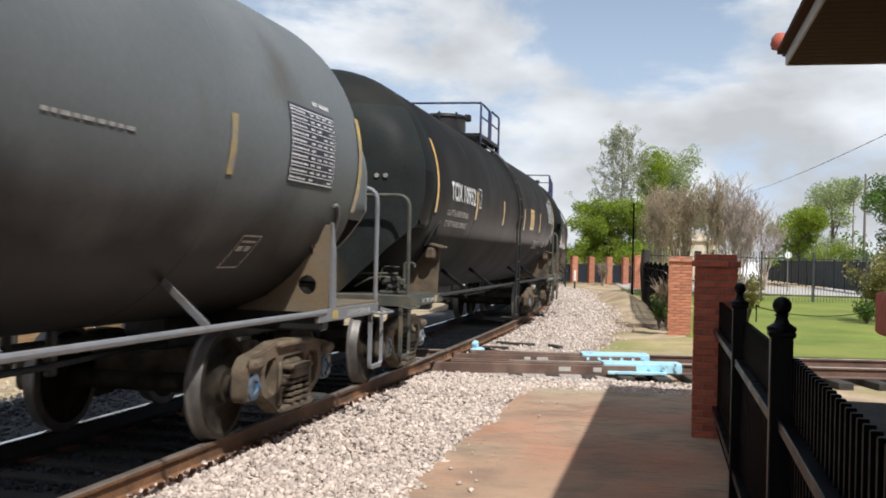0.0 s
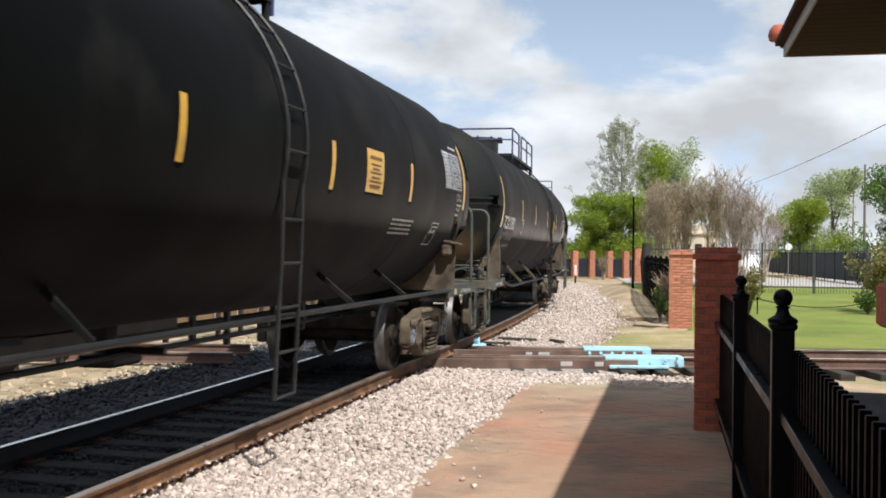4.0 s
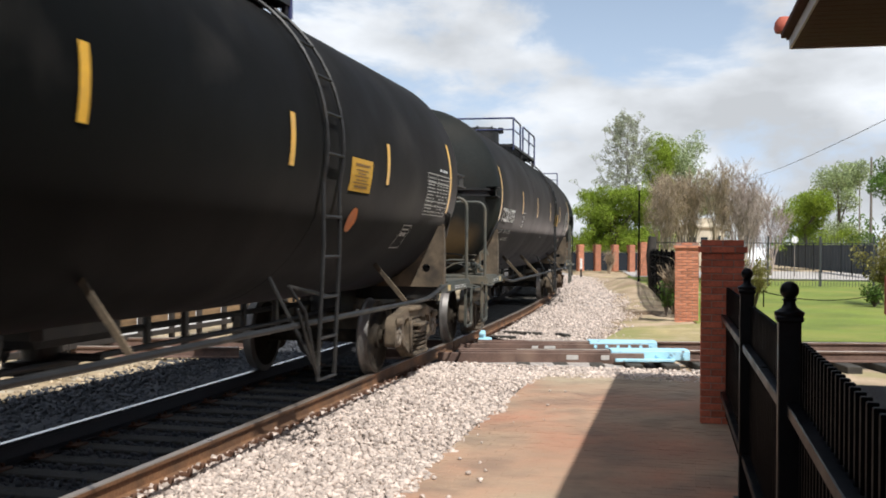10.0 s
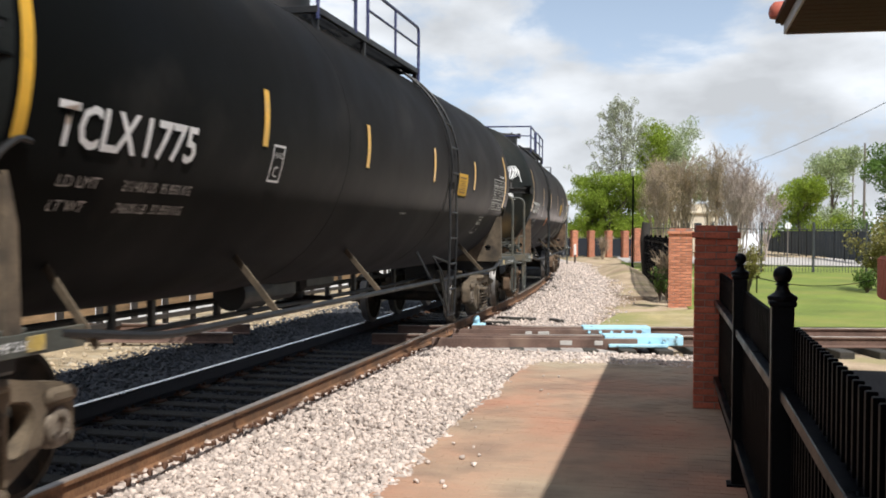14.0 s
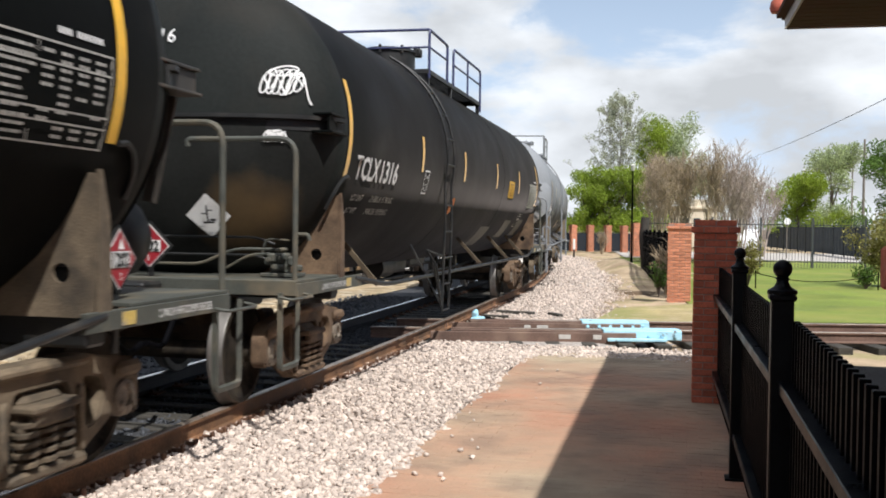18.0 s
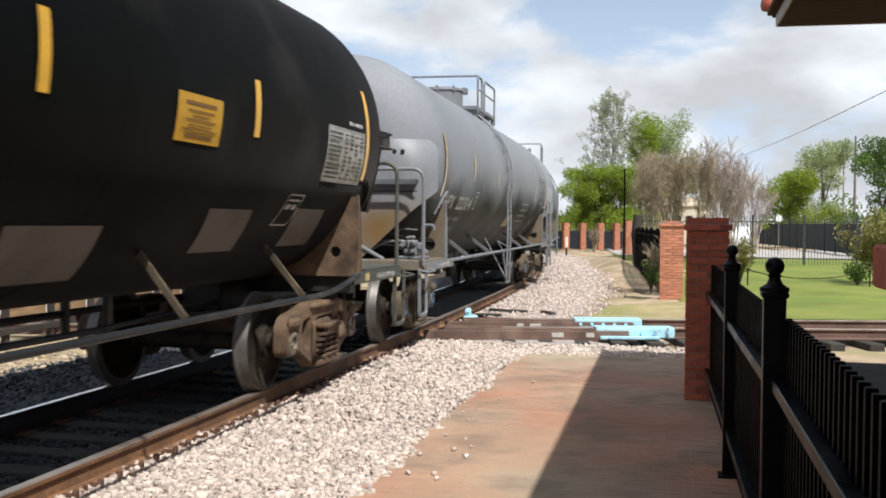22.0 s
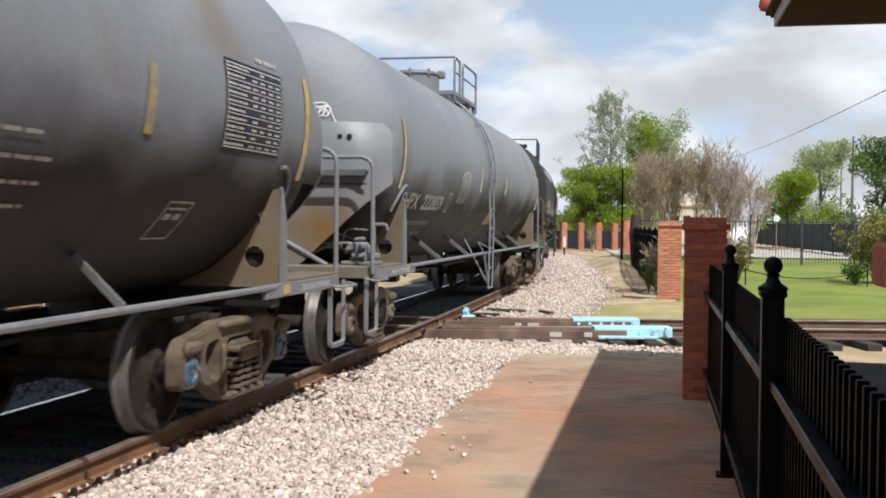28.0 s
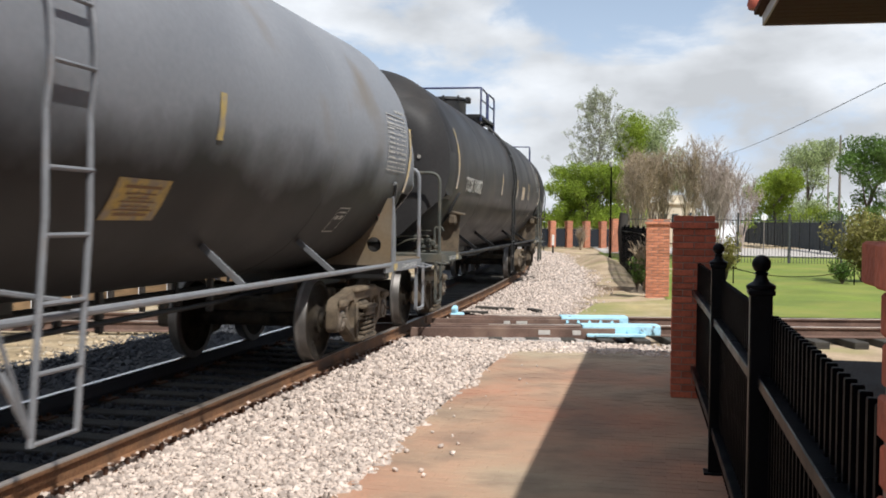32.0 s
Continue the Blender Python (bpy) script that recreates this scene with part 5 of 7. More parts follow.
        box(bm, (0, sg * (H - 0.66), 1.045), (2.86, 0.05, 0.13), bev=0.006)
        dsteel = steel if P["kind"] == "grey" else M["deck_steel"]
        deck = part("end_deck", bm, M["tan_head"] if P["kind"] == "grey" else dsteel, root, "dusty steel end deck")
        for sx in (-1, 1):
            b2 = bmesh.new()
            box(b2, (sx * 1.43, sg * (H - 1.55), 1.03), (0.035, 1.82, 0.115), bev=0.004)
            side = part("deck_side", b2, dsteel, deck)
            if sx > 0:
                t = lettering("2 INCH HF COMP SHOES" if P["kind"] != "plain" else "2 INCH TREAD COND SHOES", 0.075, 0.80 if sg < 0 else 0.72)
                for v in t.verts:
                    v.co = Vector((1.4505, (-H + 1.25 if sg < 0 else H - 1.66) + v.co.x, 1.002 + v.co.y))
                part("deck_stencil", t, M["white"], side, "white stencilled line")
                t = bmesh.new()
                box(t, (1.4505, sg * (H - 2.02), 1.03), (0.006, 0.15, 0.08), bev=0.002)
                part("reflector", t, M["old_yellow"], side, "worn yellow reflector")
        bm = bmesh.new()
        box(bm, (0, sg * (H - 1.6), 0.90), (0.42, 2.6, 0.36), bev=0.02)
        web = H - 2.12 if P["kind"] == "plain" or sg > 0 else H - (1.78 if P["kind"] == "jacket" else 1.88)
        box(bm, (0, sg * web + (0.16 if sg < 0 else 0.16 - (0.2 if P["kind"] == "jacket" else 0.0)), 1.10), (2.66, 0.20, 0.46), bev=0.02)
        part("stub_sill", bm, M["black_steel"], root)
        bm = bmesh.new()
        rod(bm, (0, sg * (H - 0.35), 0.84), (0, sg * (H - 0.12), 0.84), 0.09, n=10)
        box(bm, (0.05, sg * (H - 0.02), 0.84), (0.30, 0.24, 0.28), bev=0.05)
        part("coupler", bm, M["dusty_steel"], root)
        bm = bmesh.new()
        tube(bm, bend([(0.38, sg * (H - 0.55), 0.80), (0.42, sg * (H - 0.25), 0.55), (0.40, sg * (H - 0.02), 0.62)], 0.2), 0.025, n=8)
        part("air_hose", bm, M["iron"], root, "black rubber hose")
        for sx in (-1, 1):
            # hand rails
            bm = bmesh.new()
            x0, x1 = sx * 1.40, sx * 0.42
            yh = sg * (H - (0.60 if P["kind"] == "grey" else 0.68))
            tube(bm, bend([(x0, yh, 1.04), (x0, yh, 2.30), (x1, yh, 2.30), (x1, yh, 2.24)], 0.16), 0.024)
            part("end_handrail", bm, dsteel, root)
            # transverse bolster web from deck to shell
            yg = sg * web - (0.2 if sg > 0 and P["kind"] == "jacket" else 0)
            bm = bmesh.new()

            def under(x):
                return ZC - math.sqrt(R * R - x * x)

            if P["kind"] == "plain":
                inner = [(sx * 0.52, 1.05), (sx * 1.44, 1.05), (sx * 1.47, 1.74), (sx * 1.30, 1.70), (sx * 1.20, under(1.20) - 0.01), (sx * 0.95, under(0.95) - 0.01), (sx * 0.6, under(0.6))]
                prism(bm, inner[::sx], 0.03, pose(0, yg, 0))
                box(bm, (sx * 1.40, yg, 1.73), (0.28, 0.30, 0.03), pose(0, 0, 0, 0, sx * 12, 0), bev=0.006)
                box(bm, (sx * 1.36, yg - sg * 0.0 - 0.10, 1.62), (0.14, 0.12, 0.16), bev=0.03)
                part("bolster_web", bm, M["dusty_steel"], root, "dusty tan bolster plate")
            else:
                inner = [(sx * 0.50, 1.05), (sx * 1.41, 1.05), (sx * 1.43, 1.86), (sx * 1.36, 1.86), (sx * 1.30, under(1.30) - 0.02), (sx * 1.20, under(1.20) - 0.02), (sx * 1.05, under(1.05) - 0.02), (sx * 0.8, under(0.8) - 0.02), (sx * 0.55, under(0.55))]
                prism(bm, inner[::sx], 0.025, pose(0, yg, 0), [disc(sx * 1.20, 1.30, 0.055 if P["kind"] == "jacket" else 0.09, 16)])
                part("bolster_web", bm, M[P["truck"]] if P["kind"] == "jacket" else M["tan_head"], root, "dusty triangular bolster plate with a round hole")
                bm = bmesh.new()
                outline = [(yg, 1.05), (yg + 0.13, 1.05), (yg + 0.10, 1.62), (yg + 0.02, 1.88), (yg, 1.88)]
                prism(bm, [(-y, z) for y, z in outline][::sx], 0.025, pose(sx * 1.42, 0, 0) @ pose(0, 0, 0, 0, 0, -90))
                part("bolster_post", bm, steel if P["kind"] == "grey" else M[P["truck"]], root)
            # curved lip on the shell above it
            bm = bmesh.new()
            pts = [Vector((sx * (R + 0.02) * math.cos(a), sg * ((H - 2.10 if sg > 0 or P["kind"] == "plain" else H - 1.92) + 0.24 * k), ZC + (R + 0.02) * math.sin(a))) for k, a in ((1.0, -0.52), (0.95, -0.42), (0.6, -0.33), (0.2, -0.29), (-0.2, -0.30))]
            tube(bm, bend(pts, 0.1, 3), 0.018, n=6)
            part("shell_lip", bm, steel, root)
            # sill step
            bm = bmesh.new()
            y = sg * (H - (0.62 if sg > 0 else 0.50))
            tube(bm, bend([(sx * 1.42, y - 0.20, 1.03), (sx * 1.42, y - 0.20, 0.415), (sx * 1.42, y + 0.20, 0.415), (sx * 1.42, y + 0.20, 1.03)], 0.05, 3), 0.026, n=4)
            part("sill_step", bm, dsteel, root)
            bm = bmesh.new()
            tube(bm, bend([(sx * 1.43, y - 0.26, 1.0), (sx * 1.54, y - 0.26, 0.98), (sx * 1.54, y + 0.26, 0.98), (sx * 1.43, y + 0.26, 1.0)], 0.06), 0.013, n=6)
            part("step_grab", bm, dsteel, root)
        # placard on its post
        if sg > 0:
            placard(root, pose(1.25, H - (1.61 if P["kind"] == "plain" else 1.80 if P["kind"] == "jacket" else 2.0), 1.36 if P["kind"] != "grey" else 1.68, 0, 0, 90))
        else:
            placard(root, pose(0.25 if P["kind"] == "plain" else 0.05, -H + 0.72, 1.44 if P["kind"] == "plain" else 1.38 if P["kind"] == "jacket" else 1.48, 0, 0, 0))
    # brake gear on the leading deck
    y = -H + 1.08
    bm = bmesh.new()
    rr = random.Random(5)
    box(bm, (0.92, y, 1.29), (0.24, 0.20, 0.28), bev=0.03)
    box(bm, (0.95, y, 1.14), (0.5, 0.4, 0.05), bev=0.01)
    vm = M["grey_steel"] if P["kind"] == "grey" else M["deck_steel"]
    valve = part("brake_valve", bm, vm, root, "cast brake control valve")
    for dx, dy, dz, a, c, e in ((-0.10, -0.13, 0.08, 0.15, 0.10, 0.16), (0.09, -0.13, 0.10, 0.13, 0.10, 0.12), (0.02, -0.15, -0.07, 0.24, 0.10, 0.11), (-0.19, -0.02, 0.02, 0.12, 0.16, 0.14), (0.20, -0.04, 0.03, 0.13, 0.16, 0.17), (0.0, 0.0, 0.20, 0.20, 0.16, 0.08), (0.27, 0.02, -0.08, 0.16, 0.14, 0.12)):
        bm = bmesh.new()
        box(bm, (0.92 + dx * 0.85, y + dy, 1.30 + dz * 0.85), (a * 0.75, c * 0.8, e * 0.75), pose(0, 0, 0, rr.uniform(-6, 6), rr.uniform(-6, 6), rr.uniform(-12, 12)), bev=0.022)
        part("valve_block", bm, vm, valve)
    for dx, dz in ((-0.14, 0.05), (0.08, 0.09), (-0.03, -0.06), (0.13, -0.06), (0.27, 0.0)):
        bm = bmesh.new()
        c = Vector((0.92 + dx * 0.85, y - 0.14, 1.30 + dz * 0.85))
        rod(bm, c, c + Vector((0.01, -0.08, 0)), 0.034, n=10)
        rod(bm, c, c + Vector((0.01, -0.11, 0)), 0.018, n=6)
        part("valve_port", bm, vm, valve)
    bm = bmesh.new()
    tube(bm, bend([(1.12, y, 1.2), (1.12, y, 1.68), (1.30, y, 1.68), (1.32, y, 1.60)], 0.06), 0.028)
    part("vent_pipe", bm, vm, valve)
    bm = bmesh.new()
    tube(bm, bend([(1.05, y - 0.05, 1.60), (0.72, y - 0.05, 1.62), (0.66, y - 0.05, 1.36)], 0.10), 0.013, n=6)
    tube(bm, bend([(0.80, y - 0.1, 1.42), (0.52, y - 0.14, 1.40), (0.20, y - 0.14, 1.22)], 0.12), 0.018, n=6)
    part("valve_pipe", bm, vm, valve)
    k = 0.80 if P["kind"] == "grey" else 0.66
    valve.matrix_basis = Matrix.Translation((1.12, y, 1.13)) @ Matrix.Scale(k, 4) @ Matrix.Translation((-0.92, -y, -1.13))
    bm = bmesh.new()
    tube(bm, bend([(1.06, y, 1.36), (0.72, y - 0.1, 1.36), (0.40, y - 0.1, 1.22), (-1.3, y - 0.1, 1.22)], 0.10), 0.013, n=6)
    part("brake_pipe", bm, dsteel, root)
    for z in (1.30, 1.46):
        bm = bmesh.new()
        tube(bm, bend([(1.02, y + 0.1, z - 0.06), (0.86, y + 0.08, z), (-1.3, y + 0.05, z)], 0.10), 0.012, n=6)
        part("brake_pipe", bm, M["black_steel"] if P["kind"] != "grey" else dsteel, root)
    bm = bmesh.new()
    m = pose(0.35, H - 1.25, 1.48, 0, 90, 0)
    lathe(bm, [(0, -0.75), (0.14, -0.74), (0.24, -0.66), (0.26, -0.58), (0.26, 0.58), (0.24, 0.66), (0.14, 0.74), (0, 0.75)], m, n=28)
    part("air_reservoir", bm, M["black_steel"] if P["kind"] != "grey" else M["grey_steel"], root, smooth=True)
    if P["kind"] == "grey":
        bm = bmesh.new()
        rod(bm, (-1.2, -H + 0.86, 2.18), (0.80, -H + 0.86, 1.11), 0.028)
        part("deck_brace", bm, dsteel, root)


def placard(root, m):
    """A red hazard diamond with its number on a small stand."""
    k = 0.188
    bm = bmesh.new()
    prism(bm, [(0, -k - 0.03), (k + 0.03, 0), (0, k + 0.03), (-k - 0.03, 0)], 0.012, m)
    box(bm, m @ Vector((0, 0.02, -0.36)), (0.05, 0.02, 0.42), m.to_3x3().to_4x4(), bev=0.002)
    hold = part("placard_holder", bm, M["black_steel"], root)

    def flat(name, bm, material, y):
        bmesh.ops.transform(bm, matrix=m @ Matrix.Translation((0, y, 0)) @ pose(0, 0, 0, 90), verts=bm.verts)
        part(name, bm, material, hold)

    for kk, y, mm in ((k, -0.006, "white"), (k - 0.012, -0.010, "red")):
        bm = bmesh.new()
        bm.faces.new([bm.verts.new((x * kk, z * kk, 0)) for x, z in ((0, -1), (1, 0), (0, 1), (-1, 0))])
        flat("placard", bm, M[mm], y)
    flat("placard_band", bars([(-0.108, -0.05, 0.216, 0.10)]), M["white"], -0.014)
    t = lettering("1202", 0.122, 0.19, bold=0.005)
    bmesh.ops.translate(t, verts=t.verts, vec=(-0.095, -0.042, 0))
    flat("placard_number", t, M["ink"], -0.018)
    t = lettering("3", 0.065)
    bmesh.ops.translate(t, verts=t.verts, vec=(-0.018, -0.125, 0))
    flat("placard_class", t, M["white"], -0.018)
    bm = bmesh.new()
    bm.faces.new([bm.verts.new(c) for c in ((-0.035, 0.062, 0), (0.035, 0.062, 0), (0.02, 0.09, 0), (0, 0.132, 0), (-0.02, 0.09, 0))])
    flat("placard_flame", bm, M["white"], -0.018)


def underframe(root, P, R, H, seam, body, steel):
    y0, y1 = -H + 2.3, H - 2.3
    zr = 0.94 if P["kind"] == "jacket" else 1.07
    for sx in (-1, 1):
        bm = bmesh.new()
        tube(bm, bend([(sx * 1.43, y0 - 0.05, 1.06), (sx * 1.47, y0 + 1.0, zr), (sx * 1.47, y1 - 1.0, zr), (sx * 1.43, y1 + 0.05, 1.06)], 0.3), 0.026, n=10)
        part("side_rail", bm, steel, root)
        for y in P["struts"]:
            a = -0.82
            p = Vector((sx * (R - 0.01) * math.cos(a), y + 0.16, ZC + R * math.sin(a)))
            q = Vector((sx * 1.45, y, zr + 0.01))
            bm = bmesh.new()
            d = q - p
            box(bm, (p + q) / 2, (0.012, 0.06, d.length), d.to_track_quat("Z", "Y").to_matrix().to_4x4(), bev=0.003)
            box(bm, (p + q) / 2 + Vector((-sx * 0.016, 0.024, 0)), (0.035, 0.012, d.length), d.to_track_quat("Z", "Y").to_matrix().to_4x4(), bev=0.002)
            part("rail_strut", bm, steel if P["kind"] != "jacket" else M["dusty_steel"], root)
    # bottom outlet, its skid and the brake rodding under the belly
    b = ZC - R
    bm = bmesh.new()
    box(bm, (0, 0.2, b + 0.05), (0.7, 1.1, 0.30), bev=0.06)
    rod(bm, (0, 0.2, b + 0.02), (0, 0.2, b - 0.30), 0.14, n=18)
    box(bm, (0, 0.2, b - 0.28), (0.34, 0.5, 0.10), bev=0.03)
    rod(bm, (0, 0.2, b - 0.2), (0.5, 0.2, b - 0.2), 0.03)
    part("bottom_outlet", bm, M["black_steel"], root)
    bm = bmesh.new()
    for y in (-3.6, -1.5, 2.1, 4.2):
        box(bm, (0.16, y, b - 0.10), (0.05, 0.09, 0.44), bev=0.01)
        box(bm, (-0.22, y, b - 0.10), (0.05, 0.09, 0.44), bev=0.01)
    tube(bm, [(0.18, -H + 2.6, 0.80), (0.18, -3.4, 0.74), (0.18, 4.0, 0.74), (0.18, H - 2.6, 0.80)], 0.026)
    tube(bm, [(-0.24, -H + 2.6, 0.84), (-0.24, H - 2.6, 0.84)], 0.032)
    part("brake_rod", bm, M["black_steel"], root)
    bm = bmesh.new()
    box(bm, (0.30, -1.2, b - 0.02), (0.22, 0.9, 0.22), bev=0.05)
    rod(bm, (0.30, -2.3, b - 0.02), (0.30, -1.6, b - 0.02), 0.16, n=18)
    part("brake_cylinder", bm, M["black_steel"], root)


def top_works(root, P, R, steel):
    top = ZC + R
    ym = P["manway"]
    rail = M[P["rail"]]
    bm = bmesh.new()
    lathe(bm, [(0, 0.40), (0.40, 0.40), (0.46, 0.38), (0.47, 0.34), (0.44, 0.325), (0.44, -0.12), (0, -0.12)], pose(0, ym, top), n=32)
    for k in range(8):
        a = k * math.tau / 8
        rod(bm, (0.45 * math.cos(a), ym + 0.45 * math.sin(a), top + 0.30), (0.45 * math.cos(a), ym + 0.45 * math.sin(a), top + 0.42), 0.025, n=6)
    box(bm, (0.47, ym + 0.12, top + 0.36), (0.12, 0.14, 0.14), bev=0.02)
    part("manway", bm, steel, root, "round hatch housing with a bolted lid", smooth=True)
    # walkway grating round the hatch
    ya, yb = ym - P["walk"][0], ym + P["walk"][1]
    z = top - 0.10
    bm = bmesh.new()
    for x in (-0.90, -0.58, 0.58, 0.90):
        box(bm, (x, (ya + yb) / 2, z), (0.05, yb - ya, 0.07), bev=0.004)
    for i in range(int((yb - ya) / 0.12)):
        for x in (-0.74, 0.74):
            box(bm, (x, ya + 0.06 + i * 0.12, z + 0.01), (0.30, 0.025, 0.03))
    for y in (ya, yb):
        box(bm, (0, y, z), (1.85, 0.05, 0.07), bev=0.004)
    box(bm, (0, yb - 0.30, z + 0.05), (1.7, 0.55, 0.03), bev=0.003)
    for y in (ya + 0.05, yb - 0.05, ym + 0.7):
        for x in (-0.88, 0.88):
            box(bm, (x, y, z - 0.12), (0.06, 0.06, 0.30), bev=0.004)
    part("walkway", bm, steel, root, "steel grating walkway")
    zt = 4.50
    zm = (z + zt) / 2 + 0.05
    ga, gb = P["gap"]
    for sx in (-1, 1):
        x = sx * 0.92
        bm = bmesh.new()
        tube(bm, bend([(x, ya, z - 0.1), (x, ya, zt), (x, ga, zt - 0.02), (x, ga, z)], 0.07), 0.021)
        tube(bm, [(x, ya, zm), (x, ga, zm)], 0.016)
        tube(bm, bend([(x, gb, z), (x, gb, zt), (x, yb, zt), (x, yb, z - 0.15)], 0.10), 0.021)
        tube(bm, [(x, gb, zm), (x, yb, zm)], 0.016)
        if P["kind"] == "jacket":
            tube(bm, [(x, (gb + yb) / 2, z), (x, (gb + yb) / 2, zt)], 0.018)
        part("walkway_rail", bm, rail, root)
    bm = bmesh.new()
    tube(bm, [(-0.92, ya, zt), (0.92, ya, zt)], 0.021)
    if P["kind"] == "jacket":
        tube(bm, [(-0.92, ya, zm), (0.92, ya, zm)], 0.016)
    part("walkway_rail", bm, rail, root)
    # ladders down both sides of the shell
    for sx in (-1, 1):
        yl = P["ladder"]
        rr = R + 0.055

        def at(a, yy, e=0.0):
            return Vector((sx * (rr + e) * math.cos(a), yy, ZC + (rr + e) * math.sin(a)))

        lad = None
        for dy in (-0.21, 0.21):
            bm = bmesh.new()
            pts = [at(math.radians(62 - i * 6.2), yl + dy) for i in range(13)]
            low = pts[-1]
            pts += [Vector((sx * 1.535, yl + dy - 0.03, 1.60)), Vector((sx * 1.53, yl + dy - 0.15, 0.44))]
            tube(bm, pts, 0.019, n=6)
            ob = part("ladder_rail", bm, steel, root)
            lad = lad or ob
        steps = [at(math.radians(62 - i * 13.0), yl) for i in range(6)]
        steps += [Vector((sx * 1.535, yl - 0.15 * (1.85 - zz) / 1.40, zz)) for zz in (1.85, 1.50, 1.15, 0.80, 0.45)]
        for p in steps:
            bm = bmesh.new()
            rod(bm, p + Vector((0, -0.21, 0)), p + Vector((0, 0.21, 0)), 0.014, n=8)
            part("rung", bm, steel, root)
        if P["kind"] == "plain":
            continue
        for p, q, r in (((1.50, yl - 0.75, 1.08), (1.53, yl - 0.34, 0.46), 0.014), ((1.50, yl - 0.60, 1.08), (1.53, yl - 0.34, 0.46), 0.014), ((1.40, yl - 0.70, 1.26), (1.50, yl + 0.05, 1.14), 0.016), ((1.40, yl - 0.70, 1.26), (1.50, yl - 0.60, 1.06), 0.014), ((1.1, yl - 0.4, 1.32), (1.53, yl - 0.34, 0.50), 0.016)):
            bm = bmesh.new()
            rod(bm, (sx * p[0], p[1], p[2]), (sx * q[0], q[1], q[2]), r, n=6)
            part("ladder_brace", bm, steel, root)


def markings(root, tank, P, R, H, seam, rng):
    lead = -H

    def lay(name, bm, material, y, z, off=0.008, slant=0.0, label="", cut=1):
        ob = part(name, wrap(bm, lead + y, z, R, ZC, off, slant, cut), M[material], tank, label)
        if name in ("data_grid", "data_print", "stencil_print", "stencil_line"):
            tagged(ob, kind="stuff")

    tape = P["tape"]
    for y, z, h in P["stripes"]:
        y = 2 * H + y if y < 0 else y
        lay("reflective_stripe", patch(0.10, h, 1), tape, y, z, label="yellow reflective stripe")
    ink = P["ink"]
    for text, y, z, size, w, sh in P["letters"]:
        lay("car_number", lettering(text, size, w, sh, 0.007), ink, y, z)
    for text, y, z, size, w in P["lines"]:
        lay("stencil_line", lettering(text, size, w), P["ink2"], y, z)
    y = P["box"]
    if y:
        lay("stencil_frame", frame_patch(0.24, 0.30, 0.018), ink, y, P["box_z"])
        lay("stencil_letter", lettering("C", 0.13), ink, y + 0.075, P["box_z"] + 0.04)
        lay("stencil_letter", lettering("PLATE", 0.06, 0.15), ink, y + 0.045, P["box_z"] + 0.19)
    # data block near the trailing end
    y, z, w, h, style = P["block"]
    y = 2 * H + y
    if style == "plate":
        lay("data_plate", patch(w, h), "silver", y, z, 0.005, label="pale metal data plate")
        inkb = "ink"
    elif style == "dull":
        lay("data_frame", frame_patch(w, h, 0.010), "dim_white", y, z, 0.008)
        inkb = "dim_white"
    elif style == "framed":
        lay("data_panel", patch(w, h), "navy", y, z, 0.005)
        lay("data_frame", frame_patch(w - 0.05, h - 0.05, 0.010), P["ink"], y + 0.025, z + 0.025, 0.008)
        lay("data_grid", bars([(0.03, 0.025 + (h - 0.05) * k / 10, w - 0.06, 0.007) for k in range(1, 10)] + [(w * k, 0.03, 0.007, h - 0.06) for k in (0.43, 0.61, 0.80)]), P["ink"], y, z, 0.008, cut=0)
        inkb = P["ink"]
    else:
        lay("data_frame", frame_patch(w, h, 0.012), P["ink"], y, z, 0.006)
        inkb = P["ink"]
    rows = []
    nrow = 11 if style != "framed" else 10
    for j in range(nrow):
        zz = (0.05 + (h - 0.1) * j / (nrow - 1) - 0.012) if style != "framed" else 0.025 + (h - 0.05) * j / 10 + 0.022
        x = 0.03
        while x < w * rng.uniform(0.28, 0.36):
            ww = rng.uniform(0.02, 0.06)
            rows.append((x, zz, ww, 0.016))
            x += ww + 0.010
        for c in range(4):
            if rng.random() < 0.85:
                for q in range(2):
                    rows.append((w * (0.43 + 0.14 * c + 0.045 * q), zz, w * 0.035, 0.018))
    lay("data_print", bars(rows), inkb, y, z, 0.010, cut=0)
    if style != "framed":
        lay("data_grid", bars([(0, h * k, w, 0.010) for k in (0.0, 0.22, 0.34, 0.78, 0.985)] + [(w * k, 0, 0.008, h) for k in (0.0, 0.40, 0.99)]), P["ink2"], y, z, 0.009, cut=0)
    lay("tank_number", bars([(k * 0.042 + (0.04 if k > 2 else 0), 0, 0.028, 0.035) for k in range(9)]), P["ink"], y + w * 0.55, z + h + 0.04, 0.006, cut=0)
    # small stencils below
    lay("stencil_frame", frame_patch(0.36, 0.32, 0.014), P["ink2"], 2 * H + P["low"], P["low_z"], 0.006, slant=0.25)
    lay("stencil_print", bars([(0.05, 0.25, 0.26, 0.02), (0.05, 0.17, 0.10, 0.05), (0.19, 0.17, 0.10, 0.05)]), P["ink2"], 2 * H + P["low"], P["low_z"], 0.006, slant=0.25, cut=0)
    if P["notes"]:
        y, z, w, n, gap = P["notes"]
        lay("stencil_print", small_print(rng, w, n, 0.024, gap, 8), P["ink2"], 2 * H + y, z, 0.006, cut=0)
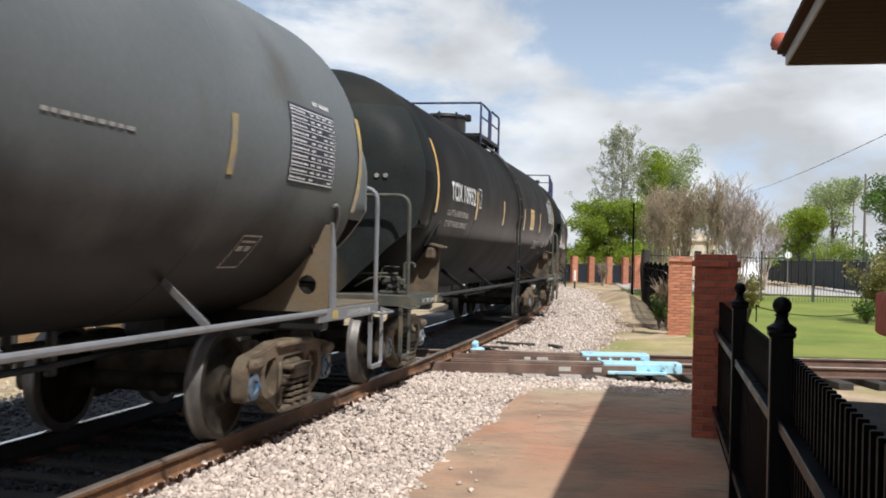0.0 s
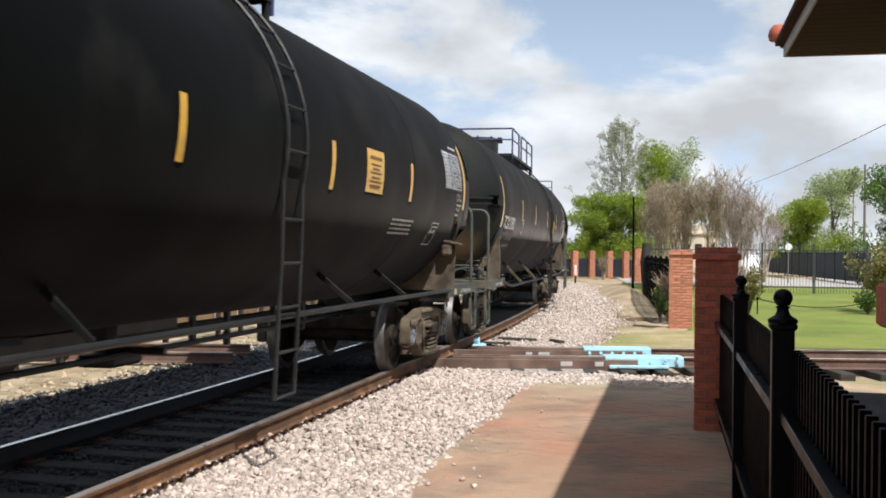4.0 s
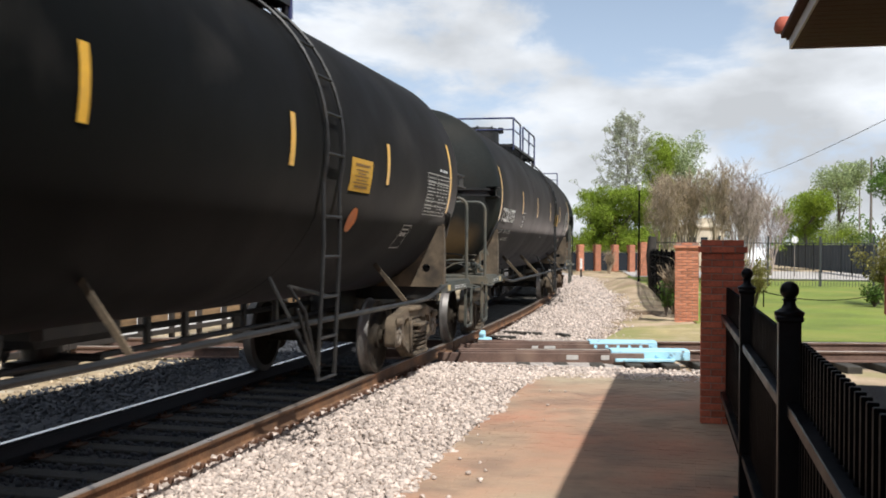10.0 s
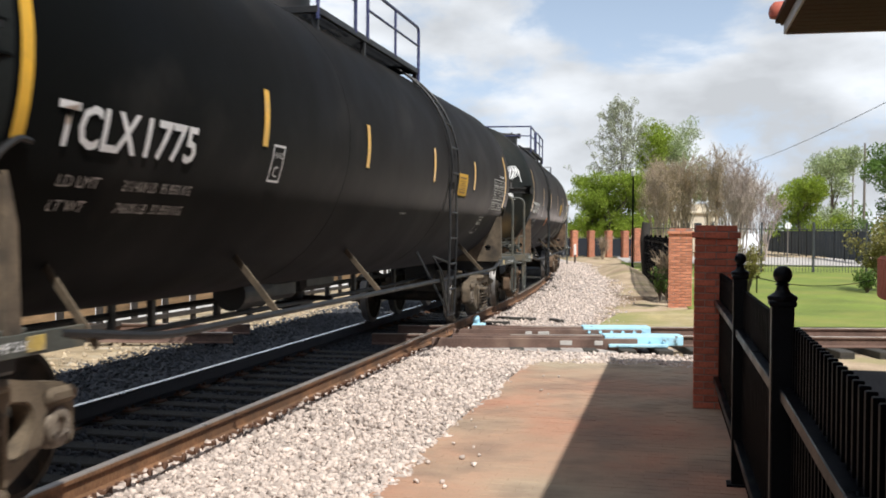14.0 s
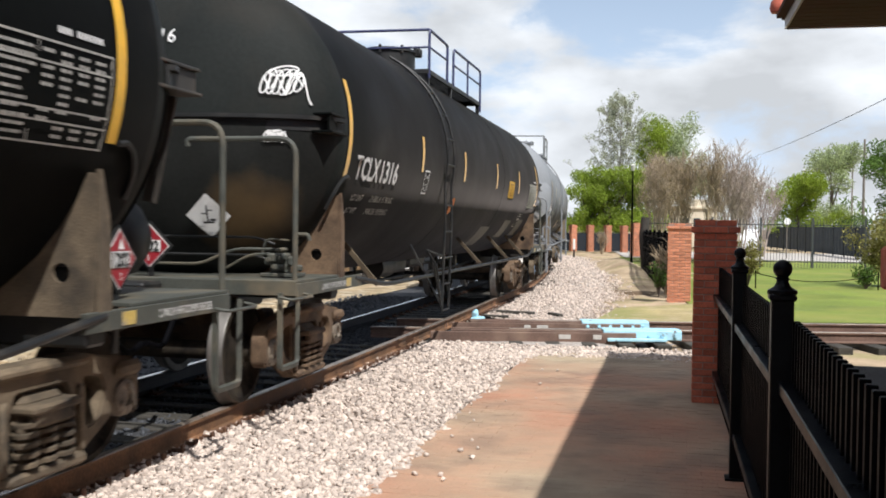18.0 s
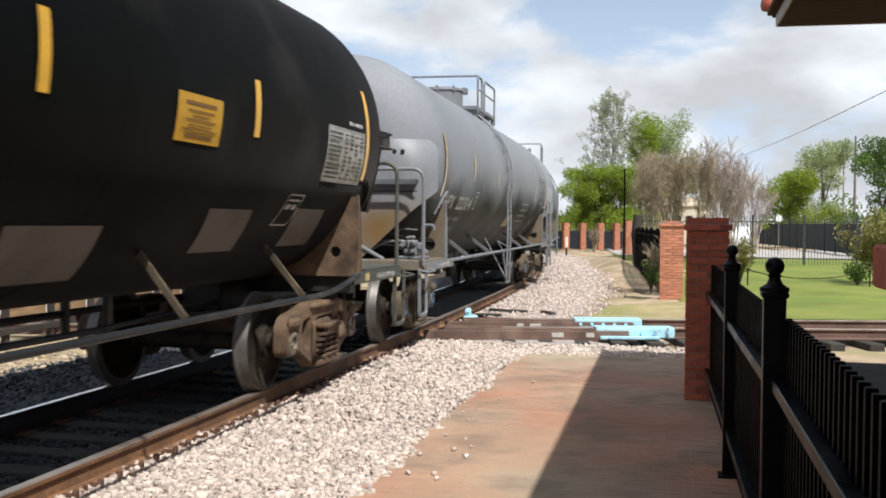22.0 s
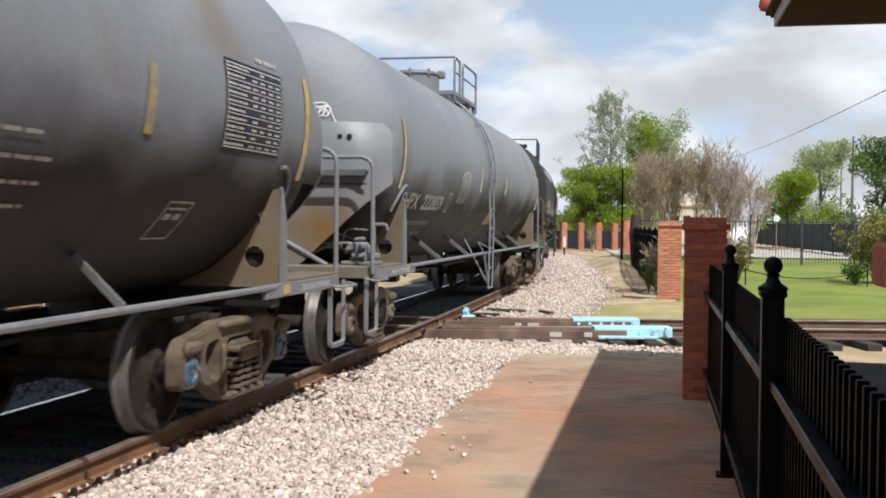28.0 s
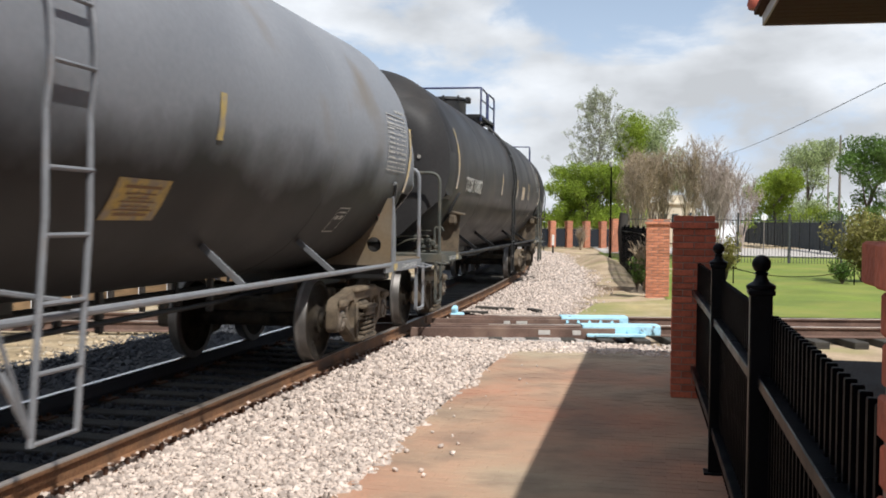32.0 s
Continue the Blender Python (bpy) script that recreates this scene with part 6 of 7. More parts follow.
    if P["stencil"]:
        y, z = P["stencil"]
        for k, (text, w) in enumerate((("EMPTY LOAD", 0.25), ('1/4" ADJ BLOCK', 0.31), ("", 0.33), ("NO ADJ BLOCK", 0.29), ("", 0.20))):
            bm = lettering(text, 0.062, w) if text else bars([(w * 0.0, 0, w * 0.26, 0.026), (w * 0.31, 0, w * 0.2, 0.026), (w * 0.56, 0, w * 0.44, 0.026)])
            lay("stencil_line", bm, "off_white", 2 * H + y + 0.01 * k, z - 0.066 * k)
    for y, z, w, h in P["labels"]:
        y = 2 * H + y
        lay("warning_label", patch(w, h), P["label_colour"], y, z, 0.006, label="yellow warning label")
        if h > 0.2:
            lay("label_print", bars([(w * (0.5 - q / 2), h * k, w * q, h * e) for k, q, e in ((0.12, 0.62, 0.07), (0.25, 0.74, 0.035), (0.34, 0.52, 0.035), (0.45, 0.66, 0.035), (0.54, 0.40, 0.035), (0.64, 0.58, 0.035), (0.78, 0.70, 0.07))]), P["label_ink"], y, z, 0.010, cut=0)
    if P["dot"]:
        y, z = P["dot"]
        bm = bmesh.new()
        bm.faces.new([bm.verts.new((0.13 * math.cos(i * math.tau / 16), 0.13 * math.sin(i * math.tau / 16), 0)) for i in range(16)])
        lay("round_sticker", bm, "orange", 2 * H + y, z, 0.008, label="orange round sticker", cut=0)
    for y, z, w, h in P["patches"]:
        lay("paint_patch", patch(w, h), "scraped", 2 * H + y, z, 0.005, slant=-0.42, label="bare scraped patch")
    for y, z, w, h, seed in P["tags"]:
        lay("graffiti", scribble(seed, w, h, 5, 0.010), "off_white", y, z, 0.007, label="white paint scribble", cut=0)
    for x, z, w, h, seed in P["end_tags"]:
        bm = scribble(seed, w, h, 6, 0.008)
        for v in bm.verts:
            xx, zz = v.co.x + x, v.co.y + z
            rr = min(0.985, math.hypot(xx, zz - ZC) / R)
            v.co = Vector((xx, (-seam - (0.82 if zz < ZC else 0.715) * math.sqrt(1 - rr * rr) if P["kind"] == "jacket" else -head_at(xx, zz, seam, R)) - 0.014, zz))
        part("graffiti", bm, M["white"], tank, "white paint scribble")
    if P["mark"]:
        x, z = P["mark"]
        bm = bmesh.new()
        bm.faces.new([bm.verts.new((x + c * 0.20, -seam - 0.83 * math.sqrt(1 - ((x + c * 0.2) ** 2 + (z + d * 0.2 - ZC) ** 2) / R ** 2) - 0.02, z + d * 0.20)) for c, d in ((0, -1), (1, 0), (0, 1), (-1, 0))])
        part("white_diamond", bm, M["white"], tank, "white diamond placard")
        bm = bars([(x - 0.045, z - 0.07, 0.10, 0.016), (x - 0.008, z - 0.06, 0.014, 0.15), (x - 0.05, z + 0.01, 0.045, 0.012), (x + 0.004, z + 0.04, 0.045, 0.012), (x + 0.02, z - 0.05, 0.05, 0.022)])
        for v in bm.verts:
            v.co = Vector((v.co.x, -seam - 0.83 * math.sqrt(1 - (v.co.x ** 2 + (v.co.y - ZC) ** 2) / R ** 2) - 0.035, v.co.y))
        part("diamond_mark", bm, M["ink"], tank, "black printed mark")
    # leading end: number and notes on the head
    txt = P["end_text"]
    if txt:
        for text, x, z, size, mm in txt:
            bm = lettering(text, size)
            for v in bm.verts:
                xx, zz = v.co.x + x, v.co.y + z
                rr = min(0.985, math.hypot(xx, zz - ZC) / R)
                v.co = Vector((xx, (-seam - 0.70 * math.sqrt(1 - rr * rr) if P["kind"] == "jacket" else -(shield_at(xx, zz, seam, R, 2.40) if P["kind"] == "plain" else head_at(xx, zz, seam, R))) - 0.012, zz))
            part("end_number", bm, M[mm], tank)


def scribble(seed, w, h, loops=5, t=0.006):
    """Quick looping paint strokes as thin ribbons, without any meaning."""
    rng = random.Random(seed)
    bm = bmesh.new()

    def ribbon(way):
        prev = None
        for p, q in zip(way, way[1:]):
            d = q - p
            if d.length < 1e-5:
                continue
            nrm = Vector((-d.y, d.x)).normalized() * t * rng.uniform(0.7, 1.0)
            cur = (bm.verts.new((*(q + nrm), 0)), bm.verts.new((*(q - nrm), 0)))
            if prev:
                bm.faces.new((prev[0], prev[1], cur[1], cur[0]))
            prev = cur

    # a run of overlapping loops, leaning and of uneven height
    tall = [rng.uniform(0.25, 0.46) for _ in range(loops + 2)]
    way = []
    for k in range(loops * 16):
        u = k / 16
        a = tall[int(u)] + (tall[int(u) + 1] - tall[int(u)]) * (u % 1)
        y = h * (0.5 + a * math.cos(math.tau * u))
        way.append(Vector((w * (0.12 + 0.70 * u / loops) + w * 0.10 * math.sin(math.tau * u) + 0.25 * (y - h / 2), y)))
    ribbon(way)
    # a cap over them, a sharp zigzag and a trailing flourish
    cx, cy = w * rng.uniform(0.4, 0.55), h * 0.82
    ribbon([Vector((cx + w * 0.24 * math.cos(a), cy + h * 0.15 * math.sin(a + 0.4))) for a in [k * 0.35 for k in range(21)]])
    zig = [Vector((w * (0.10 + 0.15 * k), h * (0.22 if k % 2 else 0.72) + h * rng.uniform(-0.12, 0.12))) for k in range(6)]
    ribbon([a.lerp(b, f / 5) for a, b in zip(zig, zig[1:]) for f in range(5)])
    ribbon([Vector((w * (0.70 + 0.30 * u), h * (0.66 - 0.5 * u + 0.28 * math.sin(5 * u)))) for u in [k / 14 for k in range(15)]])
    return bm


def base_style(**kw):
    d = dict(r=1.50, kind="jacket", body="black_tank", steel="black_steel", rail="blue_steel", caps="cap_rust", shield="black_shield", shield_label="black steel head shield", head="black_head",
             tape="yellow", ink="white", ink2="dim_white", struts=(-6.57, -3.96, -1.05, 4.95), manway=-0.55, walk=(1.0, 3.25), gap=(-0.27, 0.21), ladder=2.2, box=None, box_z=1.98, labels=[], label_colour="yellow", dot=None, patches=[], end_text=[], low=-3.5, low_z=1.6, notes=None, tags=[], end_tags=[], mark=None, label_ink="label_brown", truck="dusty_steel", stencil=None,
             stripes=[], letters=[], lines=[], block=(-2.75, 2.45, 0.62, 0.72, "frame"), label="black tank car with yellow reflective stripes")
    d.update(kw)
    return d


def jacket(number, weights, **kw):
    return base_style(
        letters=[("TCLX", 2.16, 2.04, 0.33, 0.83, 0.0), (number, 3.08, 2.04, 0.33, 0.66, 0.0)],
        lines=[("LD LMT", 2.32, 1.83, 0.10, 0.40), (weights[0], 2.98, 1.83, 0.10, 0.86), ("LT WT", 2.33, 1.70, 0.10, 0.34), (weights[1], 3.00, 1.70, 0.10, 0.84)],
        stripes=[(1.82, 2.03, 0.94), (4.80, 2.24, 0.43), (7.48, 2.24, 0.43), (10.42, 2.24, 0.43), (13.13, 2.24, 0.43), (-2.26, 2.03, 0.92)],
        box=5.03, labels=[(-6.33, 2.12, 0.66, 0.32)], label_colour="label_yellow", low=-4.08, low_z=1.57,
        end_text=[("TCLX " + number, (-0.85 if number != "1392" else -0.72), (3.22 if number != "1392" else 3.18), 0.19, "white"), ("30110 GAL US", -0.62, 3.10, 0.075, "off_white"), ("OUTER  S INNER", -0.42, 2.92, 0.085, "white"), ("STEAM", -0.42, 2.72, 0.075, "off_white")], **kw)


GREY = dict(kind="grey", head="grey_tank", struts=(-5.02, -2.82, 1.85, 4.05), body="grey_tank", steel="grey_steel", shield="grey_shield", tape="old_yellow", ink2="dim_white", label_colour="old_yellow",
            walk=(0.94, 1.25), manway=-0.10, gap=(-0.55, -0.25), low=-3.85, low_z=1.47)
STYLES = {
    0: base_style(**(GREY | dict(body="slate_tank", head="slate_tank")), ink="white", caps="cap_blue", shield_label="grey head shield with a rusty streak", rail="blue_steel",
                  stripes=[(-4.47, 2.14, 0.43), (-1.60, 2.00, 0.92)], block=(-3.36, 2.16, 1.08, 0.66, "framed"), ladder=-0.4, notes=(-6.64, 2.28, 0.90, 1, 0.03),
                  label="grey tank car with worn yellow stripes and a data panel"),
    1: base_style(kind="plain", struts=(-4.75, -2.40, 2.18, 4.14), body="black_tank", caps="cap_grey", shield="black_shield", r=1.51, ink2="off_white",
                  letters=[("TCIX", 2.60, 2.37, 0.35, 0.78, 0.0), ("10952", 3.52, 2.37, 0.35, 0.93, 0.0)],
                  lines=[("LD LMT 211300LB 95850KG", 2.47, 2.15, 0.12, 1.55), ("LT WT 74700LB 33900KG", 2.47, 2.00, 0.12, 1.55)],
                  stripes=[(1.68, 2.15, 0.96), (4.56, 2.16, 0.44), (7.36, 2.16, 0.44), (10.26, 2.16, 0.44), (13.03, 2.18, 0.44), (-1.84, 2.20, 0.94)], stencil=(-2.27, 2.37), box=4.74, box_z=2.35, end_text=[("TCIX 10952", -0.62, 3.24, 0.19, "white"), ("30145 US GAL", -0.53, 3.13, 0.085, "white"), ("114110 LTL", -0.48, 3.03, 0.08, "white")],
                  label_ink="label_brown", labels=[(-6.50, 2.20, 0.60, 0.44)], block=(-3.0, 2.44, 1.04, 0.54, "framed"), low=-3.43, low_z=1.69, notes=(-5.24, 1.95, 0.9, 4, 0.030),
                  manway=0.10, walk=(0.94, 1.24), gap=(0.10, 0.30), ladder=0.36, label="black tank car with white lettering and yellow stripes"),
    2: jacket("1392", ("210400 LB  95 400 KG", "75600 LB  34 300 KG"), block=(-3.42, 1.98, 1.12, 0.52, "dull"), caps="cap_rust", dot=(-5.95, 1.85)),
    3: jacket("1775", ("211400 LB  95 850 KG", "74600 LB  33 850 KG"), block=(-3.42, 1.98, 1.12, 0.52, "dull"), notes=(-9.0, 1.8, 0.3, 1, 0.03), ladder=2.35),
    4: jacket("1316", ("211600 LB  95 950 KG", "74400 LB  33 750 KG"), block=(-3.42, 1.98, 1.12, 0.52, "plate"), ladder=-2.88, struts=(-6.08, 0.06, 2.99, 5.2), dot=(-11.1, 1.87), end_tags=[(0.82, 2.70, 0.46, 0.32, 3), (0.90, 2.30, 0.24, 0.12, 8)], mark=(0.41, 1.65), truck="rusty_cast", patches=[(-7.44, 1.22, 0.95, 0.52), (-5.23, 1.36, 0.78, 0.44), (-3.52, 1.38, 0.76, 0.44)]),
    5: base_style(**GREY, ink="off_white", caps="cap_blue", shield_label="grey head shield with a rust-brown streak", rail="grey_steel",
                  letters=[("SHPX", 1.79, 1.82, 0.30, 0.98, 0.15), ("223314", 3.00, 1.82, 0.30, 1.20, 0.15)], lines=[("LD LMT", 1.72, 1.64, 0.10, 0.46), ("209200 LB", 2.46, 1.64, 0.10, 0.62), ("94900 KG", 3.30, 1.64, 0.10, 0.50), ("LT WT", 1.74, 1.49, 0.10, 0.36), ("53800 LB", 2.46, 1.49, 0.10, 0.56), ("24400 KG", 3.22, 1.49, 0.10, 0.52)],
                  stripes=[(1.55, 1.98, 0.88), (3.92, 2.28, 0.43), (6.62, 2.24, 0.30), (-4.43, 2.12, 0.43), (-1.75, 1.95, 0.88)], box=4.42, box_z=1.84, labels=[(-8.25, 1.55, 0.75, 0.28)],
                  block=(-3.34, 2.10, 1.08, 0.66, "framed"), ladder=-0.75, notes=(-6.65, 2.03, 1.38, 4, 0.115),
                  end_text=[("SHPX 223314", -1.07, 2.97, 0.235, "white"), ("26810 GAL", -0.33, 2.84, 0.10, "white"), ("101480 L", -0.30, 2.755, 0.09, "white")], label="weathered grey tank car with white lettering"),
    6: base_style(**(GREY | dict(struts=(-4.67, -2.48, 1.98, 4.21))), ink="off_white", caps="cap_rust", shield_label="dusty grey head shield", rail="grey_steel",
                  letters=[("SHPX", 1.94, 1.78, 0.30, 0.98, 0.0), ("222859", 3.17, 1.78, 0.30, 1.24, 0.0)], lines=[("LD LMT  210300 LB  95 400 KG", 2.2, 1.57, 0.10, 2.0), ("LT WT  52700 LB  23900 KG", 2.2, 1.43, 0.10, 1.9)],
                  stripes=[(1.60, 2.00, 0.84), (7.16, 2.12, 0.40), (10.1, 2.16, 0.34), (-1.6, 1.95, 0.8)], box=4.72, box_z=1.76, labels=[(-8.40, 1.58, 0.70, 0.31)],
                  block=(-2.6, 2.18, 0.85, 0.66, "frame"), ladder=-0.53, tags=[(5.25, 1.86, 1.10, 0.58, 5)], end_tags=[(0.42, 2.74, 0.46, 0.20, 12)], end_text=[("SHPX 222859", -0.87, 2.93, 0.235, "white")], label="weathered grey tank car with graffiti scribbles"),
    7: base_style(kind="plain", struts=(-4.75, -2.40, 2.18, 4.14), body="dark_tank", head="dark_tank", steel="black_steel", caps="cap_rust", shield="dark_tank", tape="old_yellow", ink="off_white", r=1.51,
                  letters=[("TCIX", 2.6, 2.10, 0.33, 0.78, 0.0), ("10882", 3.5, 2.10, 0.33, 0.9, 0.0)], lines=[], stripes=[(1.68, 2.10, 0.96), (7.36, 2.16, 0.44), (10.26, 2.16, 0.44), (13.0, 2.16, 0.44), (-1.76, 2.1, 0.94)],
                  labels=[(-6.4, 2.15, 0.55, 0.30)], label_colour="old_yellow", manway=0.10, walk=(0.94, 1.24), gap=(0.10, 0.30), ladder=0.36, label="dark grey tank car at the back of the train"),
}

# joints between the cars, in metres along the line at the start of the clip
JOINTS = [-5.2, 12.22, 30.05, 48.35, 66.65, 84.88, 102.25, 119.6, 137.45, 155.3, 173.15, 191.0]
CAR_STYLES = [0, 1, 2, 3, 4, 5, 6, 7, 7, 7, 7]
SPEED = [(0, 3.137), (5, 3.149), (10, 3.223), (15, 3.346), (20, 3.33), (25, 3.25), (32, 3.361)]


def run_of(t):
    """Metres that the train has come by t seconds."""
    d = 0.0
    for (a, u), (b, w) in zip(SPEED, SPEED[1:]):
        if t <= a:
            break
        e = min(t, b)
        v = u + (w - u) * (e - a) / (b - a)
        d += (u + v) / 2 * (e - a)
    return d


cars = []


def make_train():
    made = {}
    for i, st in enumerate(CAR_STYLES):
        ln = JOINTS[i + 1] - JOINTS[i]
        if st in made:
            ob = copy_thing(made[st], Matrix.Identity(4))
        else:
            ob = made[st] = tank_car(ln, st)
        cars.append((ob, (JOINTS[i] + JOINTS[i + 1]) / 2, ln))


make_train()

# ---------------------------------------------------------------- trees and shrubs
def leaf_cloud(name, centres, radii, count, size, material, parent, seed, flat=0.9):
    """Many small folded leaves scattered in clumps."""
    rng = np.random.default_rng(seed)
    C, Rr = np.asarray(centres, float), np.asarray(radii, float)
    w = Rr ** 2
    k = rng.choice(len(C), count, p=w / w.sum())
    d = rng.normal(size=(count, 3))
    d /= np.linalg.norm(d, axis=1)[:, None]
    p = C[k] + d * (Rr[k] * rng.uniform(0.25, 1.0, count) ** 0.6)[:, None] * np.array([1, 1, flat])
    a = rng.normal(size=(count, 3))
    a /= np.linalg.norm(a, axis=1)[:, None]
    b = np.cross(a, rng.normal(size=(count, 3)))
    b /= np.linalg.norm(b, axis=1)[:, None]
    s = (size * rng.uniform(0.55, 1.35, count))[:, None]
    nrm = np.cross(a, b)
    q = np.stack([p - a * s, p + b * s * 0.42 + nrm * s * 0.15, p + a * s, p - b * s * 0.42 + nrm * s * 0.15], 1)
    n = count
    me = bpy.data.meshes.new(name)
    me.vertices.add(n * 4)
    me.vertices.foreach_set("co", q.reshape(-1).astype(np.float32))
    me.loops.add(n * 6)
    idx = (np.array([0, 1, 2, 0, 2, 3])[None] + (np.arange(n) * 4)[:, None]).reshape(-1)
    me.loops.foreach_set("vertex_index", idx.astype(np.int32))
    me.polygons.add(n * 2)
    me.polygons.foreach_set("loop_start", np.arange(0, n * 6, 3, dtype=np.int32))
    me.materials.append(material)
    me.update(calc_edges=True)
    ob = new(name, me)
    ob.parent = parent
    return ob


def branching(rng, base, height, spread, levels, lean=(0, 0), r=0.12, fork=3, stems=1):
    """Tapered limbs as (start, end, radius, radius); also the tips."""
    segs, tips = [], []

    def grow(p, d, ln, rad, lv):
        n = 3
        for i in range(n):
            d = (d + Vector((rng.uniform(-1, 1), rng.uniform(-1, 1), rng.uniform(-0.2, 0.5))) * 0.16).normalized()
            q = p + d * ln / n
            segs.append((p.copy(), q.copy(), rad, rad * 0.82))
            rad *= 0.82
            p = q
            if lv > 0 and i:
                for _ in range(fork - 1 if i == 1 else fork):
                    a = rng.uniform(0, math.tau)
                    out = Vector((math.cos(a), math.sin(a), 0))
                    nd = (d * rng.uniform(0.5, 1.0) + out * spread * rng.uniform(0.6, 1.2) + Vector((0, 0, 0.15))).normalized()
                    grow(p.copy(), nd, ln * rng.uniform(0.5, 0.72), rad * 0.6, lv - 1)
        tips.append(p.copy())

    for i in range(stems):
        a = math.tau * i / max(stems, 1) + rng.uniform(0, 1)
        d0 = Vector((lean[0] + (0.28 * math.cos(a) if stems > 1 else 0), lean[1] + (0.28 * math.sin(a) if stems > 1 else 0), 1)).normalized()
        grow(Vector(base) + Vector((0.1 * math.cos(a), 0.1 * math.sin(a), 0)) * (stems > 1), d0, height * rng.uniform(0.42, 0.55), r, levels)
    return segs, tips


def limbs_mesh(name, segs, material, parent, n=5, least=0.004):
    verts, faces = [], []
    for p, q, r1, r2 in segs:
        d = (q - p).normalized()
        u = d.orthogonal().normalized()
        w = d.cross(u)
        i = len(verts)
        k = n if r1 > 0.03 else 3
        for c, r in ((p, max(r1, least)), (q, max(r2, least))):
            verts += [c + (u * math.cos(j * math.tau / k) + w * math.sin(j * math.tau / k)) * r for j in range(k)]
        faces += [(i + j, i + (j + 1) % k, i + k + (j + 1) % k, i + k + j) for j in range(k)]
    return raw(name, verts, faces, material, parent, smooth=True)


def tree(at, height, label, leaf="leaf", seed=0, width=0.5, leaves=3500, size=0.12, clump=0.55, r=0.16, levels=2, spread=0.8, stems=1, fork=3, name="tree", droop=1.0, low=0.0, bark="bark"):
    rng = random.Random(seed)
    root = new(name)
    root.location = at
    tagged(root, label, name.replace("_", " "))
    segs, tips = branching(rng, (0, 0, 0), height, spread, levels, r=r, stems=stems, fork=fork)
    top = max(t.z for t in tips)
    k = height / max(top, 0.1)
    wide = max(max(abs(t.x), abs(t.y)) for t in tips)
    kx = (width * height / 2) / max(wide, 0.1)
    fit = Matrix.Diagonal((kx, kx, k, 1))
    segs = [(fit @ a, fit @ b, c, d) for a, b, c, d in segs]
    tips = [fit @ t for t in tips]
    if low:
        tips += [Vector((rng.uniform(-1, 1) * width * height / 2, rng.uniform(-1, 1) * width * height / 2, rng.uniform(low, 0.5) * height)) for _ in range(int(len(tips) * 0.5))]
    limbs_mesh("trunk", segs, M[bark], root)
    if leaves:
        rad = [clump * rng.uniform(0.5, 1.25) for _ in tips]
        tagged(leaf_cloud("crown", tips, rad, leaves, size, M[leaf], root, seed), kind="stuff")
    return root


def airy_tree(at, height, width, label, seed):
    """One tall stem with steep side limbs, each with thin twigs and small leaf tufts; fuller toward the ground on one side."""
    rng = random.Random(seed)
    root = new("tree")
    root.location = at
    tagged(root, label, "tree")
    segs, tufts, radii = [], [], []
    lean, p = Vector((0, 0, 0)), Vector((0, 0, 0))
    stem = [p.copy()]
    for i in range(14):
        lean = Vector((rng.uniform(-0.05, 0.05), rng.uniform(-0.05, 0.05), 0))
        q = Vector((0, 0, height * (i + 1) / 14)) + lean * height * 0.12
        segs.append((p.copy(), q.copy(), 0.17 * (1 - i / 15), 0.17 * (1 - (i + 1) / 15)))
        p = q
        stem.append(q.copy())
    for i in range(78):
        f = 0.18 + 0.80 * i / 77
        k = min(int(f * 14), 13)
        a = rng.uniform(0, math.tau)
        ln = (width * 0.62) * (1.05 - f) ** 0.75 * rng.uniform(0.6, 1.15) + 0.3
        d = Vector((math.cos(a), math.sin(a), rng.uniform(0.8, 1.7))).normalized()
        q = stem[k].lerp(stem[k + 1], f * 14 - k)
        rad = 0.05 * (1.1 - f)
        for j in range(4):
            e = q + d * ln / 4
            segs.append((q.copy(), e.copy(), rad, rad * 0.7))
            rad *= 0.7
            q, d = e, (d + Vector((rng.uniform(-0.3, 0.3), rng.uniform(-0.3, 0.3), rng.uniform(-0.1, 0.3)))).normalized()
            if j:
                for _ in range(3):
                    w = (d + Vector((rng.uniform(-0.9, 0.9), rng.uniform(-0.9, 0.9), rng.uniform(-0.3, 0.6)))).normalized() * rng.uniform(0.25, 0.6)
                    segs.append((q.copy(), q + w, 0.014, 0.007))
                    if rng.random() < 0.8:
                        tufts.append(q + w)
                        radii.append(rng.uniform(0.16, 0.34))
    limbs_mesh("trunk", segs, M["pale_bark"], root, least=0.010)
    tagged(leaf_cloud("crown", tufts, radii, 14500, 0.065, M["leaf_grey"], root, seed), kind="stuff")
    return root


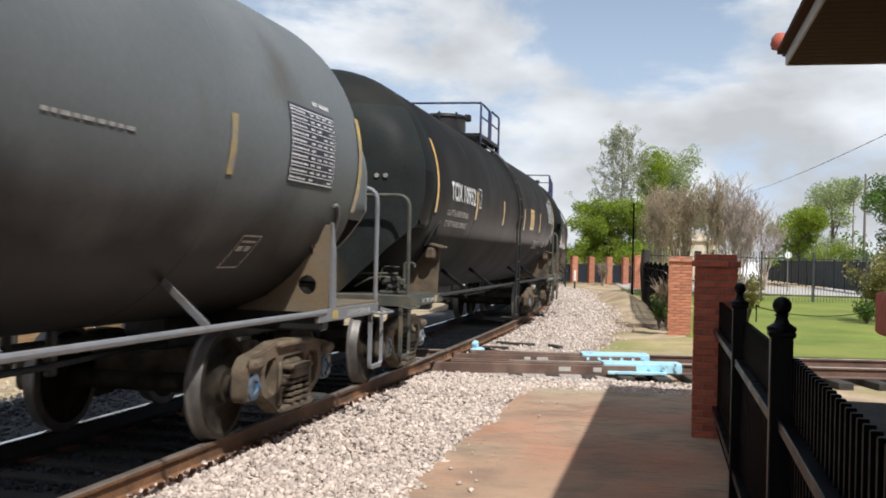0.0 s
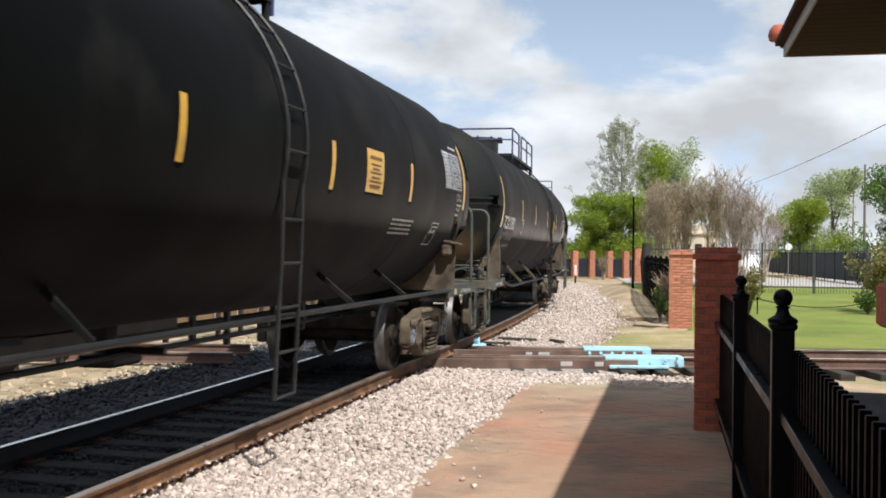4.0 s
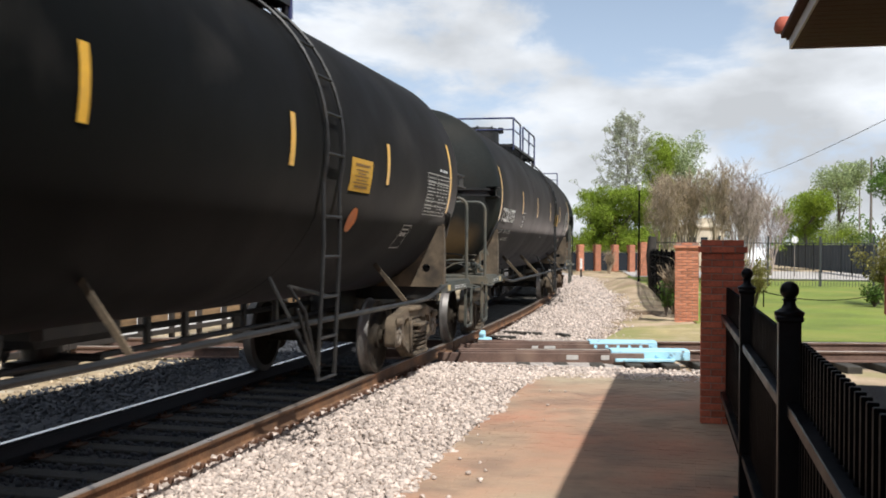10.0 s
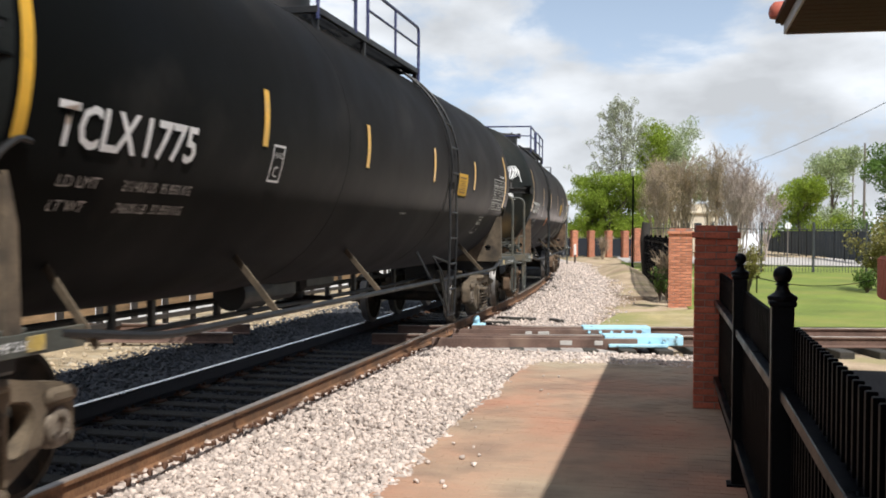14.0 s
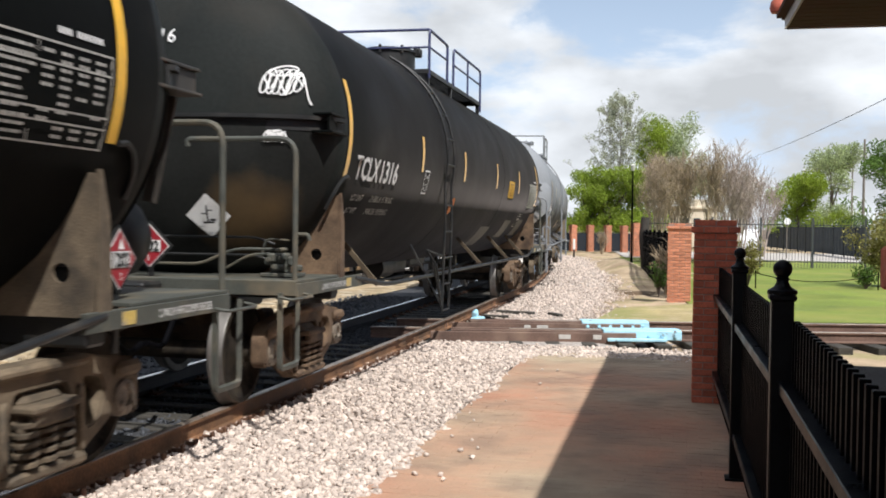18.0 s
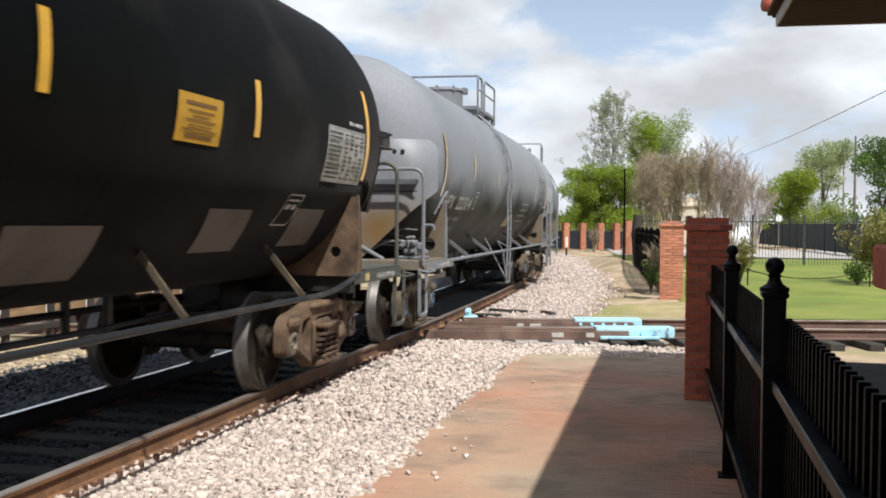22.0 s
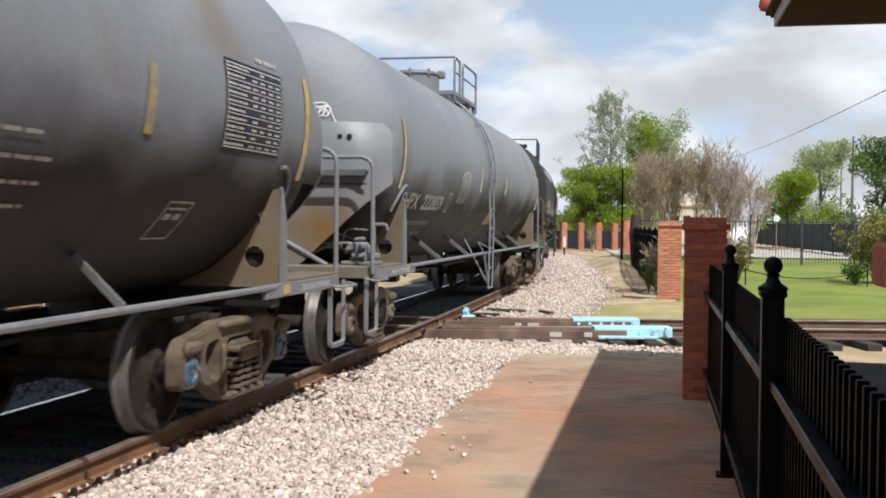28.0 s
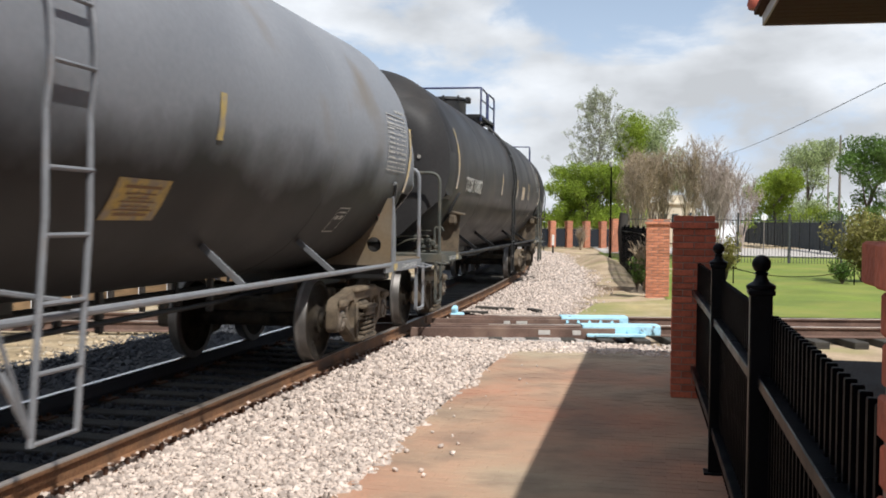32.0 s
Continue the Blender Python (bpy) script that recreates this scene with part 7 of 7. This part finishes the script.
def bare_tree(at, height, width, label, seed, twigs=3, stems=5, bud=0):
    """A leafless many-stemmed tree with fine upright twigs."""
    rng = random.Random(seed)
    root = new("bare_tree")
    root.location = at
    tagged(root, label, "tree", "bare trees")
    segs, tips = branching(rng, (0, 0, 0), height, 0.55, 2, r=0.055, stems=stems, fork=3)
    top = max(t.z for t in tips)
    wide = max(max(abs(t.x), abs(t.y)) for t in tips)
    fit = Matrix.Diagonal((width / 2 / wide, width / 2 / wide, height * 0.86 / top, 1))
    segs = [(fit @ a, fit @ b, c, d) for a, b, c, d in segs]
    tips = [fit @ t for t in tips]
    wood = M["brown_twig" if bud else "twig"]
    limbs_mesh("trunk", segs, wood, root)
    fine = []
    for t in tips:
        for _ in range(twigs):
            d = Vector((rng.uniform(-0.6, 0.6), rng.uniform(-0.6, 0.6), rng.uniform(0.2, 1.0))).normalized()
            p = t - d * 0.15
            ln = rng.uniform(0.3, 0.8)
            for _ in range(2):
                q = p + d * ln / 2
                fine.append((p, q, 0.009, 0.007))
                p, d = q, (d + Vector((rng.uniform(-0.3, 0.3), rng.uniform(-0.3, 0.3), 0.1))).normalized()
    tagged(limbs_mesh("brushwood", fine, wood, root, 3, 0.007), kind="stuff")
    if bud:
        tagged(leaf_cloud("bud_mass", tips, [rng.uniform(0.25, 0.5) for _ in tips], bud, 0.035, M["bud"], root, seed), kind="stuff")
    return root


def shrub(at, height, width, label, leaf, seed, leaves=1500, size=0.06):
    rng = random.Random(seed)
    root = new("shrub")
    root.location = at
    tagged(root, label, "shrub")
    segs, cs, rr = [], [], []
    for i in range(26):
        a = rng.uniform(0, math.tau)
        rad = width / 2 * rng.uniform(0.2, 1.0)
        z = height * rng.uniform(0.55, 1.0)
        tip = Vector((rad * math.cos(a), rad * math.sin(a), z))
        mid = tip * 0.5 + Vector((0, 0, 0.1 * height))
        segs += [(Vector((0, 0, 0)), mid, 0.014, 0.009), (mid, tip, 0.009, 0.004)]
        cs += [mid * 0.9, tip, tip * 0.8]
        rr += [width * 0.2, width * 0.12, width * 0.18]
    tagged(limbs_mesh("stem_mass", segs, M["bark"], root), kind="stuff")
    tagged(leaf_cloud("foliage", cs, rr, leaves, size, M[leaf], root, seed), kind="stuff")
    return root


def make_trees():
    airy_tree((13.3, 76, -0.1), 10.7, 8.0, "tall slender tree with sparse pale spring leaves", 4)
    tree((12.0, 73.5, -0.1), 5.9, "low broad tree with bright green leaves", "leaf", 6, 0.95, 26000, 0.085, 0.55, r=0.15, levels=3, spread=0.9, low=0.30)
    tree((14.4, 74.5, -0.1), 5.4, "low tree with fresh green leaves", "leaf", 61, 0.75, 13000, 0.085, 0.5, r=0.13, levels=3, low=0.30)
    tree((10.4, 74.0, -0.1), 4.7, "low leafy tree with fresh green leaves", "leaf", 63, 0.80, 11000, 0.085, 0.5, r=0.13, levels=3, low=0.30)
    tree((15.7, 79, -0.1), 10.1, "slim tree with bright yellow-green leaves", "leaf", 5, 0.40, 24000, 0.08, 0.6, r=0.15, levels=3, low=0.45)
    tree((19.0, 82, -0.1), 10.7, "pale green young tree", "leaf_light", 17, 0.44, 20000, 0.075, 0.6, r=0.15, levels=3, low=0.42)
    for i, (x, y, h, w, bud) in enumerate(((10.7, 50, 5.0, 2.6, 2600), (11.9, 51, 5.2, 2.8, 2600), (13.0, 49.5, 5.5, 2.8, 1400), (11.3, 54, 5.3, 3.0, 2600), (12.9, 55, 5.6, 3.0, 1800), (14.2, 50, 5.5, 2.6, 0), (15.0, 52, 5.2, 2.8, 0), (15.6, 56, 5.4, 3.0, 0), (17.6, 60, 4.6, 2.8, 0), (19.8, 63, 4.4, 2.8, 0))):
        bare_tree((x, y, -0.1), h * 1.2, w, "leafless tree with many stems and fine brown twigs" if bud else "leafless tree with many pale pinkish stems and twigs", 20 + i, twigs=5, stems=6, bud=bud)
    tree((30.2, 86, 0), 5.9, "round bright green roadside tree", "leaf", 31, 0.92, 15000, 0.11, 0.9, r=0.16, low=0.2)
    tree((37.6, 100, 0), 9.4, "tall pale green tree by the road", "leaf_light", 33, 0.55, 13000, 0.12, 1.1, r=0.2, low=0.25)
    tree((36.6, 84, 0), 8.4, "dense dark green tree beside a utility pole", "leaf_dark", 35, 0.85, 15000, 0.12, 1.0, r=0.22, low=0.2)
    tree((42.0, 84, 0), 9.0, "dense dark green tree beside the road", "leaf_dark", 36, 0.85, 15000, 0.12, 1.1, r=0.22, low=0.2)
    shrub((9.15, 30.5, -0.05), 1.5, 1.0, "olive green shrub on the lawn", "leaf_olive", 41, 1500, 0.05)
    shrub((13.7, 31.5, -0.05), 2.2, 2.4, "tall olive and reddish shrub on the lawn", "leaf_olive", 42, 8500, 0.06)
    shrub((12.7, 30.6, -0.05), 0.7, 0.9, "small green shrub under the tall one", "leaf_dark", 43, 700, 0.05)
    shrub((5.78, 27.0, -0.1), 0.9, 0.5, "dark scrub by the brick pier", "leaf_dark", 44, 500, 0.05)
    bare_tree((10.45, 66.0, -0.05), 1.5, 0.9, "low dead brown brush before the far fence", 91, twigs=1, stems=5, bud=40)
    bare_tree((6.15, 27.6, -0.08), 1.35, 0.7, "dead brown weeds beside the brick pier", 92, twigs=2, stems=5, bud=120)
    # far woods close the horizon
    rng = random.Random(77)
    cs, rr = [], []
    for i in range(150):
        x = rng.uniform(-190, 220)
        cs.append((x, 190 + rng.uniform(-12, 25), rng.uniform(0.5, 5.0)))
        rr.append(rng.uniform(2.5, 4.5))
    root = new("far_woods")
    tagged(root, "distant line of hazy green trees", "woods", kind="stuff")
    tagged(leaf_cloud("foliage", cs, rr, 26000, 0.5, M["leaf_dark"], root, 9), kind="stuff")


# ---------------------------------------------------------------- far fences, poles, building, cars
def bar_fence(name, a, b, height, step, label, posts=(), bar=0.018, z0=0.0, rails=(0.12, 0.88), infill=False, paint="far_iron"):
    a, b = Vector((*a, z0)), Vector((*b, z0))
    d = b - a
    root = new(name)
    root.matrix_basis = Matrix.Translation(a) @ d.to_track_quat("Y", "Z").to_matrix().to_4x4()
    tagged(root, label, "fence", "far iron fences")
    ln = d.length
    for k in rails:
        bm = bmesh.new()
        box(bm, (0, ln / 2, height * k), (0.035, ln, 0.035))
        part("rail", bm, M[paint], root)
    if infill:
        bm = bmesh.new()
        box(bm, (0.04, ln / 2, height * 0.5), (0.012, ln - 0.3, height * 0.86))
        part("screen", bm, M["screen"], root, "dark windscreen cloth")
    n = int(ln / step)
    first = None
    for i in range(n + 1):
        m = pose(0, i * ln / n, 0)
        if n <= 120:
            if first is None:
                bm = bmesh.new()
                box(bm, (0, 0, height / 2), (bar, bar, height))
                first = part("bar", bm, M[paint], root)
            else:
                twin(first, m)
    for y in posts:
        bm = bmesh.new()
        box(bm, (0, y, height / 2 + 0.03), (0.075, 0.075, height + 0.06), bev=0.004)
        part("post", bm, M[paint], root)
    return root


def utility_pole(at, h, label, arm=None, lamp=None, r=0.13):
    root = new("utility_pole")
    root.location = at
    tagged(root, label, "utility pole")
    bm = bmesh.new()
    rod(bm, (0, 0, 0), (0, 0, h), r, r * 0.65, n=10)
    part("pole", bm, M["pole"], root, smooth=True)
    if arm:
        bm = bmesh.new()
        box(bm, (0, 0, arm), (2.6, 0.1, 0.12), bev=0.01)
        arm_ob = part("cross_arm", bm, M["pole"], root)
        for x in (-1.2, -0.6, 0.6, 1.2):
            bm = bmesh.new()
            lathe(bm, [(0, 0), (0.05, 0), (0.07, 0.05), (0.04, 0.1), (0.06, 0.15), (0, 0.2)], pose(x, 0, arm + 0.06), n=10)
            part("insulator", bm, M["lamp_white"], arm_ob)
    if lamp:
        dx, z = lamp
        bm = bmesh.new()
        tube(bm, bend([(0, 0, z - 0.25), (dx * 0.6, 0, z + 0.05), (dx, 0, z)], 0.4), 0.035)
        part("lamp_arm", bm, M["pole"], root)
        bm = bmesh.new()
        lathe(bm, [(0, 0.16), (0.12, 0.14), (0.26, 0.02), (0.28, -0.04), (0.16, -0.12), (0, -0.14)], pose(dx, 0, z), n=16)
        part("lamp_head", bm, M["lamp_white"], root, smooth=True)
    return root


def parked_car(at, turn, label):
    root = new("parked_car")
    root.matrix_basis = Matrix.Translation(at) @ pose(0, 0, 0, 0, 0, turn)
    tagged(root, label, "car", "parked white cars")
    side = smooth_loop([(-2.3, 0.3), (-2.3, 0.85), (-1.3, 1.0), (-0.7, 1.62), (1.5, 1.68), (2.2, 1.05), (2.3, 0.3)], 0.15)
    bm = bmesh.new()
    prism(bm, side, 1.8, pose(0, -0.9, 0))
    bmesh.ops.bevel(bm, geom=[e for e in bm.edges if e.calc_face_angle(0) > 1.2], offset=0.08, segments=2, affect="EDGES")
    part("body", bm, M["carpaint"], root, smooth=True)
    for y in (-0.91, 0.89):
        bm = bmesh.new()
        prism(bm, smooth_loop([(-0.95, 1.05), (-0.6, 1.5), (1.4, 1.55), (1.8, 1.05)], 0.08), 0.02, pose(0, y, 0))
        part("window", bm, M["glass"], root)
        for x in (-1.4, 1.4):
            bm = bmesh.new()
            lathe(bm, [(0, -0.1), (0.2, -0.11), (0.22, -0.08), (0.33, -0.1), (0.33, 0.1), (0.22, 0.08), (0.2, 0.11), (0, 0.1)], pose(x, y, 0.33, 90), n=20)
            part("wheel", bm, M["iron"], root, smooth=True)
    return root


def make_backdrop():
    # brick piers and iron panels across the end of the verge
    far = [(9.12, 70.0), (10.23, 69.8), (11.38, 69.5), (12.42, 69.2), (13.45, 69.0)]
    for x, y in far:
        brick_pier("brick_pier", x, y, 1.80, "small sunlit orange brick pier of the far fence", 0.0, Vector((x, y, 0.0)), pose(0, 0, 0, 0, 0, 20), detail=False, clay="brick_lit")
    brick_pier("brick_pier", 11.43, 60.0, 1.95, "taller orange brick pier where the far fence turns", 0.0, Vector((11.43, 60.0, 0.0)), pose(0, 0, 0, 0, 0, 20), detail=False, clay="brick_lit")
    pts = [(6.9, 71.0)] + far
    for a, b in zip(pts, pts[1:]):
        bar_fence("iron_fence", a, b, 1.35, 0.09, "black iron fence between brick piers", z0=0.0, bar=0.03, infill=True)
    # fence down the verge to the pier beside the crossing
    pa, pb = Vector((5.95, 26.3, 0)), Vector((8.25, 41.6, 0))
    n = 6
    for i in range(n):
        a, b = pa.lerp(pb, i / n), pa.lerp(pb, (i + 1) / n)
        bar_fence("iron_fence", a[:2], b[:2], 1.62, 0.105, "black iron fence along the dirt verge", posts=(0.05,), bar=0.030, z0=-0.05, rails=(0.10, 0.60, 0.9), paint="iron")
    pc = Vector((13.45, 69.0, 0))
    bar_fence("iron_fence", pb[:2], pc[:2], 1.62, 0.25, "black iron fence along the dirt verge", bar=0.022, z0=-0.05)
    # dark leaning trunk by the fence corner
    root = new("old_tree")
    root.location = (8.30, 41.5, -0.05)
    tagged(root, "dark thick cut-off tree beside the iron fence", "tree")
    bm = bmesh.new()
    tube(bm, [(0.12, 0, 0), (0.02, 0, 0.8), (-0.04, 0, 1.4), (-0.02, 0, 1.8), (0.0, 0, 2.15)], 0.25, n=10, taper=0.17)
    part("trunk", bm, M["yard_wood"], root, smooth=True)
    # lamp post
    root = new("street_lamp")
    root.location = (8.42, 45.0, -0.05)
    tagged(root, "black lamp post with a white lantern", "street lamp")
    bm = bmesh.new()
    lathe(bm, [(0, 0), (0.12, 0), (0.13, 0.1), (0.07, 0.2), (0.042, 0.5), (0.032, 4.2), (0, 4.2)], n=14)
    part("pole", bm, M["iron"], root, smooth=True)
    bm = bmesh.new()
    lathe(bm, [(0, 0), (0.05, 0.0), (0.085, 0.05), (0.095, 0.20), (0.12, 0.22), (0.05, 0.30), (0, 0.33)], pose(0, 0, 4.2), n=16)
    part("lantern", bm, M["lantern_glass"], root, smooth=True)
    # lawn's rear fence and the screened fence across the road
    bar_fence("iron_fence", (12.2, 46.0), (16.6, 45.6), 2.15, 0.13, "tall black iron fence behind the lawn", posts=(0.0, 2.1, 4.35), bar=0.015)
    bar_fence("iron_fence", (16.6, 45.6), (23.0, 45.0), 2.15, 0.13, "tall black iron fence behind the lawn", posts=(2.2, 4.3), bar=0.015)
    bar_fence("iron_fence", (9.4, 47.5), (12.2, 46.0), 2.15, 0.13, "tall black iron fence behind the lawn", posts=(0.0,), bar=0.015)
    a, b = Vector((29.2, 92, 0)), Vector((24.2, 58, 0))
    d = b - a
    root = new("screened_fence")
    root.matrix_basis = Matrix.Translation(a) @ d.to_track_quat("Y", "Z").to_matrix().to_4x4()
    tagged(root, "black windscreen fabric on a long fence", "fence")
    for i in range(12):
        bm = bmesh.new()
        ln = d.length / 12
        box(bm, (0, (i + 0.5) * ln, 1.0), (0.03, ln - 0.06, 1.75), bev=0.006)
        part("screen_panel", bm, M["screen"], root)
        bm = bmesh.new()
        rod(bm, (0, i * ln, 0), (0, i * ln, 1.98), 0.04, n=8)
        part("post", bm, M["iron"], root)
    # white marker by the line where it bends away
    root = new("marker_post")
    root.location = (7.62, 58.0, -0.1)
    tagged(root, "slim white marker post with a dark foot beside the track", "marker post")
    bm = bmesh.new()
    box(bm, (0, 0, 0.25), (0.10, 0.10, 0.5), bev=0.01)
    part("foot", bm, M["yard_wood"], root)
    bm = bmesh.new()
    box(bm, (0, 0, 0.80), (0.13, 0.08, 0.60), bev=0.02)
    part("plate", bm, M["lamp_white"], root)
    # round white sign
    root = new("round_sign")
    root.location = (20.6, 61.0, 0)
    tagged(root, "round white sign on a thin post", "sign")
    bm = bmesh.new()
    rod(bm, (0, 0.03, 0), (0, 0.03, 2.2), 0.03, n=8)
    part("post", bm, M["pole"], root)
    bm = bmesh.new()
    rod(bm, (0, 0, 2.15), (0, -0.03, 2.15), 0.20, n=24)
    part("plate", bm, M["lamp_white"], root)
    for x, y, tn in ((33.0, 88, 15), (37.5, 89, 10), (22.0, 74, 80)):
        parked_car((x, y, 0.0), tn, "white parked car beyond the fence")
    # cream building with a low tower
    root = new("cream_building")
    root.location = (23.0, 92, 0)
    tagged(root, "small cream building with a flat cornice", "building")
    bm = bmesh.new()
    box(bm, (0, 3, 1.7), (3.6, 6, 3.4))
    part("wall", bm, M["cream"], root)
    bm = bmesh.new()
    box(bm, (0, 3, 3.5), (4.0, 6.4, 0.25), bev=0.04)
    part("cornice", bm, M["cream"], root)
    bm = bmesh.new()
    box(bm, (0.7, 2.5, 3.95), (1.0, 1.4, 0.7), bev=0.03)
    part("tower", bm, M["cream"], root)
    for x in (-1.1, 0.0, 1.1):
        bm = bmesh.new()
        box(bm, (x, -0.012, 1.9), (0.6, 0.05, 1.3), bev=0.01)
        part("window", bm, M["glass"], root)
    utility_pole((31.5, 90, 0), 6.3, "thin grey utility pole")
    utility_pole((36.5, 100, 0), 7.6, "utility pole with a cross arm", arm=7.3)
    utility_pole((37.0, 90.0, 0), 9.6, "tall utility pole with a street lamp", lamp=(1.5, 6.8))
    utility_pole((46.0, 115, 0), 9.3, "pale street lamp pole", lamp=(-1.2, 9.2), r=0.1)
    bm = bmesh.new()
    pts = []
    p, q = Vector((25.9, 90, 7.5)), Vector((12.6, 27.0, 5.65))
    for i in range(41):
        t = i / 40
        pts.append(p.lerp(q, t) + Vector((0, 0, -0.25 * 4 * t * (1 - t))))
    tube(bm, pts, 0.011, n=6)
    tagged(solid("overhead_wire", bm, M["iron"]), "black overhead wire sagging across the sky", "wire")
    bm = bmesh.new()
    pts = [Vector((9.3 + 3.6 * t, 30.2, 0.42 - 0.24 * 4 * t * (1 - t))) for t in [i / 24 for i in range(25)]]
    tube(bm, pts, 0.013, n=6)
    tagged(solid("chain", bm, M["iron"]), "dark sagging chain across the lawn", "chain")
    for x in (9.3, 12.9):
        bm = bmesh.new()
        rod(bm, (x, 30.2, -0.1), (x, 30.2, 0.48), 0.02, n=8)
        tagged(solid("chain_post", bm, M["iron"]), "short dark post holding a chain", "post", "chain posts")


def make_clamp():
    """A small light blue fitting clamped to the rail past the crossing."""
    root = new("rail_clamp")
    root.matrix_basis = Matrix.Translation(Vector((0.72, 18.5, 0.0))) @ AXIS
    tagged(root, "small light blue fitting beside the rail", "rail clamp")
    bm = bmesh.new()
    box(bm, (0, 0, 0.02), (0.22, 0.30, 0.10), bev=0.02)
    box(bm, (-0.04, -0.05, 0.12), (0.10, 0.16, 0.14), pose(0, 0, 0, 20), bev=0.02)
    part("body", bm, M["cyan"], root)
    bm = bmesh.new()
    tube(bm, bend([(0.1, 0.1, 0.05), (0.25, 0.3, 0.0), (0.5, 0.35, -0.05)], 0.2), 0.03)
    part("hose", bm, M["iron"], root)
    rng = random.Random(12)
    for x, y, ln, tn in ((1.55, 20.6, 0.8, 65), (2.3, 20.2, 0.45, 20), (1.1, 19.6, 0.5, 80)):
        bm = bmesh.new()
        box(bm, (0, 0, 0), (0.12, ln, 0.06), bev=0.01)
        ob = tagged(solid("scrap_timber", bm, M["tie"]), "short weathered scrap of timber on the ballast", "timber", "scraps of timber")
        ob.matrix_basis = pose(x, y, -0.02, 0, 0, tn)


# ---------------------------------------------------------------- far side of the track
def make_far_side():
    setting(sheet("far_platform", [site(-26, -12), site(-6.2, -12), site(-6.2, 60), site(-26, 60)], -0.10, M["stone_wall"]), "pale sunlit concrete platform across the track")
    setting(sheet("far_strip", [site(-6.2, -12), site(-3.0, -12), site(-3.15, 9), site(-2.95, 16), site(-3.2, 60), site(-6.2, 60)], -0.10, M["straw"]), "strip of straw-coloured dirt and litter across the track")
    rng = np.random.default_rng(31)
    pts = [tuple(site(lat, q, -0.095)) for lat, q in zip(-3.0 - rng.exponential(0.45, 1500), rng.uniform(6, 26, 1500)) if lat > -5.5]
    tagged(stones("litter_stones", pts, rng.uniform(0.03, 0.10, len(pts)), M["straw_stone"], 9), "loose tan stones and litter beside the ballast", "stones", kind="stuff")
    for i in range(12):
        a = site(-4.75, 2 + i * 3.3, -0.12)
        root = new("guard_fence")
        root.matrix_basis = Matrix.Translation(a) @ AXIS
        tagged(root, "dark low post and rail fence across the track", "fence", "guard fence sections")
        for j in range(3):
            bm = bmesh.new()
            box(bm, (0, j * 1.1, 0.55), (0.09, 0.09, 1.1), bev=0.008)
            part("post", bm, M["yard_wood"], root)
        for z in (0.24, 0.98):
            bm = bmesh.new()
            box(bm, (0.05, 1.6, z), (0.05, 3.26, 0.09), bev=0.006)
            part("rail", bm, M["yard_wood"], root)
        if 2 < i < 9:
            for j in range(3):
                bm = bmesh.new()
                box(bm, (-0.07, 0.55 + j * 1.1, 0.52), (0.03, 1.02, 0.30), bev=0.004)
                part("plank", bm, M["tan_plank"], root, "sunlit brown plank")
    # yard building far over the platform closes that side
    bm = bmesh.new()
    box(bm, site(-30, 24, 2.4), (6, 90, 5.0), AXIS)
    setting(solid("yard_wall", bm, M["cream"]), "long cream wall across the yard")


make_trees()
make_backdrop()
make_clamp()
make_far_side()

# ---------------------------------------------------------------- what moves
def motions():
    """The train rolls toward the camera on its two trucks; its wheels turn."""
    for ob, mid, ln in cars:
        rows = []
        half = ln / 2 - 2.12
        for i in range(65):
            t = i * 0.5
            s = mid - run_of(t)
            a, b = line(s - half)[0], line(s + half)[0]
            d = b - a
            c = (a + b) / 2
            rows.append((t, pose(c.x, c.y, RAIL, 0, 0, -math.degrees(math.atan2(d.x, d.y)))))
        walk(ob, rows)
        for w in ob.children_recursive:
            if w.name.startswith("wheelset"):
                y = w.location.y
                walk(w, [(k * 0.2, pose(0, y, WHEEL_R, math.degrees(run_of(k * 0.2) / WHEEL_R), 0, 0)) for k in range(161)])


motions()
